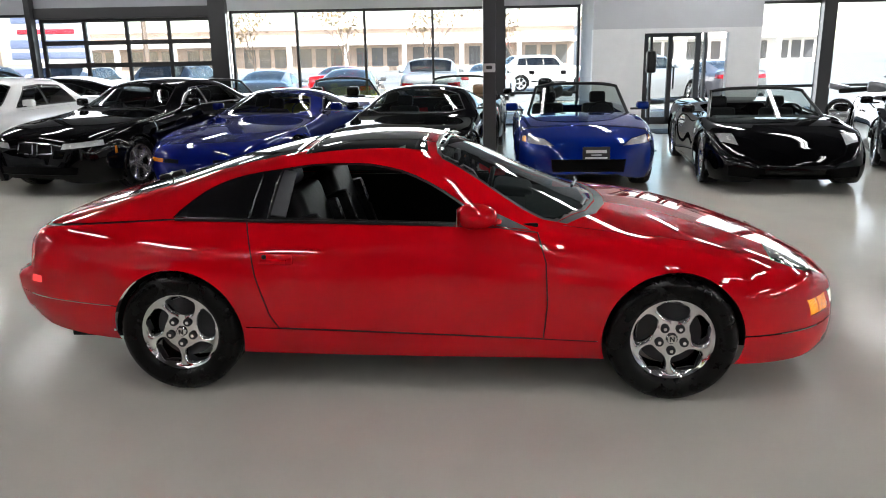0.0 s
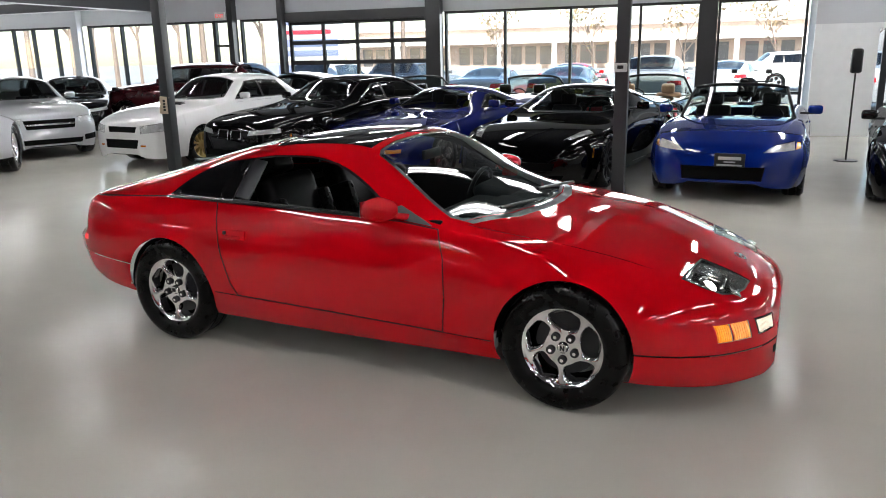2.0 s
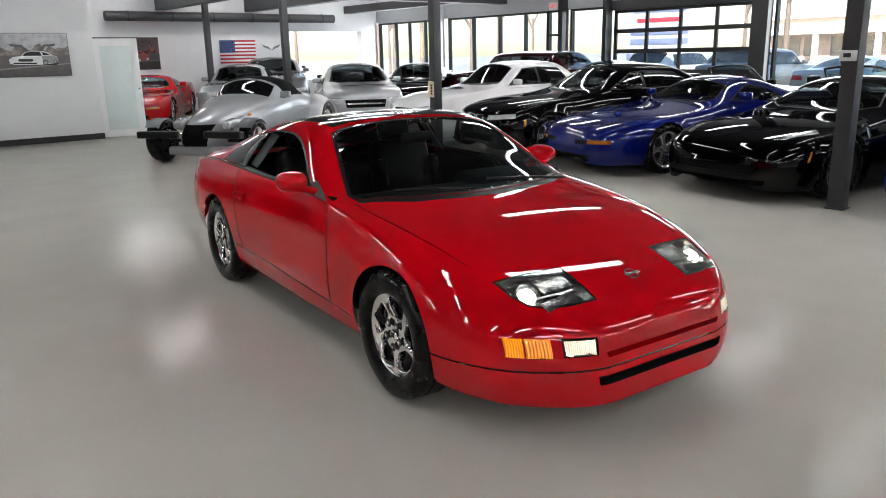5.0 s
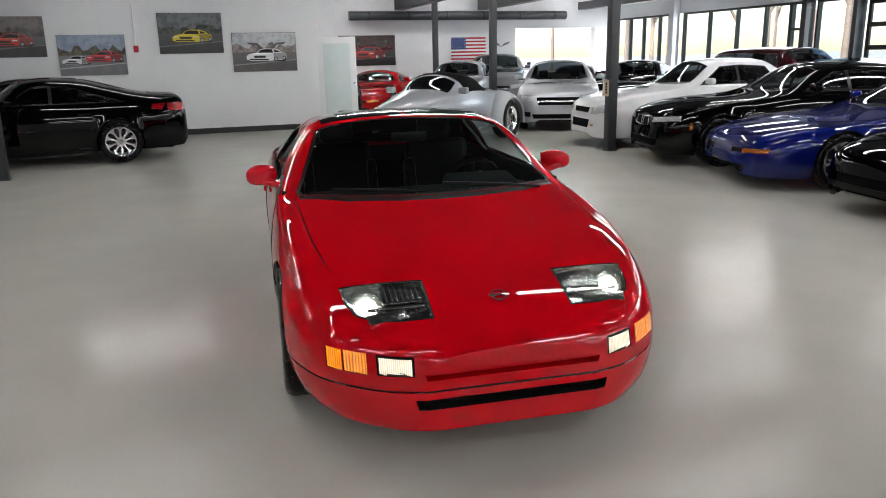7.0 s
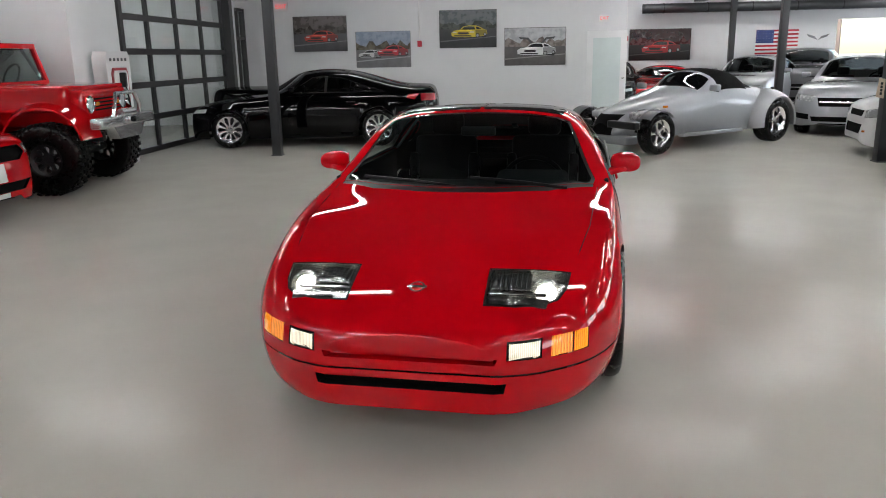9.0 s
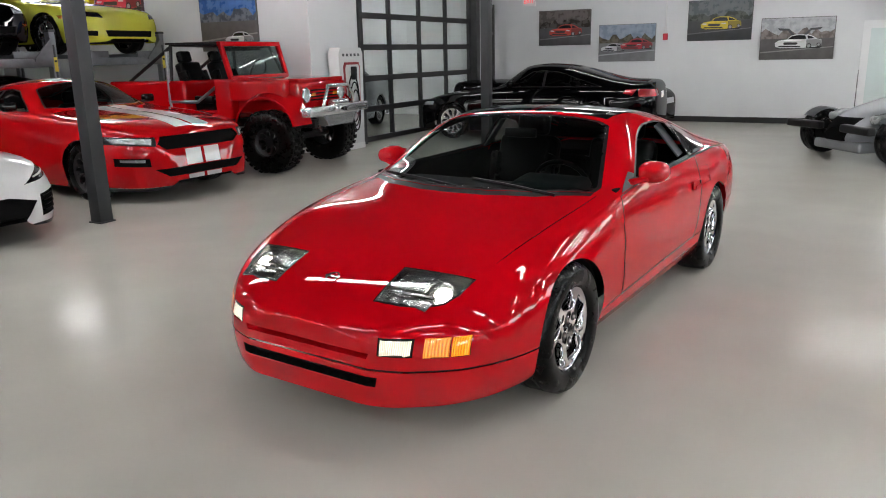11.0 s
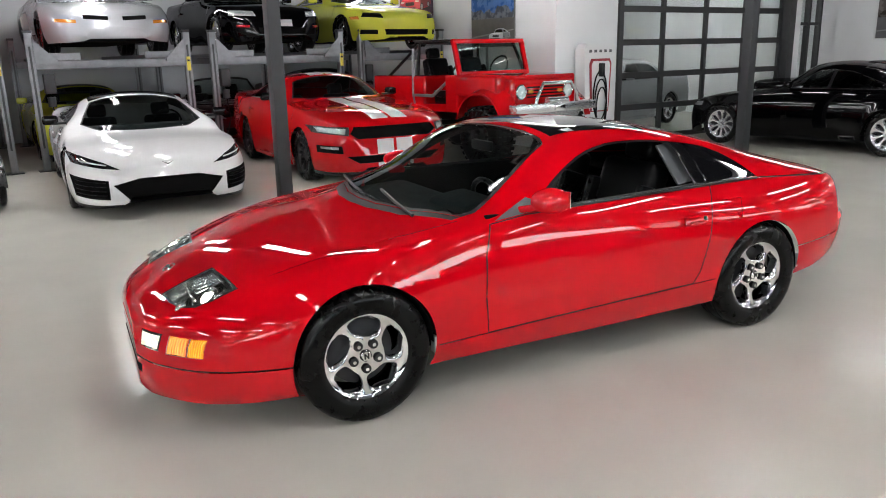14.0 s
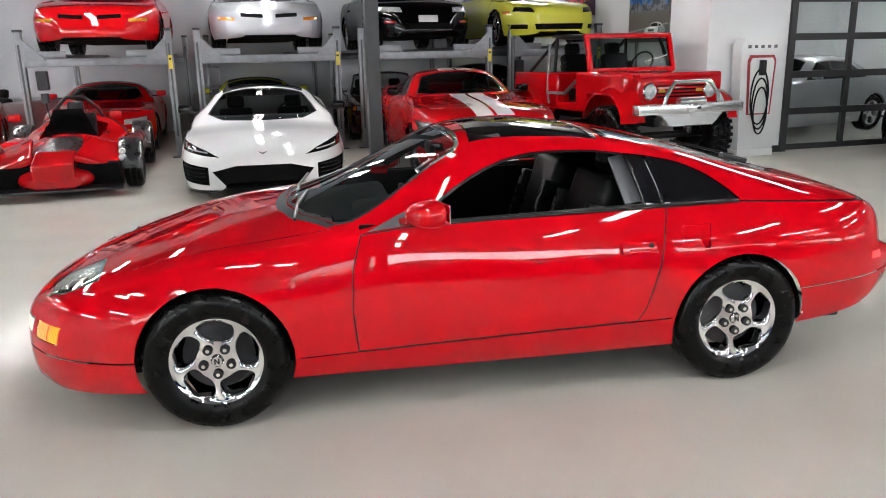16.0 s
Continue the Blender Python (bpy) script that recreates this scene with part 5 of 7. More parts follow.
build_car("sports_car", "white mid-engined sports car with black grille and lamps", at(0.80, -2.78, 87), C8, M_WHITE, C8_MARKS, rim=M_DARKRIM, spokes=5, rim_r=0.26, split_at=(), roof_m=M_BLACK, mirror_m=M_BLACK)

MUS = car_spec(4.79, 1.93, 1.38, 2.72, 0.95, 0.55, -0.05, -0.75, -1.70, 1.02, 0.86, 0.98, 1.08, r=0.345, low=0.15, nose_round=0.30, roof_half=0.60)
stripes = []
for y0, y1 in ((-0.25, -0.02), (0.02, 0.25)):
    stripes += [("stripe", "xy", [(0.58, y0), (0.58, y1), (2.16, y1), (2.16, y0)], M_WHITE, -0.002, False), ("stripe", "xy", [(-0.75, y0), (-0.75, y1), (-0.08, y1), (-0.08, y0)], M_WHITE, -0.002, False), ("stripe", "yz", [(y0, 0.40), (y1, 0.40), (y1, 0.585), (y0, 0.585)], M_WHITE, -0.002, False), ("stripe", "yz", [(y0, 0.20), (y1, 0.20), (y1, 0.29), (y0, 0.29)], M_WHITE, -0.002, False)]
M_MARKS = [("grille", "yz", [(-0.50, 0.60), (0.50, 0.60), (0.60, 0.67), (0.54, 0.75), (-0.54, 0.75), (-0.60, 0.67)], M_WELL, 0.03, False), ("headlamp", "yz", [(0.66, 0.665), (0.90, 0.695), (0.91, 0.755), (0.64, 0.735)], M_LENS, 0.005, True), ("lamp_surround", "yz", [(0.615, 0.645), (0.925, 0.680), (0.935, 0.765), (0.60, 0.750)], M_TRIM, 0.003, True), ("lower_grille", "yz", [(-0.50, 0.295), (0.50, 0.295), (0.66, 0.39), (-0.66, 0.39)], M_WELL, 0.03, False), ("fog_lamp", "yz", [(0.74, 0.475), (0.90, 0.485), (0.90, 0.515), (0.74, 0.51)], M_LENS, 0.006, True), ("fog_recess", "yz", [(0.69, 0.425), (0.92, 0.44), (0.92, 0.53), (0.70, 0.52)], M_WELL, 0.012, True), ("splitter", "yz", [(-0.95, 0.10), (0.95, 0.10), (0.95, 0.19), (-0.95, 0.19)], M_TRIM, -0.012, False), ("bonnet_vent", "xy", [(1.22, 0.33), (1.22, 0.50), (1.32, 0.50), (1.32, 0.33)], M_WELL, 0.012, True)] + stripes
build_car("muscle_car", "bright red muscle car with double white racing stripes", at(-2.07, -2.92, 87), MUS, M_RED2, M_MARKS, rim=M_DARKRIM, spokes=10, rim_r=0.255, split_at=(-0.55,), mirror_m=M_BLACK)

MERC = car_spec(4.70, 1.81, 1.44, 2.84, 0.80, 0.75, 0.15, -0.95, -1.65, 1.0, 0.84, 0.97, 1.08, r=0.335, roof_half=0.64, nose_round=0.26)
ME_MARKS = [("grille_bar", "yz", [(-0.40, 0.605), (0.40, 0.605), (0.41, 0.635), (-0.41, 0.635)], M_CHROME, -0.006, False), ("grille", "yz", [(-0.40, 0.54), (0.40, 0.54), (0.44, 0.70), (-0.44, 0.70)], M_WELL, 0.012, False), ("headlamp", "yz", [(0.50, 0.62), (0.82, 0.66), (0.80, 0.76), (0.46, 0.73)], M_LENS, 0.004, True), grille(0.50, 0.27, 0.36, "lower_grille"), ("air_intake", "yz", [(0.56, 0.30), (0.80, 0.32), (0.80, 0.42), (0.56, 0.40)], M_WELL, 0.02, True)]
build_car("sedan", "silver sedan with a chrome-barred dark grille", at(-11.45, 11.42, -28), MERC, M_SILVER, ME_MARKS, rim_r=0.25, split_at=(-0.35, -1.1))
build_car("sedan", "pale silver sedan with dark windows", at(-16.1, 10.7, -33), MERC, M_SILVER, ME_MARKS, rim_r=0.25, split_at=(-0.35, -1.1))
SUV = car_spec(4.75, 1.88, 1.62, 2.90, 0.85, 0.85, 0.35, -1.55, -2.05, 1.16, 1.0, 1.12, 1.20, r=0.37, low=0.22, roof_half=0.70, nose_round=0.25)
build_car("suv", "dark grey sport utility car", at(-17.9, 12.6, -25), SUV, M_GREY, ME_MARKS, split_at=(-0.3, -1.2))
build_car("coupe", "red sports coupe parked against the white wall", at(-17.3, 8.5, -32), C5, M_RED2, C5_MARKS, split_at=())
build_car("sedan", "black sedan parked by the white door", at(-16.6, 6.95, -12), B4, M_BLACK, B_MARKS[:3], split_at=(-0.42,))
build_car("coupe", "black coupe with silver wheels", at(-13.2, 14.6, -50), B4, M_BLACK, B_MARKS[:4], split_at=(-0.42,))
build_car("suv", "dark maroon crossover with pale seats", at(-10.9, 16.3, 187), SUV, M_MAROON, ME_MARKS, split_at=(-0.3, -1.2))
build_car("roadster", "silver open roadster near the shop window", at(-14.9, 16.4, 190), ROADSTER, M_SILVER, S_MARKS, seat_m=M_MAROON)
build_car("coupe", "red coupe by the end window", at(-17.8, 15.3, -40), C5, M_MAROON, C5_MARKS, split_at=())
build_car("sedan", "dark sedan with a polished roof", at(-8.2, 16.3, 186), B4, M_BLACK, B4_MARKS, split_at=(-0.42,))
TAN = mat("tan_leather", (0.32, 0.20, 0.11), 0.5, vary=0.2, scale=20)
build_car("roadster", "black open roadster with tan seats and red tail lamps", at(0.5, 15.3, 84), ROADSTER, M_BLACK, S_MARKS + [("tail_lamp", "zy", [(0.42, 0.62), (0.80, 0.62), (0.78, 0.76), (0.45, 0.78)], M_REDLENS, 0.004, True)], seat_m=TAN)
build_car("roadster", "yellow open roadster with black cockpit", at(-1.9, 15.4, 80), ROADSTER, M_YELLOW, S_MARKS + [("tail_lamp", "zy", [(0.42, 0.66), (0.62, 0.66), (0.62, 0.76), (0.42, 0.76)], M_REDLENS, 0.004, True)])
build_car("roadster", "black open roadster near the shop window", at(-4.6, 16.0, 78), ROADSTER, M_BLACK, S_MARKS)
build_car("sports_car", "black sports car with pale interior", at(7.6, 11.6, -112), SUPER, M_BLACK, L_MARKS)
# south side, on the floor
build_car("sports_car", "red sports car parked under a car lift", at(3.55, -7.6, 92), C5, M_RED2, [lamp_pair(0.45, 0.80, 0.55, 0.63), grille(0.4, 0.25, 0.33)] + C5_MARKS[:1], split_at=(), rim=M_DARKRIM)
build_car("roadster", "dark red open roadster under a car lift", at(-1.75, -7.6, 88), ROADSTER, M_MAROON, S_MARKS)
build_car("roadster", "yellow and black roadster under a car lift", at(0.8, -7.9, 90), C5, M_YELLOW, C5_MARKS, split_at=(), roof_m=M_BLACK)
build_car("coupe", "black coupe under a car lift", at(-4.1, -7.6, 92), B4, M_BLACK, B4_MARKS[:3], split_at=(-0.42,))
build_car("sports_car", "red sports car beside the car lifts", at(6.0, -5.3, 95), C5, M_RED2, C5_MARKS, split_at=())
build_car("roadster", "silver open roadster beside the car lifts", at(6.1, -8.0, 60), ROADSTER, M_SILVER, S_MARKS)
# on the lifts
FB = car_spec(4.97, 1.90, 1.32, 2.57, 1.08, 0.62, 0.05, -0.70, -1.60, 0.92, 0.68, 0.90, 1.0, r=0.33, low=0.19, nose_round=0.45)
FB_MARKS = [("air_inlet", "yz", [(0.10, 0.50), (0.44, 0.52), (0.44, 0.58), (0.10, 0.56)], M_WELL, 0.02, True), ("amber_lens", "yz", [(0.54, 0.46), (0.80, 0.48), (0.80, 0.53), (0.54, 0.51)], M_AMBERDARK, 0.003, True), ("bonnet_nostril", "xy", [(1.52, 0.05), (1.52, 0.22), (1.60, 0.22), (1.60, 0.05)], M_WELL, 0.02, True)]
LIFT_Z = 1.70
build_car("sports_coupe", "red pop-up-lamp coupe raised on a car lift", at(3.25, -6.9, 91, LIFT_Z), FB, M_RED2, FB_MARKS, rim=M_ALLOY, split_at=(-0.55,), group="cars on lifts")
build_car("sports_coupe", "silver pop-up-lamp coupe raised on a car lift", at(0.60, -6.9, 91, LIFT_Z), FB, M_SILVER, FB_MARKS, rim=M_ALLOY, split_at=(-0.55,), group="cars on lifts")
SUPRA = car_spec(4.52, 1.81, 1.27, 2.55, 0.95, 0.60, 0.02, -0.65, -1.45, 0.90, 0.72, 0.90, 1.02, r=0.32, low=0.18, nose_round=0.42)
SU_MARKS = [("headlamp", "yz", [(0.44, 0.58), (0.80, 0.60), (0.78, 0.70), (0.46, 0.67)], M_LENS, 0.004, True), grille(0.40, 0.30, 0.40), ("amber_lens", "yz", [(0.56, 0.40), (0.74, 0.41), (0.74, 0.45), (0.56, 0.44)], M_REDLENS, 0.003, True), ("dealer_plate", "yz", [(-0.17, 0.42), (0.17, 0.42), (0.17, 0.53), (-0.17, 0.53)], M_PLATE, -0.006, False)]
build_car("sports_coupe", "black sports coupe raised on a car lift", at(-2.05, -6.9, 91, LIFT_Z), SUPRA, M_BLACK, SU_MARKS, split_at=(-0.5,), group="cars on lifts")
GT_MARKS = [("headlamp", "yz", [(0.46, 0.56), (0.78, 0.59), (0.74, 0.67), (0.50, 0.65)], M_BLACKGLASS, 0.004, True), grille(0.44, 0.27, 0.37), ("air_inlet", "yz", [(0.58, 0.28), (0.80, 0.29), (0.80, 0.37), (0.58, 0.36)], M_WELL, 0.02, True), ("amber_lens", "yz", [(0.80, 0.55), (0.86, 0.56), (0.86, 0.61), (0.80, 0.61)], M_AMBERDARK, 0.003, True)]
build_car("sports_coupe", "lemon yellow sports coupe raised on a car lift", at(-4.45, -6.9, 91, LIFT_Z), SUPRA, M_YELLOW, GT_MARKS, rim=M_CHROME, split_at=(-0.5,), group="cars on lifts")


# ---- posts, beams, ceiling ----
def post(x, y, label, w=0.15):
    p = empty("steel_post", pose(x, y, 0), label, "post", "steel posts")
    part("shaft", box(w, w, CEIL, (0, 0, CEIL / 2), 0.008), M_POST, p)
    part("base_plate", box(w + 0.03, w + 0.03, 0.015, (0, 0, 0.0085), 0.003), M_POST, p)
    return p


pa = post(0.66, 9.25, "dark painted square steel post with a thermostat box")
part("thermostat", box(0.15, 0.05, 0.10, (-0.01, -0.10, 1.50), 0.01), M_FIX, pa)
part("thermostat_screen", box(0.07, 0.006, 0.04, (-0.01, -0.128, 1.505), 0.001), M_INK, pa)
pb = post(-6.25, 9.65, "dark painted square steel post with a tilted number tag")
tag = part("number_tag", box(0.14, 0.012, 0.26, (0.0, -0.09, 1.02), 0.003, (0, 6, 25)), mat("tag_tan", (0.62, 0.50, 0.38), 0.6, vary=0.1, scale=20), pb)
for i in range(4):
    part("ink_bar", box(0.035, 0.004, 0.035, (0.006, -0.10, 0.95 + 0.045 * i), 0.001, (0, 6, 25)), M_INK, tag)
post(-7.35, 0.55, "dark painted square steel post on the epoxy floor")
post(-0.38, -0.50, "dark painted square steel post beside the muscle car")
post(-12.5, 10.2, "dark painted square steel post among the parked cars")
post(-17.7, 10.5, "dark painted square steel post among the parked cars")
for i, (x0, x1, y0, y1, z0, z1) in enumerate(((-20.0, -13.4, 9.9, 10.2, 3.05, 3.45), (-20.0, -13.4, 12.8, 13.1, 3.05, 3.45), (-13.4, -13.1, 6.1, 18.0, 3.0, 3.4), (-6.4, -6.1, -1.5, 18.0, 4.1, 4.5), (0.5, 0.8, -10, 18.0, 4.1, 4.5), (-20.0, -13.5, 16.6, 16.9, 3.05, 3.3))):
    structure("beam_%d" % (i + 1), slab(x0, x1, y0, y1, z0, z1), M_POST, "black painted steel ceiling beam", "beam")
for i in range(14):
    x = -19.0 + i * 2.4
    structure("joist_%d" % (i + 1), slab(x, x + 0.09, -10, 17.9, 4.36, 4.52), M_POST, "black steel ceiling joist", "beam")
duct = empty("air_duct", pose(-19.6, 8.3, 2.85), "black spiral air duct under the ceiling", "duct")
part("pipe", rod((0, 0, 0), (0, 7.6, 0), 0.14, 16), M_POST, duct)
for i in range(6):
    part("band", rod((0, 0.6 + i * 1.3, 0), (0, 0.64 + i * 1.3, 0), 0.15, 16), M_TRIM, duct)


# ---- things on the walls ----
def poster(m, w, h, road, far, sky_c, body, label, kind="front", cars=None):
    """A flat printed panel: sky, a dark skyline, a road with its edge line and plain car shapes."""
    p = empty("poster", m, label, "poster", "car posters")
    layer = [0]

    def ink(name, poly, colour, gloss=0.3, vary=0.0):
        """One printed patch; u runs -1 to 1 across the panel, v -1 to 1 up it."""
        layer[0] += 1
        pts = [(min(max(u, -0.985), 0.985) * w / 2, min(max(v, -0.975), 0.975) * h / 2) for u, v in poly]
        part(name, flat(pts, 0.0008), mat("print_" + name, colour, gloss, vary=vary, scale=9), p, smooth=False).location = (0, -0.0155 - 0.0009 * layer[0], 0)

    part("panel", box(w, 0.03, h, (0, 0, 0), 0.003), mat("print_ground", road, 0.35, vary=0.3, scale=7), p)
    rnd = random.Random(int(w * 1000 + body[0] * 777 + h * 31))
    ink("sky", [(-1, 0.1), (1, 0.1), (1, 1), (-1, 1)], sky_c, vary=0.35)
    ridge = [(-1 + 2 * i / 16, 0.30 + rnd.uniform(-0.16, 0.22)) for i in range(17)]
    ink("skyline", [(-1, 0.0), (1, 0.0), *ridge[::-1]], far, vary=0.6)
    ink("road_edge", [(-1, -0.62), (1, -0.40), (1, -0.44), (-1, -0.68)], tuple(min(1, 2.2 * c + 0.05) for c in road))
    for cx, cy, k, tone in cars or ((0.05, -0.12, 0.62, body),):
        dark, light = tuple(c * 0.35 for c in tone), tuple(min(1, c * 1.5 + 0.03) for c in tone)
        a = h / w

        def at_(pts):
            return [(cx + k * u, cy + k * v / a * 0.62) for u, v in pts]
        ink("shadow", at_([(-0.98, -0.52), (0.9, -0.58), (1.02, -0.42), (-0.9, -0.38)]), (0.008, 0.008, 0.009))
        ink("body", at_([(-1.0, -0.40), (-1.02, -0.12), (-0.86, 0.06), (-0.52, 0.14), (-0.34, 0.40), (-0.05, 0.50), (0.36, 0.48), (0.62, 0.34), (0.80, 0.14), (0.98, 0.06), (1.0, -0.26), (0.86, -0.42), (0.2, -0.52), (-0.8, -0.50)]), tone)
        ink("side", at_([(0.34, 0.10), (0.78, 0.12), (0.97, 0.04), (0.99, -0.26), (0.84, -0.40), (0.36, -0.46)]), dark)
        ink("glass", at_([(-0.46, 0.14), (-0.30, 0.36), (-0.04, 0.43), (0.28, 0.40), (0.34, 0.13)]), (0.012, 0.013, 0.016), 0.15)
        ink("side_glass", at_([(0.40, 0.15), (0.36, 0.40), (0.56, 0.31), (0.72, 0.16)]), (0.02, 0.021, 0.024), 0.15)
        ink("highlight", at_([(-0.80, 0.04), (-0.44, 0.11), (0.26, 0.09), (0.10, 0.03), (-0.5, 0.02)]), light)
        ink("grille", at_([(-0.66, -0.20), (-0.62, -0.08), (-0.06, -0.10), (-0.02, -0.22), (-0.1, -0.28), (-0.6, -0.27)]), (0.01, 0.01, 0.011))
        ink("intake", at_([(-0.88, -0.44), (-0.84, -0.33), (0.06, -0.36), (0.12, -0.47)]), (0.012, 0.012, 0.013))
        for u0, u1 in ((-0.94, -0.70), (0.02, 0.28)):
            ink("lamp", at_([(u0, -0.12), (u0 + 0.02, -0.03), (u1, -0.05), (u1 - 0.04, -0.13)]), (0.62, 0.62, 0.60))
        for u, v, r in ((0.46, -0.38, 0.155), (0.88, -0.30, 0.12)):
            ink("tyre", at_([(u + 0.72 * r * math.cos(b), v + 1.25 * r * math.sin(b)) for b in [math.pi * i / 8 for i in range(16)]]), (0.008, 0.008, 0.008))
            ink("rim", at_([(u + 0.48 * r * math.cos(b), v + 0.85 * r * math.sin(b)) for b in [math.pi * i / 6 for i in range(12)]]), (0.28, 0.28, 0.29))
        if kind == "gullwing":
            for sgn in (-1, 1):
                ink("raised_door", at_([(0.02 + sgn * 0.20, 0.46), (0.02 + sgn * 0.46, 0.92), (0.02 + sgn * 0.98, 0.98), (0.02 + sgn * 0.86, 0.80), (0.02 + sgn * 0.52, 0.78), (0.02 + sgn * 0.32, 0.44)]), (0.05, 0.05, 0.055))


def west(x, y, z):
    return pose(x, y, z, 0, 0, 90)


poster(west(-13.08, -0.10, 2.12), 1.28, 0.80, (0.06, 0.06, 0.065), (0.03, 0.022, 0.018), (0.09, 0.075, 0.07), (0.48, 0.035, 0.02), "poster of an orange-red sedan on a road")
poster(west(-13.08, 1.39, 1.74), 1.30, 0.82, (0.16, 0.16, 0.17), (0.06, 0.05, 0.03), (0.22, 0.27, 0.36), (0.50, 0.03, 0.04), "poster of a red coupe racing a white one", cars=((-0.48, -0.22, 0.42, (0.60, 0.60, 0.62)), (0.36, -0.06, 0.55, (0.50, 0.02, 0.035))))
poster(west(-13.08, 3.38, 2.16), 1.32, 0.84, (0.035, 0.037, 0.04), (0.025, 0.03, 0.024), (0.085, 0.10, 0.105), (0.60, 0.46, 0.02), "poster of a yellow sports car on a dark road")
poster(west(-13.08, 4.92, 1.74), 1.40, 0.84, (0.09, 0.085, 0.085), (0.20, 0.17, 0.16), (0.42, 0.43, 0.46), (0.66, 0.66, 0.68), "poster of a white gullwing car in the hills", kind="gullwing")
poster(west(-19.98, 8.93, 1.79), 1.88, 0.95, (0.010, 0.006, 0.006), (0.07, 0.004, 0.005), (0.025, 0.003, 0.003), (0.36, 0.008, 0.010), "poster of a red car glowing on black")
poster(west(-5.58, -3.5, 2.20), 1.30, 0.98, (0.09, 0.085, 0.08), (0.12, 0.13, 0.16), (0.05, 0.14, 0.40), (0.62, 0.62, 0.64), "poster of a silver car under a blue sky", cars=((0.35, -0.55, 0.48, (0.60, 0.60, 0.62)),))
poster(west(-5.58, -6.2, 2.75), 1.30, 1.0, (0.05, 0.02, 0.05), (0.04, 0.02, 0.05), (0.05, 0.03, 0.10), (0.50, 0.02, 0.05), "poster of a red car close up", cars=((0.0, -0.1, 0.95, (0.50, 0.02, 0.05)),))

flag = empty("wall_flag", west(-19.98, 12.45, 1.81), "red, white and blue striped flag on the white wall", "flag")
flag.scale = (0.87, 1, 0.87)
FR, FB_, FW = mat("flag_red", (0.45, 0.02, 0.04), 0.8, vary=0.1, scale=12), mat("flag_blue", (0.03, 0.05, 0.18), 0.8, vary=0.1, scale=12), mat("flag_white", (0.75, 0.75, 0.75), 0.8, vary=0.05, scale=12)
for i in range(13):
    part("stripe", slab(-0.72, 0.72, -0.006, 0.006, 0.41 - 0.0646 * (i + 1), 0.41 - 0.0646 * i), FR if i % 2 == 0 else FW, flag, smooth=False)
canton = part("canton", slab(-0.72, -0.12, -0.012, -0.006, 0.41 - 0.0646 * 7, 0.41), FB_, flag, smooth=False)
for i in range(5):
    for j in range(6):
        part("star", flat([(-0.67 + j * 0.10 + (0.016 if k % 2 == 0 else 0.007) * math.sin(k * math.pi / 5), 0.37 - i * 0.085 + (0.016 if k % 2 == 0 else 0.007) * math.cos(k * math.pi / 5)) for k in range(10)], 0.002), FW, canton, smooth=False).location = (0, -0.014, 0)
em = empty("wing_emblem", west(-19.97, 13.65, 1.93), "small winged metal emblem on the white wall", "emblem")
for sgn in (1, -1):
    part("wing", flat([(0, -0.10), (sgn * 0.10, 0.02), (sgn * 0.34, 0.09), (sgn * 0.26, 0.0), (sgn * 0.08, -0.06)], 0.02), M_GREY, em)


def exit_sign(m):
    e = empty("exit_sign", m, "small glowing red exit sign", "sign", "exit signs")
    part("case", box(0.32, 0.05, 0.20, (0, 0.03, 0), 0.01), M_FIX, e)
    c = bpy.data.curves.new("exit_word", "FONT")
    c.body, c.size, c.align_x, c.align_y, c.extrude = "EXIT", 0.13, "CENTER", "CENTER", 0.002
    c.materials.append(M_EXIT)
    t = new("exit_word", c)
    t.parent, t.matrix_basis = e, pose(0, 0, 0, 90, 0, 0)


exit_sign(pose(-11.2, 17.94, 2.83))
exit_sign(west(-13.05, -1.0, 2.75))
exit_sign(west(-19.95, 7.2, 2.62))
for y, z0 in ((2.25, 1.85), (7.9, 2.0)):
    fa = empty("fire_alarm", west(-13.08 if y < 6 else -19.98, y, z0), "small red fire alarm box with a conduit", "alarm")
    part("box", box(0.10, 0.06, 0.14, (0, 0, 0), 0.01), FR, fa)
    part("conduit", rod((0, 0, 0.07), (0, 0, CEIL - z0), 0.012, 8), M_FIX, fa)
wd = empty("white_door", pose(-13.28, 6.105, 0, 0, 0, 82), "white interior door standing open", "door")
part("leaf", box(0.90, 0.045, 2.05, (0.46, 0, 1.03), 0.004), M_WFRAME, wd)
part("panel", box(0.62, 0.05, 1.75, (0.46, 0, 1.03), 0.004), mat("frosted_panel", (0.62, 0.70, 0.70), 0.25, vary=0.05, scale=5), wd)
part("knob", lathe([(0.0005, 0.09), (0.022, 0.08), (0.028, 0.06), (0.012, 0.04), (0.012, 0.02)], 16), M_CHROME, wd).matrix_basis = pose(0.84, -0.11, 1.0)

# ---- charger ----
ch = empty("car_charger", pose(-6.32, -1.62, 0), "white car charging pedestal with a looped black cable", "charger")
out = [(-0.30, 0.10), (-0.34, 1.30), (-0.35, 1.62), (-0.30, 1.72), (0.30, 1.72), (0.35, 1.62), (0.34, 1.30), (0.30, 0.10)]
part("shell", flat(out, 0.22), M_WHITE, ch)
part("bezel", flat([(-0.20, 0.62), (-0.24, 1.40), (-0.20, 1.48), (0.20, 1.48), (0.24, 1.40), (0.20, 0.62)], 0.02), mat("charger_red", (0.30, 0.02, 0.03), 0.3), ch).location = (0, 0.115, 0)
part("inset", flat([(-0.17, 0.64), (-0.20, 1.38), (-0.17, 1.44), (0.17, 1.44), (0.20, 1.38), (0.17, 0.64)], 0.02), M_FIX, ch).location = (0, 0.125, 0)
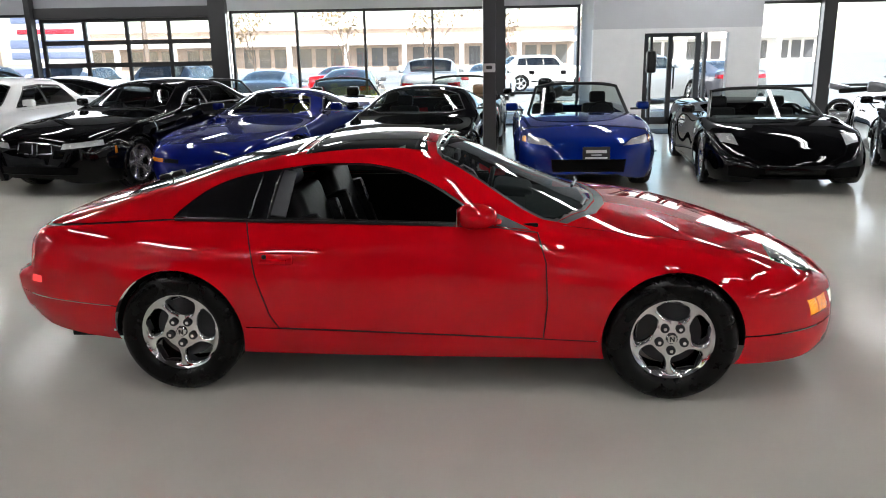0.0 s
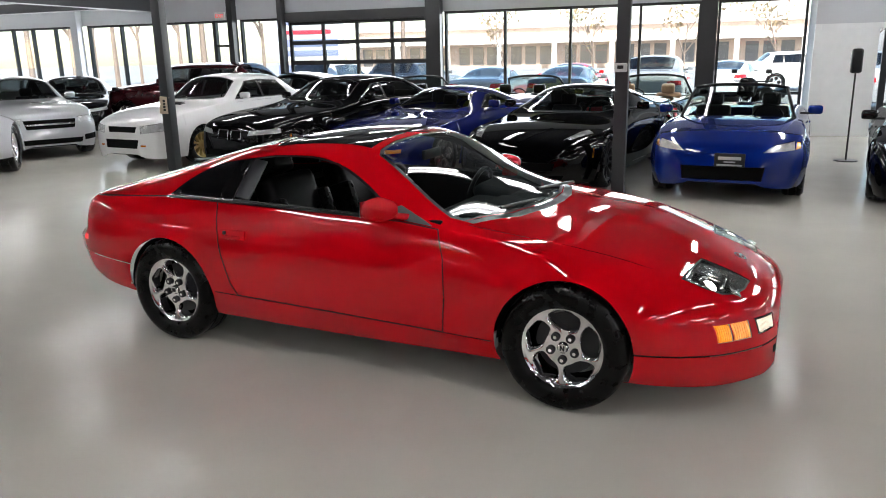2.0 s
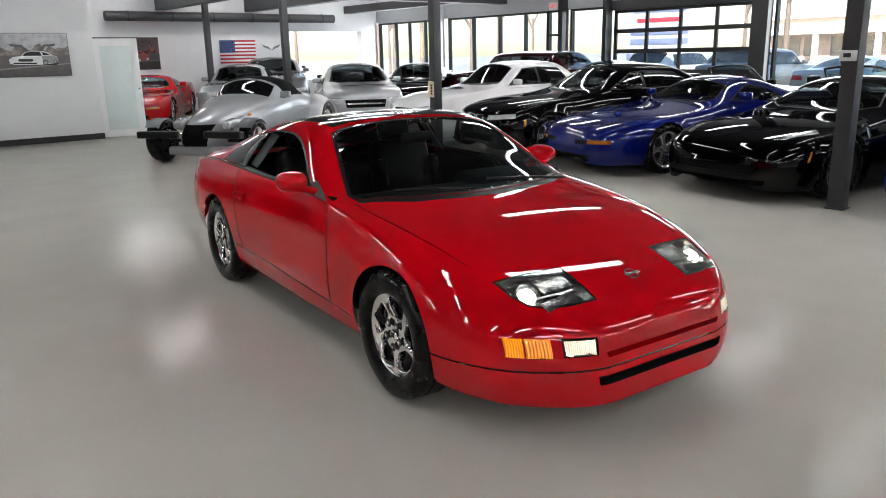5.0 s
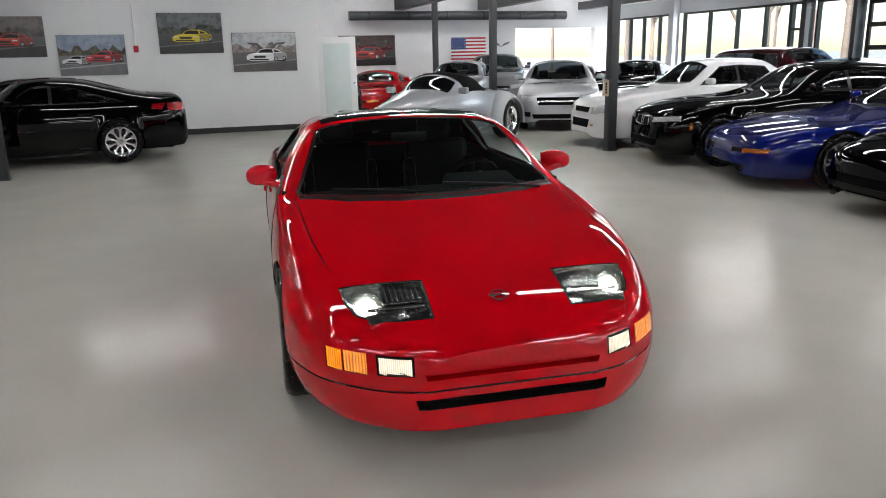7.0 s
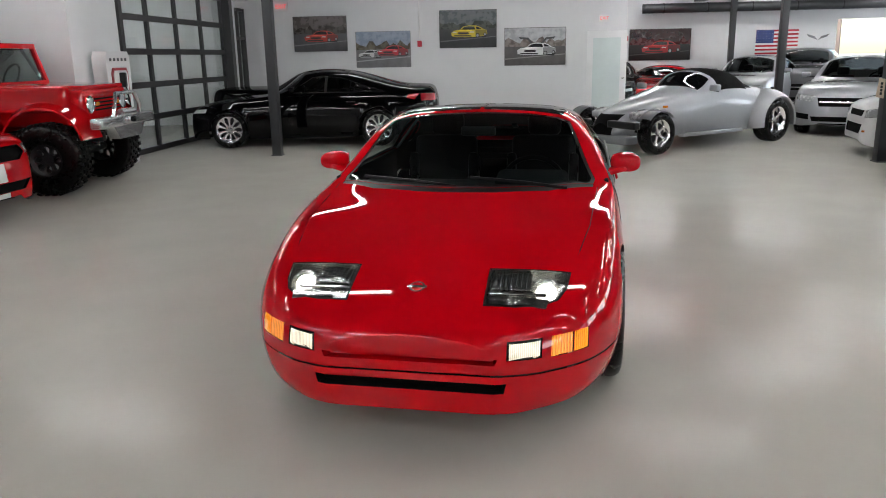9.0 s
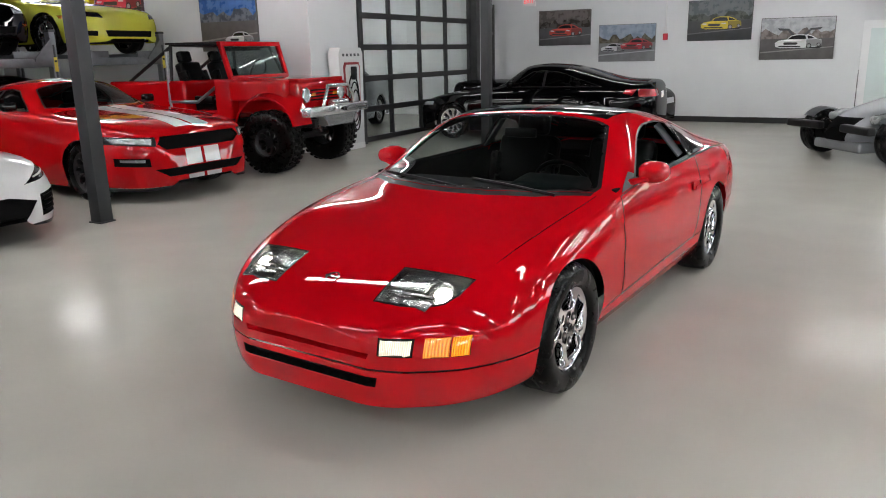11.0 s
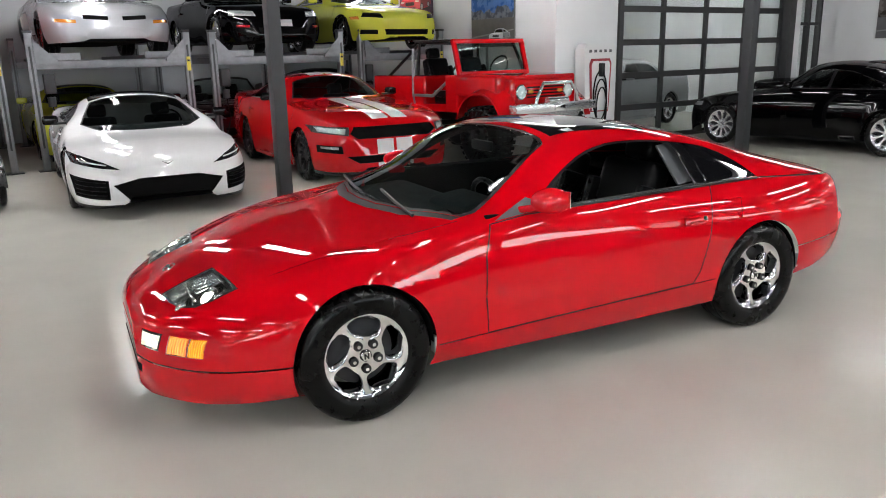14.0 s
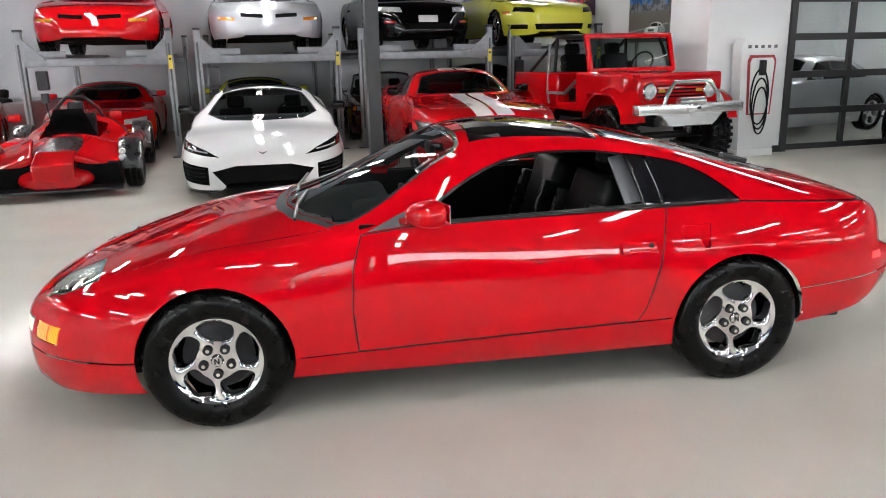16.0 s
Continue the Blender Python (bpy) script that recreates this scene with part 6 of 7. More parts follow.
part("plinth", box(0.62, 0.24, 0.10, (0, 0, 0.05), 0.01), M_FIX, ch)
for i in range(5):
    part("mark", box(0.055, 0.006, 0.045, (0.22 - i * 0.11, 0.112, 1.60), 0.002), M_GREY, ch)
for k in range(3):
    part("cable", tube([(0.03 - 0.15 * math.sin(a) * (1 - 0.12 * k), 0.16 + 0.02 * k, 0.88 - 0.10 * k + (0.40 - 0.03 * k) * math.cos(a)) for a in [2 * math.pi * i / 24 for i in range(24)]], 0.012, 6, True), M_RUBBER, ch)
part("plug", box(0.07, 0.10, 0.22, (0.02, 0.17, 1.30), 0.02), M_TRIM, ch)


# ---- car lifts ----
def car_lift(x0, x1, label):
    """A four-post lift between x0 and x1, its platform at head height."""
    l = empty("car_lift", pose((x0 + x1) / 2, -7.0, 0), label, "car lift", "car lifts")
    hw = (x1 - x0) / 2
    for sx in (-1, 1):
        for y in (1.9, -2.3):
            p = part("lift_post", box(0.10, 0.12, 2.05, (sx * hw, y, 1.025), 0.006), M_STEEL, l)
            part("foot", box(0.24, 0.26, 0.015, (sx * hw, y, 0.008), 0.003), M_POST, p)
            part("post_cap", box(0.12, 0.14, 0.04, (sx * hw, y, 2.06), 0.008), M_POST, p)
            part("post_slot", box(0.03, 0.006, 1.5, (sx * hw, y + 0.061, 1.1), 0.001), M_POST, p)
        run = part("runway", box(0.48, 4.3, 0.06, (sx * hw * 0.62, -0.2, 1.67), 0.006), M_STEEL, l)
        part("runway_lip", box(0.48, 0.03, 0.10, (sx * hw * 0.62, 1.96, 1.70), 0.004), M_STEEL, run)
        part("gusset", flat([(0, 1.60), (0, 1.95), (-sx * 0.30, 1.64), (-sx * 0.30, 1.60)], 0.03), M_STEEL, l).location = (sx * (hw - 0.05), 1.98, 0)
    for y in (1.9, -2.3):
        part("cross_beam", box(hw * 2 - 0.10, 0.12, 0.13, (0, y, 1.575), 0.008), M_STEEL, l)
    unit = part("power_unit", box(0.16, 0.16, 0.30, (hw - 0.22, 1.72, 1.30), 0.02), M_POST, l)
    part("motor", rod((hw - 0.22, 1.72, 1.10), (hw - 0.22, 1.72, 0.95), 0.06, 14), M_POST, unit)
    part("hose", tube([(hw - 0.22, 1.72, 0.95), (hw - 0.26, 1.74, 0.6), (hw - 0.16, 1.76, 0.35), (hw - 0.10, 1.80, 0.12)], 0.012, 6), M_RUBBER, l)
    lab = part("warning_label", box(0.06, 0.004, 0.22, (-hw, 1.964, 1.55), 0.001), mat("label_yellow", (0.7, 0.55, 0.05), 0.5), l)
    part("ink_bar", box(0.04, 0.004, 0.03, (-hw, 1.967, 1.60), 0.001), M_INK, lab)


car_lift(2.16, 4.36, "galvanised four-post lift carrying a red coupe")
car_lift(-0.56, 1.72, "galvanised four-post lift carrying a silver coupe")
car_lift(-3.30, -0.98, "galvanised four-post lift carrying a black coupe")
car_lift(-5.45, -3.72, "galvanised four-post lift carrying a yellow coupe")


# ---- open-wheel hot rod ----
def hot_rod(m):
    car = empty("hot_rod", m, "silver open-wheel hot rod with black soft top and chrome wheels", "car", "parked cars")
    wb = 2.88
    sp = dict(top=[(-1.98, 0.62), (-1.85, 0.86), (-1.3, 0.98), (-0.98, 1.06), (-0.7, 1.24), (-0.4, 1.28), (-0.15, 1.25), (0.25, 1.0), (0.6, 0.92), (1.2, 0.80), (1.7, 0.62), (1.85, 0.46)],
              rail=[(-1.98, 0.60), (-1.85, 0.82), (-1.3, 0.94), (-0.98, 1.0), (-0.7, 1.17), (-0.4, 1.21), (-0.2, 1.15), (0.1, 0.95), (0.6, 0.87), (1.2, 0.75), (1.7, 0.58), (1.85, 0.43)],
              belt=[(-1.98, 0.55), (-1.85, 0.72), (-1.3, 0.86), (-0.6, 0.90), (0.1, 0.88), (0.6, 0.80), (1.2, 0.66), (1.7, 0.50), (1.85, 0.40)],
              half=[(-1.98, 0.62), (-1.7, 0.76), (-1.2, 0.78), (-0.5, 0.76), (0.2, 0.68), (0.8, 0.54), (1.4, 0.40), (1.75, 0.28), (1.85, 0.18)],
              belt_half=[(-1.98, 0.56), (-1.7, 0.70), (-0.5, 0.71), (0.2, 0.63), (0.8, 0.48), (1.4, 0.34), (1.75, 0.24), (1.85, 0.15)],
              rail_half=[(-1.98, 0.45), (-1.3, 0.55), (-0.6, 0.52), (-0.2, 0.54), (0.2, 0.56), (0.8, 0.38), (1.4, 0.26), (1.75, 0.17), (1.85, 0.10)],
              low=[(-1.98, 0.42), (-1.7, 0.28), (0.2, 0.22), (1.2, 0.22), (1.85, 0.26)], arches=[(-wb / 2, 0.36, 0.385)], flare=0.0, tuck=0.06, stations=44, smooth=3)
    bm = loft_body(sp)
    roof = [f for f in bm.faces if -1.05 < f.calc_center_median().x < -0.12 and f.calc_center_median().z > 0.93]
    part("soft_top", lift_out(bm, roof, 0.004), M_CLOTH, car)
    p = lift_out(bm, imprint(bm, [(-0.10, -0.50), (-0.10, 0.50), (0.20, 0.52), (0.26, 0.0), (0.20, -0.52)], "xy", lambda c, n: n.z > 0.1))
    part("windscreen", p, M_BLACKGLASS, car)
    for half in split(lift_out(bm, imprint(bm, [(0.0, 0.92), (-0.16, 1.0), (-0.16, 0.90)], "xz", lambda c, n: abs(c.y) > 0.3))):
        part("side_window", half, M_BLACKGLASS, car)
    p = lift_out(bm, imprint(bm, [(-0.20, 0.28), (0.20, 0.28), (0.26, 0.60), (-0.26, 0.60)], "yz", lambda c, n: n.x > 0.05 and c.x > 1.2), 0.003)
    part("grille", p, M_WELL, car)
    part("body", bm, M_SILVER, car)
    part("chin", box(0.30, 1.0, 0.14, (1.65, 0, 0.20), 0.05, seg=3), M_SILVER, car)
    for sgn in (1, -1):
        part("bumper", box(0.12, 0.66, 0.11, (1.92, sgn * 0.56, 0.47), 0.03, (0, 0, -sgn * 6), seg=3), M_TRIM, car)
        hl = part("headlamp", box(0.30, 0.17, 0.12, (1.45, sgn * 0.44, 0.60), 0.05, (0, 12, -sgn * 10), seg=3), M_LENS, car)
        part("lamp_pod", box(0.42, 0.14, 0.14, (1.27, sgn * 0.46, 0.59), 0.05, (0, 12, -sgn * 10), seg=3), M_SILVER, hl)
        part("mirror", box(0.10, 0.18, 0.11, (0.10, sgn * 0.80, 0.98), 0.035, seg=3), M_SILVER, car)
        part("amber_marker", box(0.09, 0.01, 0.04, (0.95, sgn * 0.525, 0.70), 0.004, (0, 0, -sgn * 13)), M_AMBERDARK, car)
        part("control_arm", rod((1.38, sgn * 0.30, 0.34), (1.44, sgn * 0.70, 0.32), 0.022), M_CHROME, car)
        part("control_arm", rod((1.50, sgn * 0.28, 0.44), (1.44, sgn * 0.70, 0.42), 0.018), M_CHROME, car)
        w1, _ = add_wheel(car, (wb / 2, sgn * 0.80, 0.33), sgn > 0, 0.33, 0.225, 0.225, M_CHROME, spokes=5, opening=0.7, reach=(0.25, 0.9), dish=0.04)
        fend = bmesh.new()
        prev = None
        for i in range(9):
            a = radians(40 + 100 * i / 8)
            cur = [fend.verts.new((0.36 * math.cos(a), sgn * yy, 0.36 * math.sin(a) - dz)) for yy, dz in ((-0.125, 0.02), (-0.10, 0), (0.10, 0), (0.125, 0.02))]
            if prev:
                for k in range(3):
                    fend.faces.new((prev[k], prev[k + 1], cur[k + 1], cur[k]))
            prev = cur
        bmesh.ops.solidify(fend, geom=fend.faces[:], thickness=0.015)
        f = part("cycle_fender", fend, M_SILVER, car)
        f.location = (wb / 2, sgn * 0.80, 0.33)
        fl = bmesh.new()
        prev = None
        for i in range(19):
            a = radians(-12 + 204 * i / 18)
            r0 = 0.395
            cur = []
            for yy, rr in ((0.97, r0), (0.985, r0 + 0.03), (0.92, r0 + 0.085), (0.80, r0 + 0.14), (0.66, r0 + 0.16)):
                cur.append(fl.verts.new((-wb / 2 + rr * math.cos(a) * (1.12 if a > math.pi / 2 else 1.0), sgn * yy, 0.36 + rr * math.sin(a))))
            if prev:
                for k in range(4):
                    fl.faces.new((prev[k], prev[k + 1], cur[k + 1], cur[k]))
            prev = cur
        bmesh.ops.recalc_face_normals(fl, faces=fl.faces[:])
        part("rear_fender", fl, M_SILVER, car)
        add_wheel(car, (-wb / 2, sgn * 0.82, 0.365), sgn > 0, 0.365, 0.28, 0.255, M_CHROME, spokes=5, opening=0.7, reach=(0.25, 0.9), dish=0.05)
        part("running_board", box(1.5, 0.12, 0.06, (0.05, sgn * 0.74, 0.25), 0.02), M_SILVER, car)
    part("axle", rod((wb / 2, -0.75, 0.33), (wb / 2, 0.75, 0.33), 0.03), M_TRIM, car)


hot_rod(at(-8.74, 7.35, -52))


# ---- off-roader ----
def off_roader(m):
    car = empty("off_roader", m, "red lifted classic off-roader with open cab and chunky tyres", "car", "parked cars")
    part("tub", box(1.45, 1.62, 0.52, (-0.98, 0, 1.02), 0.05, seg=3), M_RED2, car)
    part("scuttle", box(0.30, 1.62, 0.56, (0.42, 0, 1.02), 0.04, seg=3), M_RED2, car)
    part("rocker", box(0.85, 1.60, 0.12, (-0.10, 0, 0.80), 0.02), M_RED2, car)
    nose = box(1.05, 1.34, 0.46, (1.06, 0, 1.04), 0.05, seg=3)
    for v in nose.verts:
        if v.co.z > 1.2:
            v.co.z -= 0.03 * max(0, v.co.x - 0.6)
    part("nose_box", nose, M_RED2, car)
    part("bonnet", box(1.06, 1.22, 0.06, (1.05, 0, 1.275), 0.025, (0, 1.5, 0), seg=3), M_RED2, car)
    part("grille", box(0.03, 1.16, 0.22, (1.59, 0, 1.06), 0.01), M_RED2, car)
    for i in range(4):
        part("grille_slot", box(0.012, 0.74, 0.022, (1.607, 0, 0.985 + 0.045 * i), 0.003), M_WELL, car)
    for sgn in (1, -1):
        hl = part("headlamp", lathe([(0.0005, -0.02), (0.06, -0.015), (0.088, 0.0), (0.10, 0.012), (0.10, 0.03)], 24), M_LENS, car)
        hl.matrix_basis = pose(1.605, sgn * 0.48, 1.06, 0, 0, 90)
        part("lamp_ring", lathe([(0.088, 0.0), (0.094, -0.012), (0.108, 0.0), (0.108, 0.02)], 24), M_CHROME, hl)
        part("turn_lamp", box(0.02, 0.10, 0.05, (1.61, sgn * 0.30, 1.06), 0.01), M_AMBERDARK, car)
        fl = bmesh.new()
        for xx, r in ((1.17, 0.50), (-1.17, 0.48)):
            prev = None
            for i in range(15):
                a = radians(8 + 164 * i / 14)
                cur = [fl.verts.new((xx + rr * math.cos(a), sgn * yy, 0.60 + rr * math.sin(a) * 0.92)) for yy, rr in ((0.66, r + 0.12), (0.80, r + 0.06), (0.93, r), (0.93, r - 0.03))]
                if prev:
                    for k in range(3):
                        fl.faces.new((prev[k], prev[k + 1], cur[k + 1], cur[k]))
                prev = cur
        bmesh.ops.recalc_face_normals(fl, faces=fl.faces[:])
        for xx in (1.17, -1.17):
            sub = lift_out(fl, [f for f in fl.faces if abs(f.calc_center_median().x - xx) < 0.7], keep=True)
            part("fender_flare", sub, M_RED2, car)
        fl.free()
        part("front_wing", box(0.95, 0.18, 0.30, (0.98, sgn * 0.72, 1.14), 0.05, seg=3), M_RED2, car)
        # cage and screen
        part("cage_bar", tube([(0.50, sgn * 0.66, 1.28), (0.26, sgn * 0.62, 1.76), (-0.60, sgn * 0.62, 1.79), (-0.66, sgn * 0.66, 0.85)], 0.028, 8), M_TRIM, car)
        part("cage_bar", tube([(-0.60, sgn * 0.62, 1.77), (-1.50, sgn * 0.66, 1.22)], 0.026, 8), M_TRIM, car)
        part("door_bar", tube([(0.30, sgn * 0.78, 1.20), (-0.05, sgn * 0.80, 0.98), (-0.55, sgn * 0.80, 0.98)], 0.024, 8), M_STEEL, car)
        part("door_bar", tube([(-0.55, sgn * 0.78, 1.70), (-0.55, sgn * 0.80, 0.98), (-0.50, sgn * 0.80, 0.82)], 0.026, 8), M_STEEL, car)
        part("screen_pillar", box(0.06, 0.07, 0.56, (0.44, sgn * 0.70, 1.53), 0.015, (0, -16, 0)), M_RED2, car)
        s = part("seat", seat_mesh(0.48), M_LEATHER, car)
        s.matrix_basis = pose(-0.20, sgn * 0.36, 0.82)
        for xx in (1.17, -1.17):
            tyre, rim, fy = wheel(0.43, 0.32, 0.205, M_DARKRIM, spokes=8, opening=0.6, reach=(0.35, 0.8), dish=0.05)
            w = part("wheel", tyre, M_TYRE, car)
            w.matrix_basis = pose(xx, sgn * 0.76, 0.43, 0, 0, 180 if sgn > 0 else 0)
            part("rim", rim, M_DARKRIM, w)
            tread = bmesh.new()
            for k in range(30):
                a = 2 * math.pi * k / 30
                for yy in (-0.125, -0.04, 0.045, 0.13):
                    aa = a + (0.06 if yy in (-0.04, 0.13) else 0)
                    box(0.05, 0.07, 0.022, (0.434 * math.cos(aa), yy, 0.434 * math.sin(aa)), 0, (0, -math.degrees(aa) + 90, 0), tread)
            tagged(part("tread", tread, M_RUBBER, w, smooth=False), kind="stuff")
    part("screen_header", box(0.08, 1.46, 0.07, (0.36, 0, 1.79), 0.015), M_RED2, car)
    part("screen_sill", box(0.07, 1.40, 0.07, (0.51, 0, 1.31), 0.015), M_RED2, car)
    part("windscreen", box(0.008, 1.34, 0.44, (0.44, 0, 1.54), 0.002, (0, -16, 0)), M_CARGLASS, car).visible_shadow = False
    part("canopy", box(1.0, 1.40, 0.03, (-0.14, 0, 1.81), 0.012), M_TRIM, car)
    stw = [(0.22 + 0.07 * math.cos(a), 0.36 + 0.18 * math.sin(a), 1.40 + 0.16 * math.cos(a)) for a in [2 * math.pi * i / 20 for i in range(20)]]
    part("steering_wheel", tube(stw, 0.014, 6, True), M_TRIM, car)
    bp = part("winch_bumper", box(0.16, 1.66, 0.13, (1.80, 0, 0.84), 0.02), M_ALLOY, car)
    part("bumper_apron", flat([(-0.52, 0.80), (0.52, 0.80), (0.34, 0.62), (-0.34, 0.62)], 0.14, "yz"), M_ALLOY, bp).location = (1.80, 0, 0)
    part("winch", rod((1.84, -0.20, 0.93), (1.84, 0.20, 0.93), 0.055, 16), M_ALLOY, bp)
    part("fairlead", box(0.04, 0.20, 0.09, (1.90, 0, 0.84), 0.01), M_CHROME, bp)
    part("bull_bar", tube([(1.84, -0.42, 0.90), (1.86, -0.40, 1.02), (1.84, -0.28, 1.18), (1.84, 0.28, 1.18), (1.86, 0.40, 1.02), (1.84, 0.42, 0.90)], 0.026, 8), M_ALLOY, bp)
    part("front_axle", rod((1.17, -0.72, 0.43), (1.17, 0.72, 0.43), 0.05), M_TRIM, car)
    part("rear_axle", rod((-1.17, -0.72, 0.43), (-1.17, 0.72, 0.43), 0.05), M_TRIM, car)
    for sgn in (1, -1):
        part("chassis_rail", box(3.3, 0.08, 0.12, (0.05, sgn * 0.42, 0.66), 0.01), M_TRIM, car)
        part("spring", lathe([(0.05 + 0.012 * (i % 2), 0.44 + 0.018 * i) for i in range(18)], 14, "z"), M_ALLOY, car).location = (1.17, sgn * 0.50, 0)


off_roader(at(-4.36, -2.35, 96))


# ---- open track car ----
def track_car(m):
    car = empty("track_car", m, "red and black open-cockpit track car with exposed wheels", "car", "parked cars")
    hull = dict(top=[(-1.75, 0.55), (-1.6, 0.78), (-0.9, 0.86), (-0.3, 0.70), (0.4, 0.64), (1.0, 0.56), (1.6, 0.42), (1.86, 0.30)],
                rail=[(-1.75, 0.50), (-1.6, 0.70), (-0.9, 0.76), (-0.3, 0.62), (0.4, 0.58), (1.0, 0.50), (1.6, 0.38), (1.86, 0.27)],
                belt=[(-1.75, 0.45), (-1.6, 0.58), (-0.9, 0.60), (-0.3, 0.55), (0.4, 0.48), (1.0, 0.42), (1.6, 0.33), (1.86, 0.24)],
                half=[(-1.75, 0.50), (-1.2, 0.62), (-0.5, 0.74), (0.2, 0.66), (0.8, 0.46), (1.4, 0.40), (1.7, 0.42), (1.86, 0.30)],
                belt_half=[(-1.75, 0.44), (-1.2, 0.56), (-0.5, 0.66), (0.2, 0.56), (0.8, 0.38), (1.4, 0.34), (1.7, 0.36), (1.86, 0.26)],
                rail_half=[(-1.75, 0.30), (-1.2, 0.38), (-0.5, 0.46), (0.2, 0.40), (0.8, 0.26), (1.4, 0.22), (1.7, 0.22), (1.86, 0.15)],
                low=[(-1.75, 0.26), (-1.2, 0.15), (0, 0.12), (1.4, 0.12), (1.86, 0.14)], arches=[], stations=40, smooth=2, tuck=0.08)
    bm = loft_body(hull)
    p = lift_out(bm, imprint(bm, [(0.55, -0.20), (0.55, 0.20), (1.45, 0.26), (1.45, -0.26)], "xy", lambda c, n: n.z > 0.1), 0.006)
    part("carbon_panel", p, M_CARBON, car)
    p = lift_out(bm, imprint(bm, [(-0.55, -0.42), (-0.55, 0.42), (0.35, 0.38), (0.35, -0.38)], "xy", lambda c, n: n.z > 0.1), -0.25)
    part("cockpit", p, M_CLOTH, car)
    part("hull", bm, M_RED2, car)
    part("front_splitter", box(0.40, 1.50, 0.03, (1.75, 0, 0.11), 0.01), M_TRIM, car)
    part("screen", flat([(-0.34, 0.60), (0.34, 0.60), (0.18, 0.98), (-0.18, 0.98)], 0.012, "yz"), M_DARKGLASS, car).matrix_basis = pose(0.30, 0, 0.0, 0, -12, 0)
    part("roll_hoop", tube([(-0.78, -0.36, 0.72), (-0.74, -0.28, 0.92), (-0.70, -0.12, 1.08), (-0.70, 0.12, 1.08), (-0.74, 0.28, 0.92), (-0.78, 0.36, 0.72)], 0.026, 8), M_TRIM, car)
    part("headrest", box(0.12, 0.22, 0.26, (-0.62, 0, 0.90), 0.05, (0, -14, 0), seg=3), M_TRIM, car)
    part("seat_back", box(0.10, 0.56, 0.34, (-0.46, 0, 0.70), 0.04, (0, -18, 0)), M_LEATHER, car)
    part("nose_block", box(0.44, 0.46, 0.34, (1.66, 0, 0.32), 0.03, (0, 16, 0), seg=3), M_RED2, car)
    for sgn in (1, -1):
        part("front_wing", box(0.80, 0.48, 0.09, (1.34, sgn * 0.50, 0.47), 0.03, (sgn * -18, 11, -sgn * 8), seg=3), M_RED2, car)
        part("intake_panel", box(0.10, 0.50, 0.27, (1.66, sgn * 0.49, 0.27), 0.02, (0, 14, -sgn * 10)), M_WELL, car)
        part("side_pod", box(1.10, 0.26, 0.34, (-0.35, sgn * 0.76, 0.38), 0.08, seg=3), M_RED2, car)
        part("side_blade", box(0.05, 0.40, 0.26, (0.42, sgn * 0.70, 0.36), 0.02, (0, 0, sgn * 20)), M_TRIM, car)
        part("wishbone", rod((1.05, sgn * 0.36, 0.36), (1.12, sgn * 0.74, 0.33), 0.02), M_TRIM, car)
        part("wishbone", rod((1.32, sgn * 0.36, 0.24), (1.16, sgn * 0.74, 0.24), 0.02), M_TRIM, car)
        part("mirror", box(0.08, 0.16, 0.09, (0.36, sgn * 0.62, 0.88), 0.03, seg=3), M_RED2, car)
        for dx, dz in ((0.0, 0.0), (-0.09, 0.06), (-0.10, -0.05)):
            hl = part("headlamp", lathe([(0.0005, -0.02), (0.035, -0.015), (0.048, 0.01), (0.048, 0.06)], 18), M_LENS, car)
            hl.matrix_basis = pose(1.50 + dx, sgn * 0.74, 0.42 + dz, 0, 0, 90)
        for xx, r, wd in ((1.12, 0.30, 0.22), (-1.20, 0.32, 0.27)):
            add_wheel(car, (xx, sgn * 0.84, r), sgn > 0, r, wd, r * 0.72, M_DARKRIM, spokes=10, opening=0.6, reach=(0.3, 0.9), dish=0.03)
            fl = bmesh.new()
            prev = None
            for i in range(13):
                a = radians(-5 + 165 * i / 12)
                cur = [fl.verts.new((xx + (r + 0.04 + 0.05 * (i / 12)) * math.cos(a), sgn * yy, r + (r + 0.04) * math.sin(a) - dz)) for yy, dz in ((0.70, 0.01), (0.76, 0), (0.92, 0), (0.965, 0.03))]
                if prev:
                    for k in range(3):
                        fl.faces.new((prev[k], prev[k + 1], cur[k + 1], cur[k]))
                prev = cur
            bmesh.ops.recalc_face_normals(fl, faces=fl.faces[:])
            bmesh.ops.solidify(fl, geom=fl.faces[:], thickness=0.012)
            part("wheel_fender", fl, M_CARBON, car)
        part("wishbone", rod((-1.1, sgn * 0.5, 0.36), (-1.2, sgn * 0.74, 0.33), 0.02), M_TRIM, car)


track_car(at(3.42, -3.30, 93))


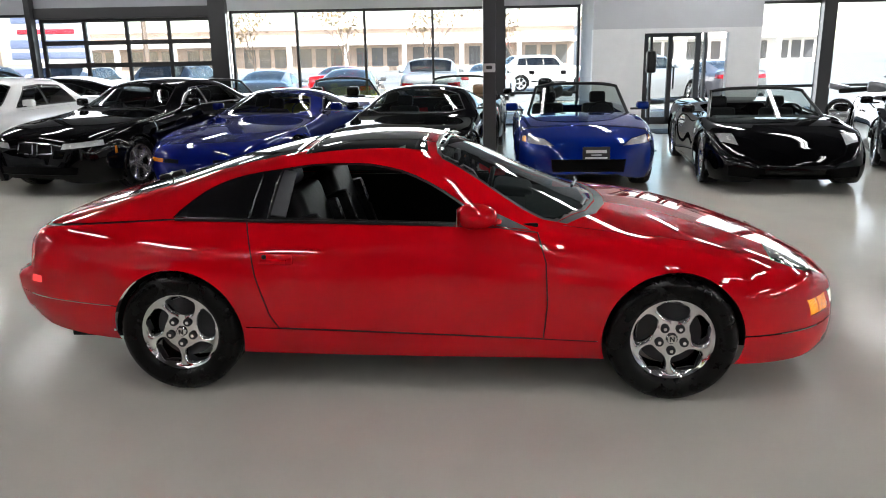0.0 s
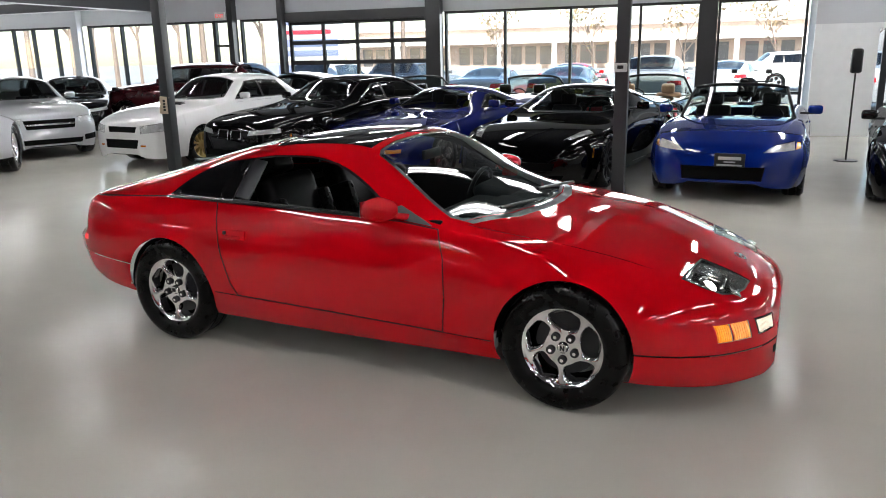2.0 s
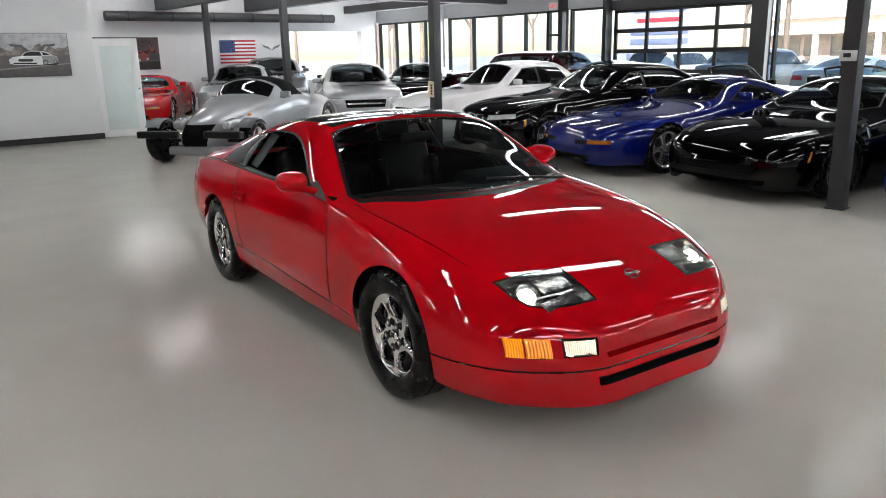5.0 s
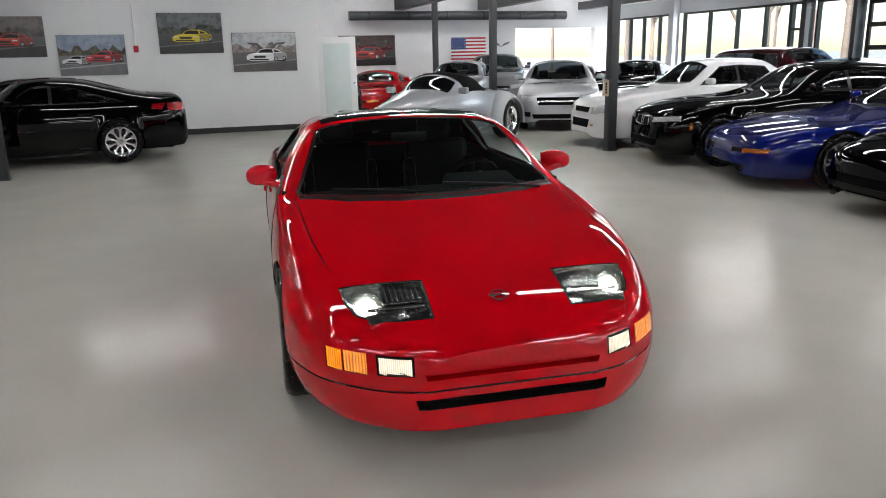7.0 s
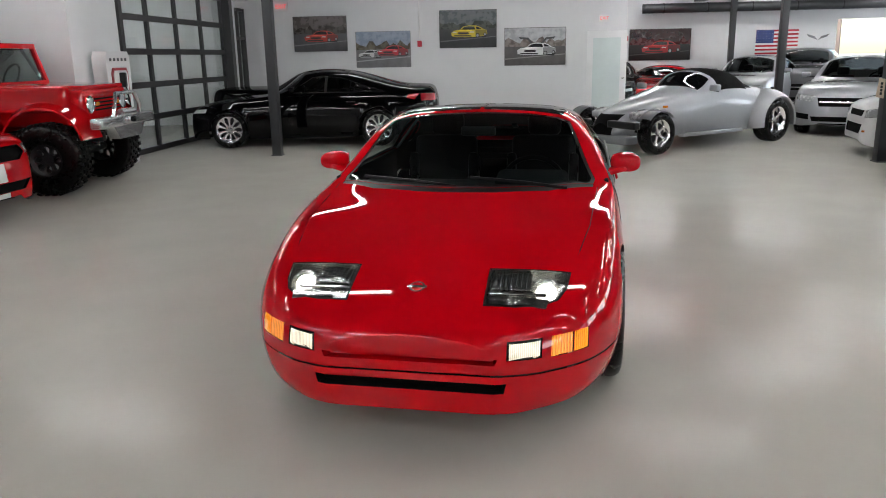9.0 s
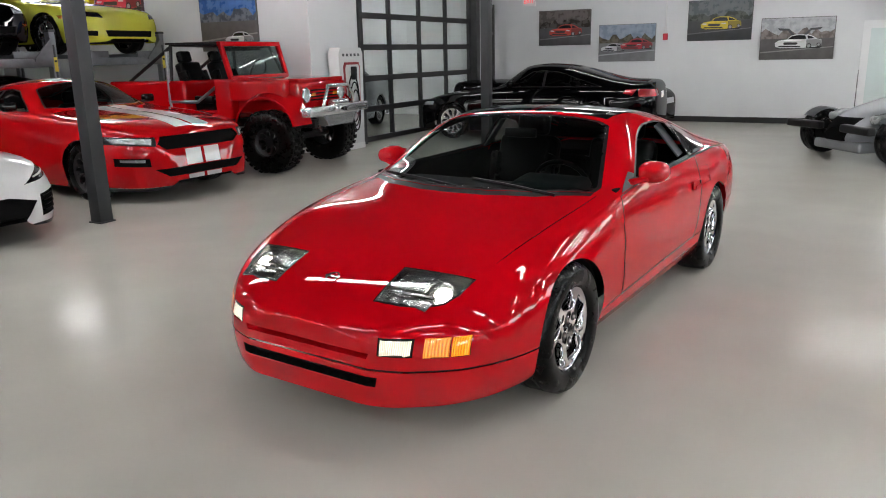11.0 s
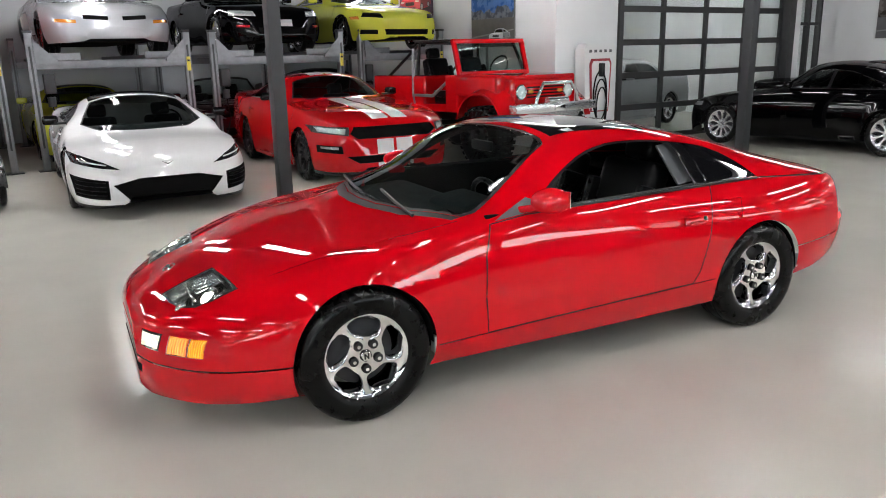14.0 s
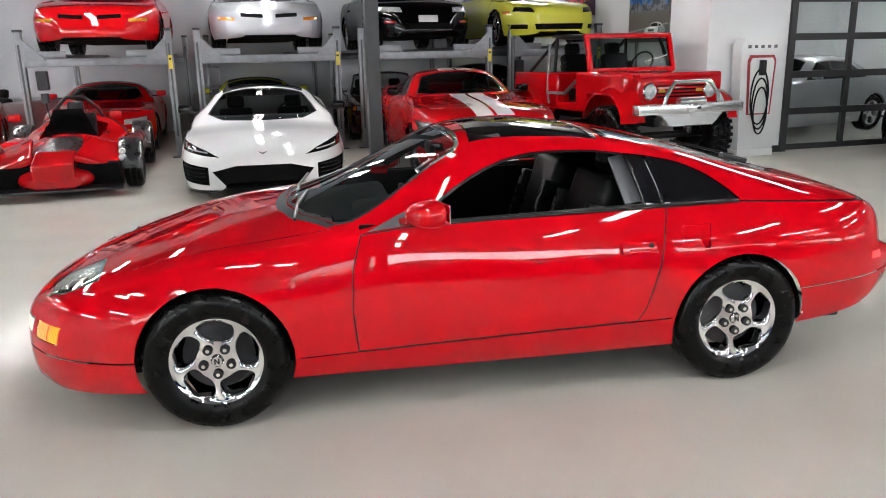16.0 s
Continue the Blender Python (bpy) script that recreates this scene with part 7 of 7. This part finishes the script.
# ---- motorcycles and small things ----
def motorcycle(m, paint_m, label):
    b = empty("motorcycle", m, label, "motorcycle", "motorcycles")
    for xx in (0.72, -0.72):
        w = part("wheel", lathe([(0.22, 0.03), (0.27, 0.06), (0.31, 0.05), (0.325, 0.0), (0.31, -0.05), (0.27, -0.06), (0.22, -0.03)], 32), M_TYRE, b)
        w.location = (xx, 0, 0.325)
        part("rim", lathe([(0.0005, -0.03), (0.05, -0.03), (0.06, -0.01), (0.21, -0.012), (0.225, -0.035), (0.225, 0.035), (0.21, 0.012), (0.06, 0.01), (0.05, 0.03), (0.0005, 0.03)], 28), M_ALLOY, w)
    part("tank", box(0.55, 0.28, 0.24, (0.12, 0, 0.86), 0.09, (0, 8, 0), seg=4), paint_m, b)
    part("saddle", box(0.62, 0.26, 0.10, (-0.42, 0, 0.82), 0.04, (0, -6, 0), seg=3), M_LEATHER, b)
    part("engine", box(0.48, 0.34, 0.36, (0.05, 0, 0.50), 0.06, seg=3), M_ALLOY, b)
    part("fairing", box(0.30, 0.30, 0.36, (0.52, 0, 0.98), 0.11, (0, -20, 0), seg=4), paint_m, b)
    part("tail", box(0.40, 0.18, 0.12, (-0.78, 0, 0.86), 0.04, (0, 10, 0), seg=3), paint_m, b)
    for s in (-1, 1):
        part("fork", rod((0.72, s * 0.09, 0.325), (0.48, s * 0.09, 1.0), 0.022), M_CHROME, b)
        part("swing_arm", rod((-0.72, s * 0.09, 0.325), (-0.05, s * 0.09, 0.42), 0.022), M_ALLOY, b)
        part("handlebar", tube([(0.46, 0, 1.06), (0.44, s * 0.18, 1.10), (0.34, s * 0.38, 1.10)], 0.014, 8), M_TRIM, b)
        part("mirror", box(0.03, 0.12, 0.08, (0.42, s * 0.34, 1.28), 0.015), M_TRIM, b)
        part("mirror_stem", rod((0.42, s * 0.28, 1.10), (0.42, s * 0.34, 1.26), 0.006, 6), M_TRIM, b)
    part("stand", rod((-0.1, 0.14, 0.36), (-0.18, 0.28, 0.0), 0.012, 8), M_TRIM, b)
    part("exhaust", rod((0.0, -0.16, 0.35), (-0.75, -0.20, 0.45), 0.05, 14), M_CHROME, b)


motorcycle(at(2.45, 15.9, -120), M_BLACK, "black motorcycle parked at the shop window")
motorcycle(at(8.75, 15.2, -60), M_GREY, "grey motorcycle parked at the shop window")
motorcycle(at(-19.0, 13.9, -30, 0.0), M_GREEN, "lime green sport motorcycle by the white wall")
stand = empty("speaker_stand", pose(3.60, 12.9, 0), "slim black stand with a black speaker head", "stand")
part("pole", rod((0, 0, 0.01), (0, 0, 1.35), 0.014, 10), M_TRIM, stand)
part("foot", lathe([(0.0005, 0.02), (0.16, 0.016), (0.17, 0.0)], 28, "z"), M_TRIM, stand)
part("head", box(0.16, 0.14, 0.36, (0, 0, 1.48), 0.05, seg=3), M_TRIM, stand)
dp = empty("dealer_plate", pose(1.90, 8.86, 0.50, 0, 0, -5), "black dealer plate with illegible white bars", "plate")
part("plate", box(0.32, 0.012, 0.15, (0, 0, 0), 0.004), M_INK, dp)
part("print_bar", box(0.24, 0.004, 0.035, (0, -0.008, 0.02), 0.001), M_PLATE, dp)
part("print_bar", box(0.12, 0.004, 0.012, (0, -0.008, -0.02), 0.001), M_PLATE, dp)
part("print_bar", box(0.26, 0.004, 0.018, (0, -0.008, -0.055), 0.001), M_PLATE, dp)
mat_ = empty("door_mat", pose(5.4, 16.0, 0.006), "dark ribbed entrance mat on the floor", "mat")
part("mat", box(1.8, 1.0, 0.012, (0, 0, 0.0), 0.004), M_RUBBER, mat_)
# service bay car
build_car("sedan", "silver sedan standing in the service bay", at(-9.0, -4.3, 12), MERC, M_SILVER, [("tail_lamp", "zy", [(0.42, 0.80), (0.84, 0.80), (0.82, 0.93), (0.45, 0.92)], M_REDLENS, 0.004, True), ("number_plate", "zy", [(-0.16, 0.74), (0.16, 0.74), (0.16, 0.86), (-0.16, 0.86)], M_AMBERDARK, 0.003, False)], split_at=(-0.35, -1.1))

# ---- outdoors ----
def tree(x, y, h, seed):
    rnd = random.Random(seed)
    t = empty("tree", pose(x, y, -0.04), "bare late-autumn tree with a few dry leaves", "tree", "street trees")
    bm = bmesh.new()
    leaves = bmesh.new()

    def limb(a, d, ln, r, depth):
        b = a + d * ln
        join(bm, rod(a, b, r, 6, r * 0.6))
        if depth == 0:
            for _ in range(2):
                c = b + Vector((rnd.uniform(-.4, .4), rnd.uniform(-.4, .4), rnd.uniform(-.3, .4)))
                s = rnd.uniform(0.05, 0.12)
                u, v = Vector((rnd.uniform(-1, 1), rnd.uniform(-1, 1), rnd.uniform(-1, 1))).normalized() * s, Vector((rnd.uniform(-1, 1), rnd.uniform(-1, 1), rnd.uniform(-1, 1))).normalized() * s
                leaves.faces.new([leaves.verts.new(c + u), leaves.verts.new(c + v), leaves.verts.new(c - u), leaves.verts.new(c - v)])
            return
        for _ in range(3 if depth > 1 else 4):
            e = (d + Vector((rnd.uniform(-0.8, 0.8), rnd.uniform(-0.8, 0.8), rnd.uniform(0.0, 0.5)))).normalized()
            limb(a + d * ln * rnd.uniform(0.6, 1.0), e, ln * rnd.uniform(0.5, 0.75), r * 0.55, depth - 1)
    limb(Vector((0, 0, 0)), Vector((0, 0, 1)), h * 0.42, h * 0.014, 4)
    part("trunk", bm, M_BARK, t)
    tagged(part("leaf_clumps", leaves, M_LEAF, t, smooth=False), kind="stuff")
    return t


ta = tree(-4.5, 39, 4.8, 3)
tb = tree(-30.0, 25.0, 11.0, 8)
for i, (x, y, s, base) in enumerate(((4.2, 44, 1.0, ta), (-9.5, 40, 0.9, ta), (-0.5, 46, 1.05, ta), (9, 48, 1.1, ta), (-50, 40, 1.0, tb), (-45, 48, 1.1, tb), (-38, 45, 0.9, tb), (-32, 42, 1.0, tb), (-26, 46, 0.95, tb), (-20, 44, 1.0, tb), (-48, 30, 1.0, tb), (-52, 20, 1.1, tb), (-46, 14, 1.0, tb), (-35, 36, 0.9, tb), (-23, 38, 0.8, tb), (-41, 34, 1.0, tb), (-21, 30, 1.1, tb), (-25, 24, 0.9, tb), (-17, 33, 1.0, tb), (-33, 17, 1.0, tb), (-36, 10, 1.1, tb), (-13.5, 36, 1.0, tb), (-40, 22, 1.2, tb), (-29, 33, 1.0, tb))):
    copy_thing(base, pose(x, y, -0.04, 0, 0, 57 * i) @ Matrix.Scale(s, 4))


def far_building(x, y, w, d, h, bays, label, skin):
    b = empty("office_building", pose(x, y, -0.04), label, "building", "buildings across the lot")
    part("wall", slab(-w / 2, w / 2, 0, d, 0, h), skin, b, smooth=False)
    part("roof", slab(-w / 2 - 0.4, w / 2 + 0.4, -0.5, d + 0.4, h, h + 0.5), M_BUILD, b, smooth=False)
    part("canopy", slab(-w / 2, w / 2, -2.2, 0, h * 0.62, h * 0.62 + 0.5), M_BUILD, b, smooth=False)
    for i in range(bays):
        x0 = -w / 2 + w * i / bays
        part("column", slab(x0 - 0.25, x0 + 0.25, -2.1, -1.6, 0, h * 0.62), M_BUILD, b, smooth=False)
        for k in range(3):
            xa = x0 + w / bays * (0.14 + 0.27 * k)
            wn_ = part("window", slab(xa, xa + w / bays * 0.2, -0.06, 0.02, 0.5, h * 0.55), M_BWIN, b, smooth=False)
    return b


far_building(-14, 92, 60, 14, 4.8, 9, "low white office building with dark windows", M_BRICK)
far_building(34, 100, 30, 14, 5.0, 5, "pale office building with brown wall", M_BUILD)
far_building(70, 80, 28, 12, 4.6, 5, "pale low commercial building with dark windows", M_BUILD)
for i in range(12):
    tagged(part("parking_line", slab(-24 + i * 2.8, -23.88 + i * 2.8, 21.5, 26.5, -0.04, -0.034), M_STRIPE, smooth=False), "white painted parking line on asphalt", "road marking", kind="structure")
kerb = structure("kerb", slab(-30, 30, 20.2, 20.5, -0.04, 0.1), M_BUILD, "concrete kerb along the shop front", "kerb")
BR = []
lot = ((-7.6, 23.2, 88, SUV, M_GREY), (-5.0, 23.4, 91, B4, M_SILVER), (-2.6, 23.3, 90, B4, M_GREY), (-0.2, 24.5, 90, SUV, M_SILVER), (-10.6, 23.3, 92, SUV, M_WHITE), (-3.6, 29.5, 85, B4, M_RED2), (2.0, 30.0, 80, B4, M_WHITE), (6.8, 25.5, 40, SUV, M_SILVER), (5.0, 36, 10, SUV, M_WHITE), (9.6, 27.0, 95, B4, M_GREY))
for x, y, hd, sp, pm in lot:
    build_car("suv" if sp is SUV else "sedan", "sunlit car parked on the lot outside", at(x, y, hd, -0.04), sp, pm, [("tail_lamp", "zy", [(0.46, 0.80), (0.86, 0.80), (0.84, 0.93), (0.50, 0.92)], M_REDLENS, 0.004, True)], split_at=(-0.35, -1.15), group="cars on the lot", doors=False)
sg = empty("street_sign", pose(-12.2, 24.5, -0.04, 0, 0, 6), "tall blue-grey sign board on posts outside", "sign")
SB, SG = mat("sign_blue", (0.14, 0.17, 0.28), 0.5, vary=0.1, scale=3), mat("sign_pale", (0.45, 0.47, 0.52), 0.5, vary=0.1, scale=3)
part("board", box(2.5, 0.2, 1.7, (0, 0, 2.5), 0.02), SG, sg)
part("lower_board", box(2.5, 0.2, 0.6, (0, 0, 1.2), 0.02), SB, sg)
for z, w_, h_, m_ in ((3.05, 2.0, 0.36, SB), (2.62, 1.7, 0.14, FR), (2.25, 2.2, 0.26, SB), (1.90, 2.2, 0.2, SB)):
    part("sign_bar", box(w_, 0.02, h_, (0, -0.112, z), 0.004), m_, sg)
c = bpy.data.curves.new("sign_words", "FONT")
c.body, c.size, c.align_x, c.align_y, c.extrude = "WE BUY CARS", 0.34, "CENTER", "CENTER", 0.004
c.materials.append(M_PLATE)
tw = new("sign_words", c)
tw.parent, tw.matrix_basis = sg, pose(0, -0.11, 1.2, 90, 0, 0)
for sx in (-0.9, 0.9):
    part("sign_post", box(0.15, 0.15, 1.0, (sx, 0, 0.5), 0.01), M_POST, sg)
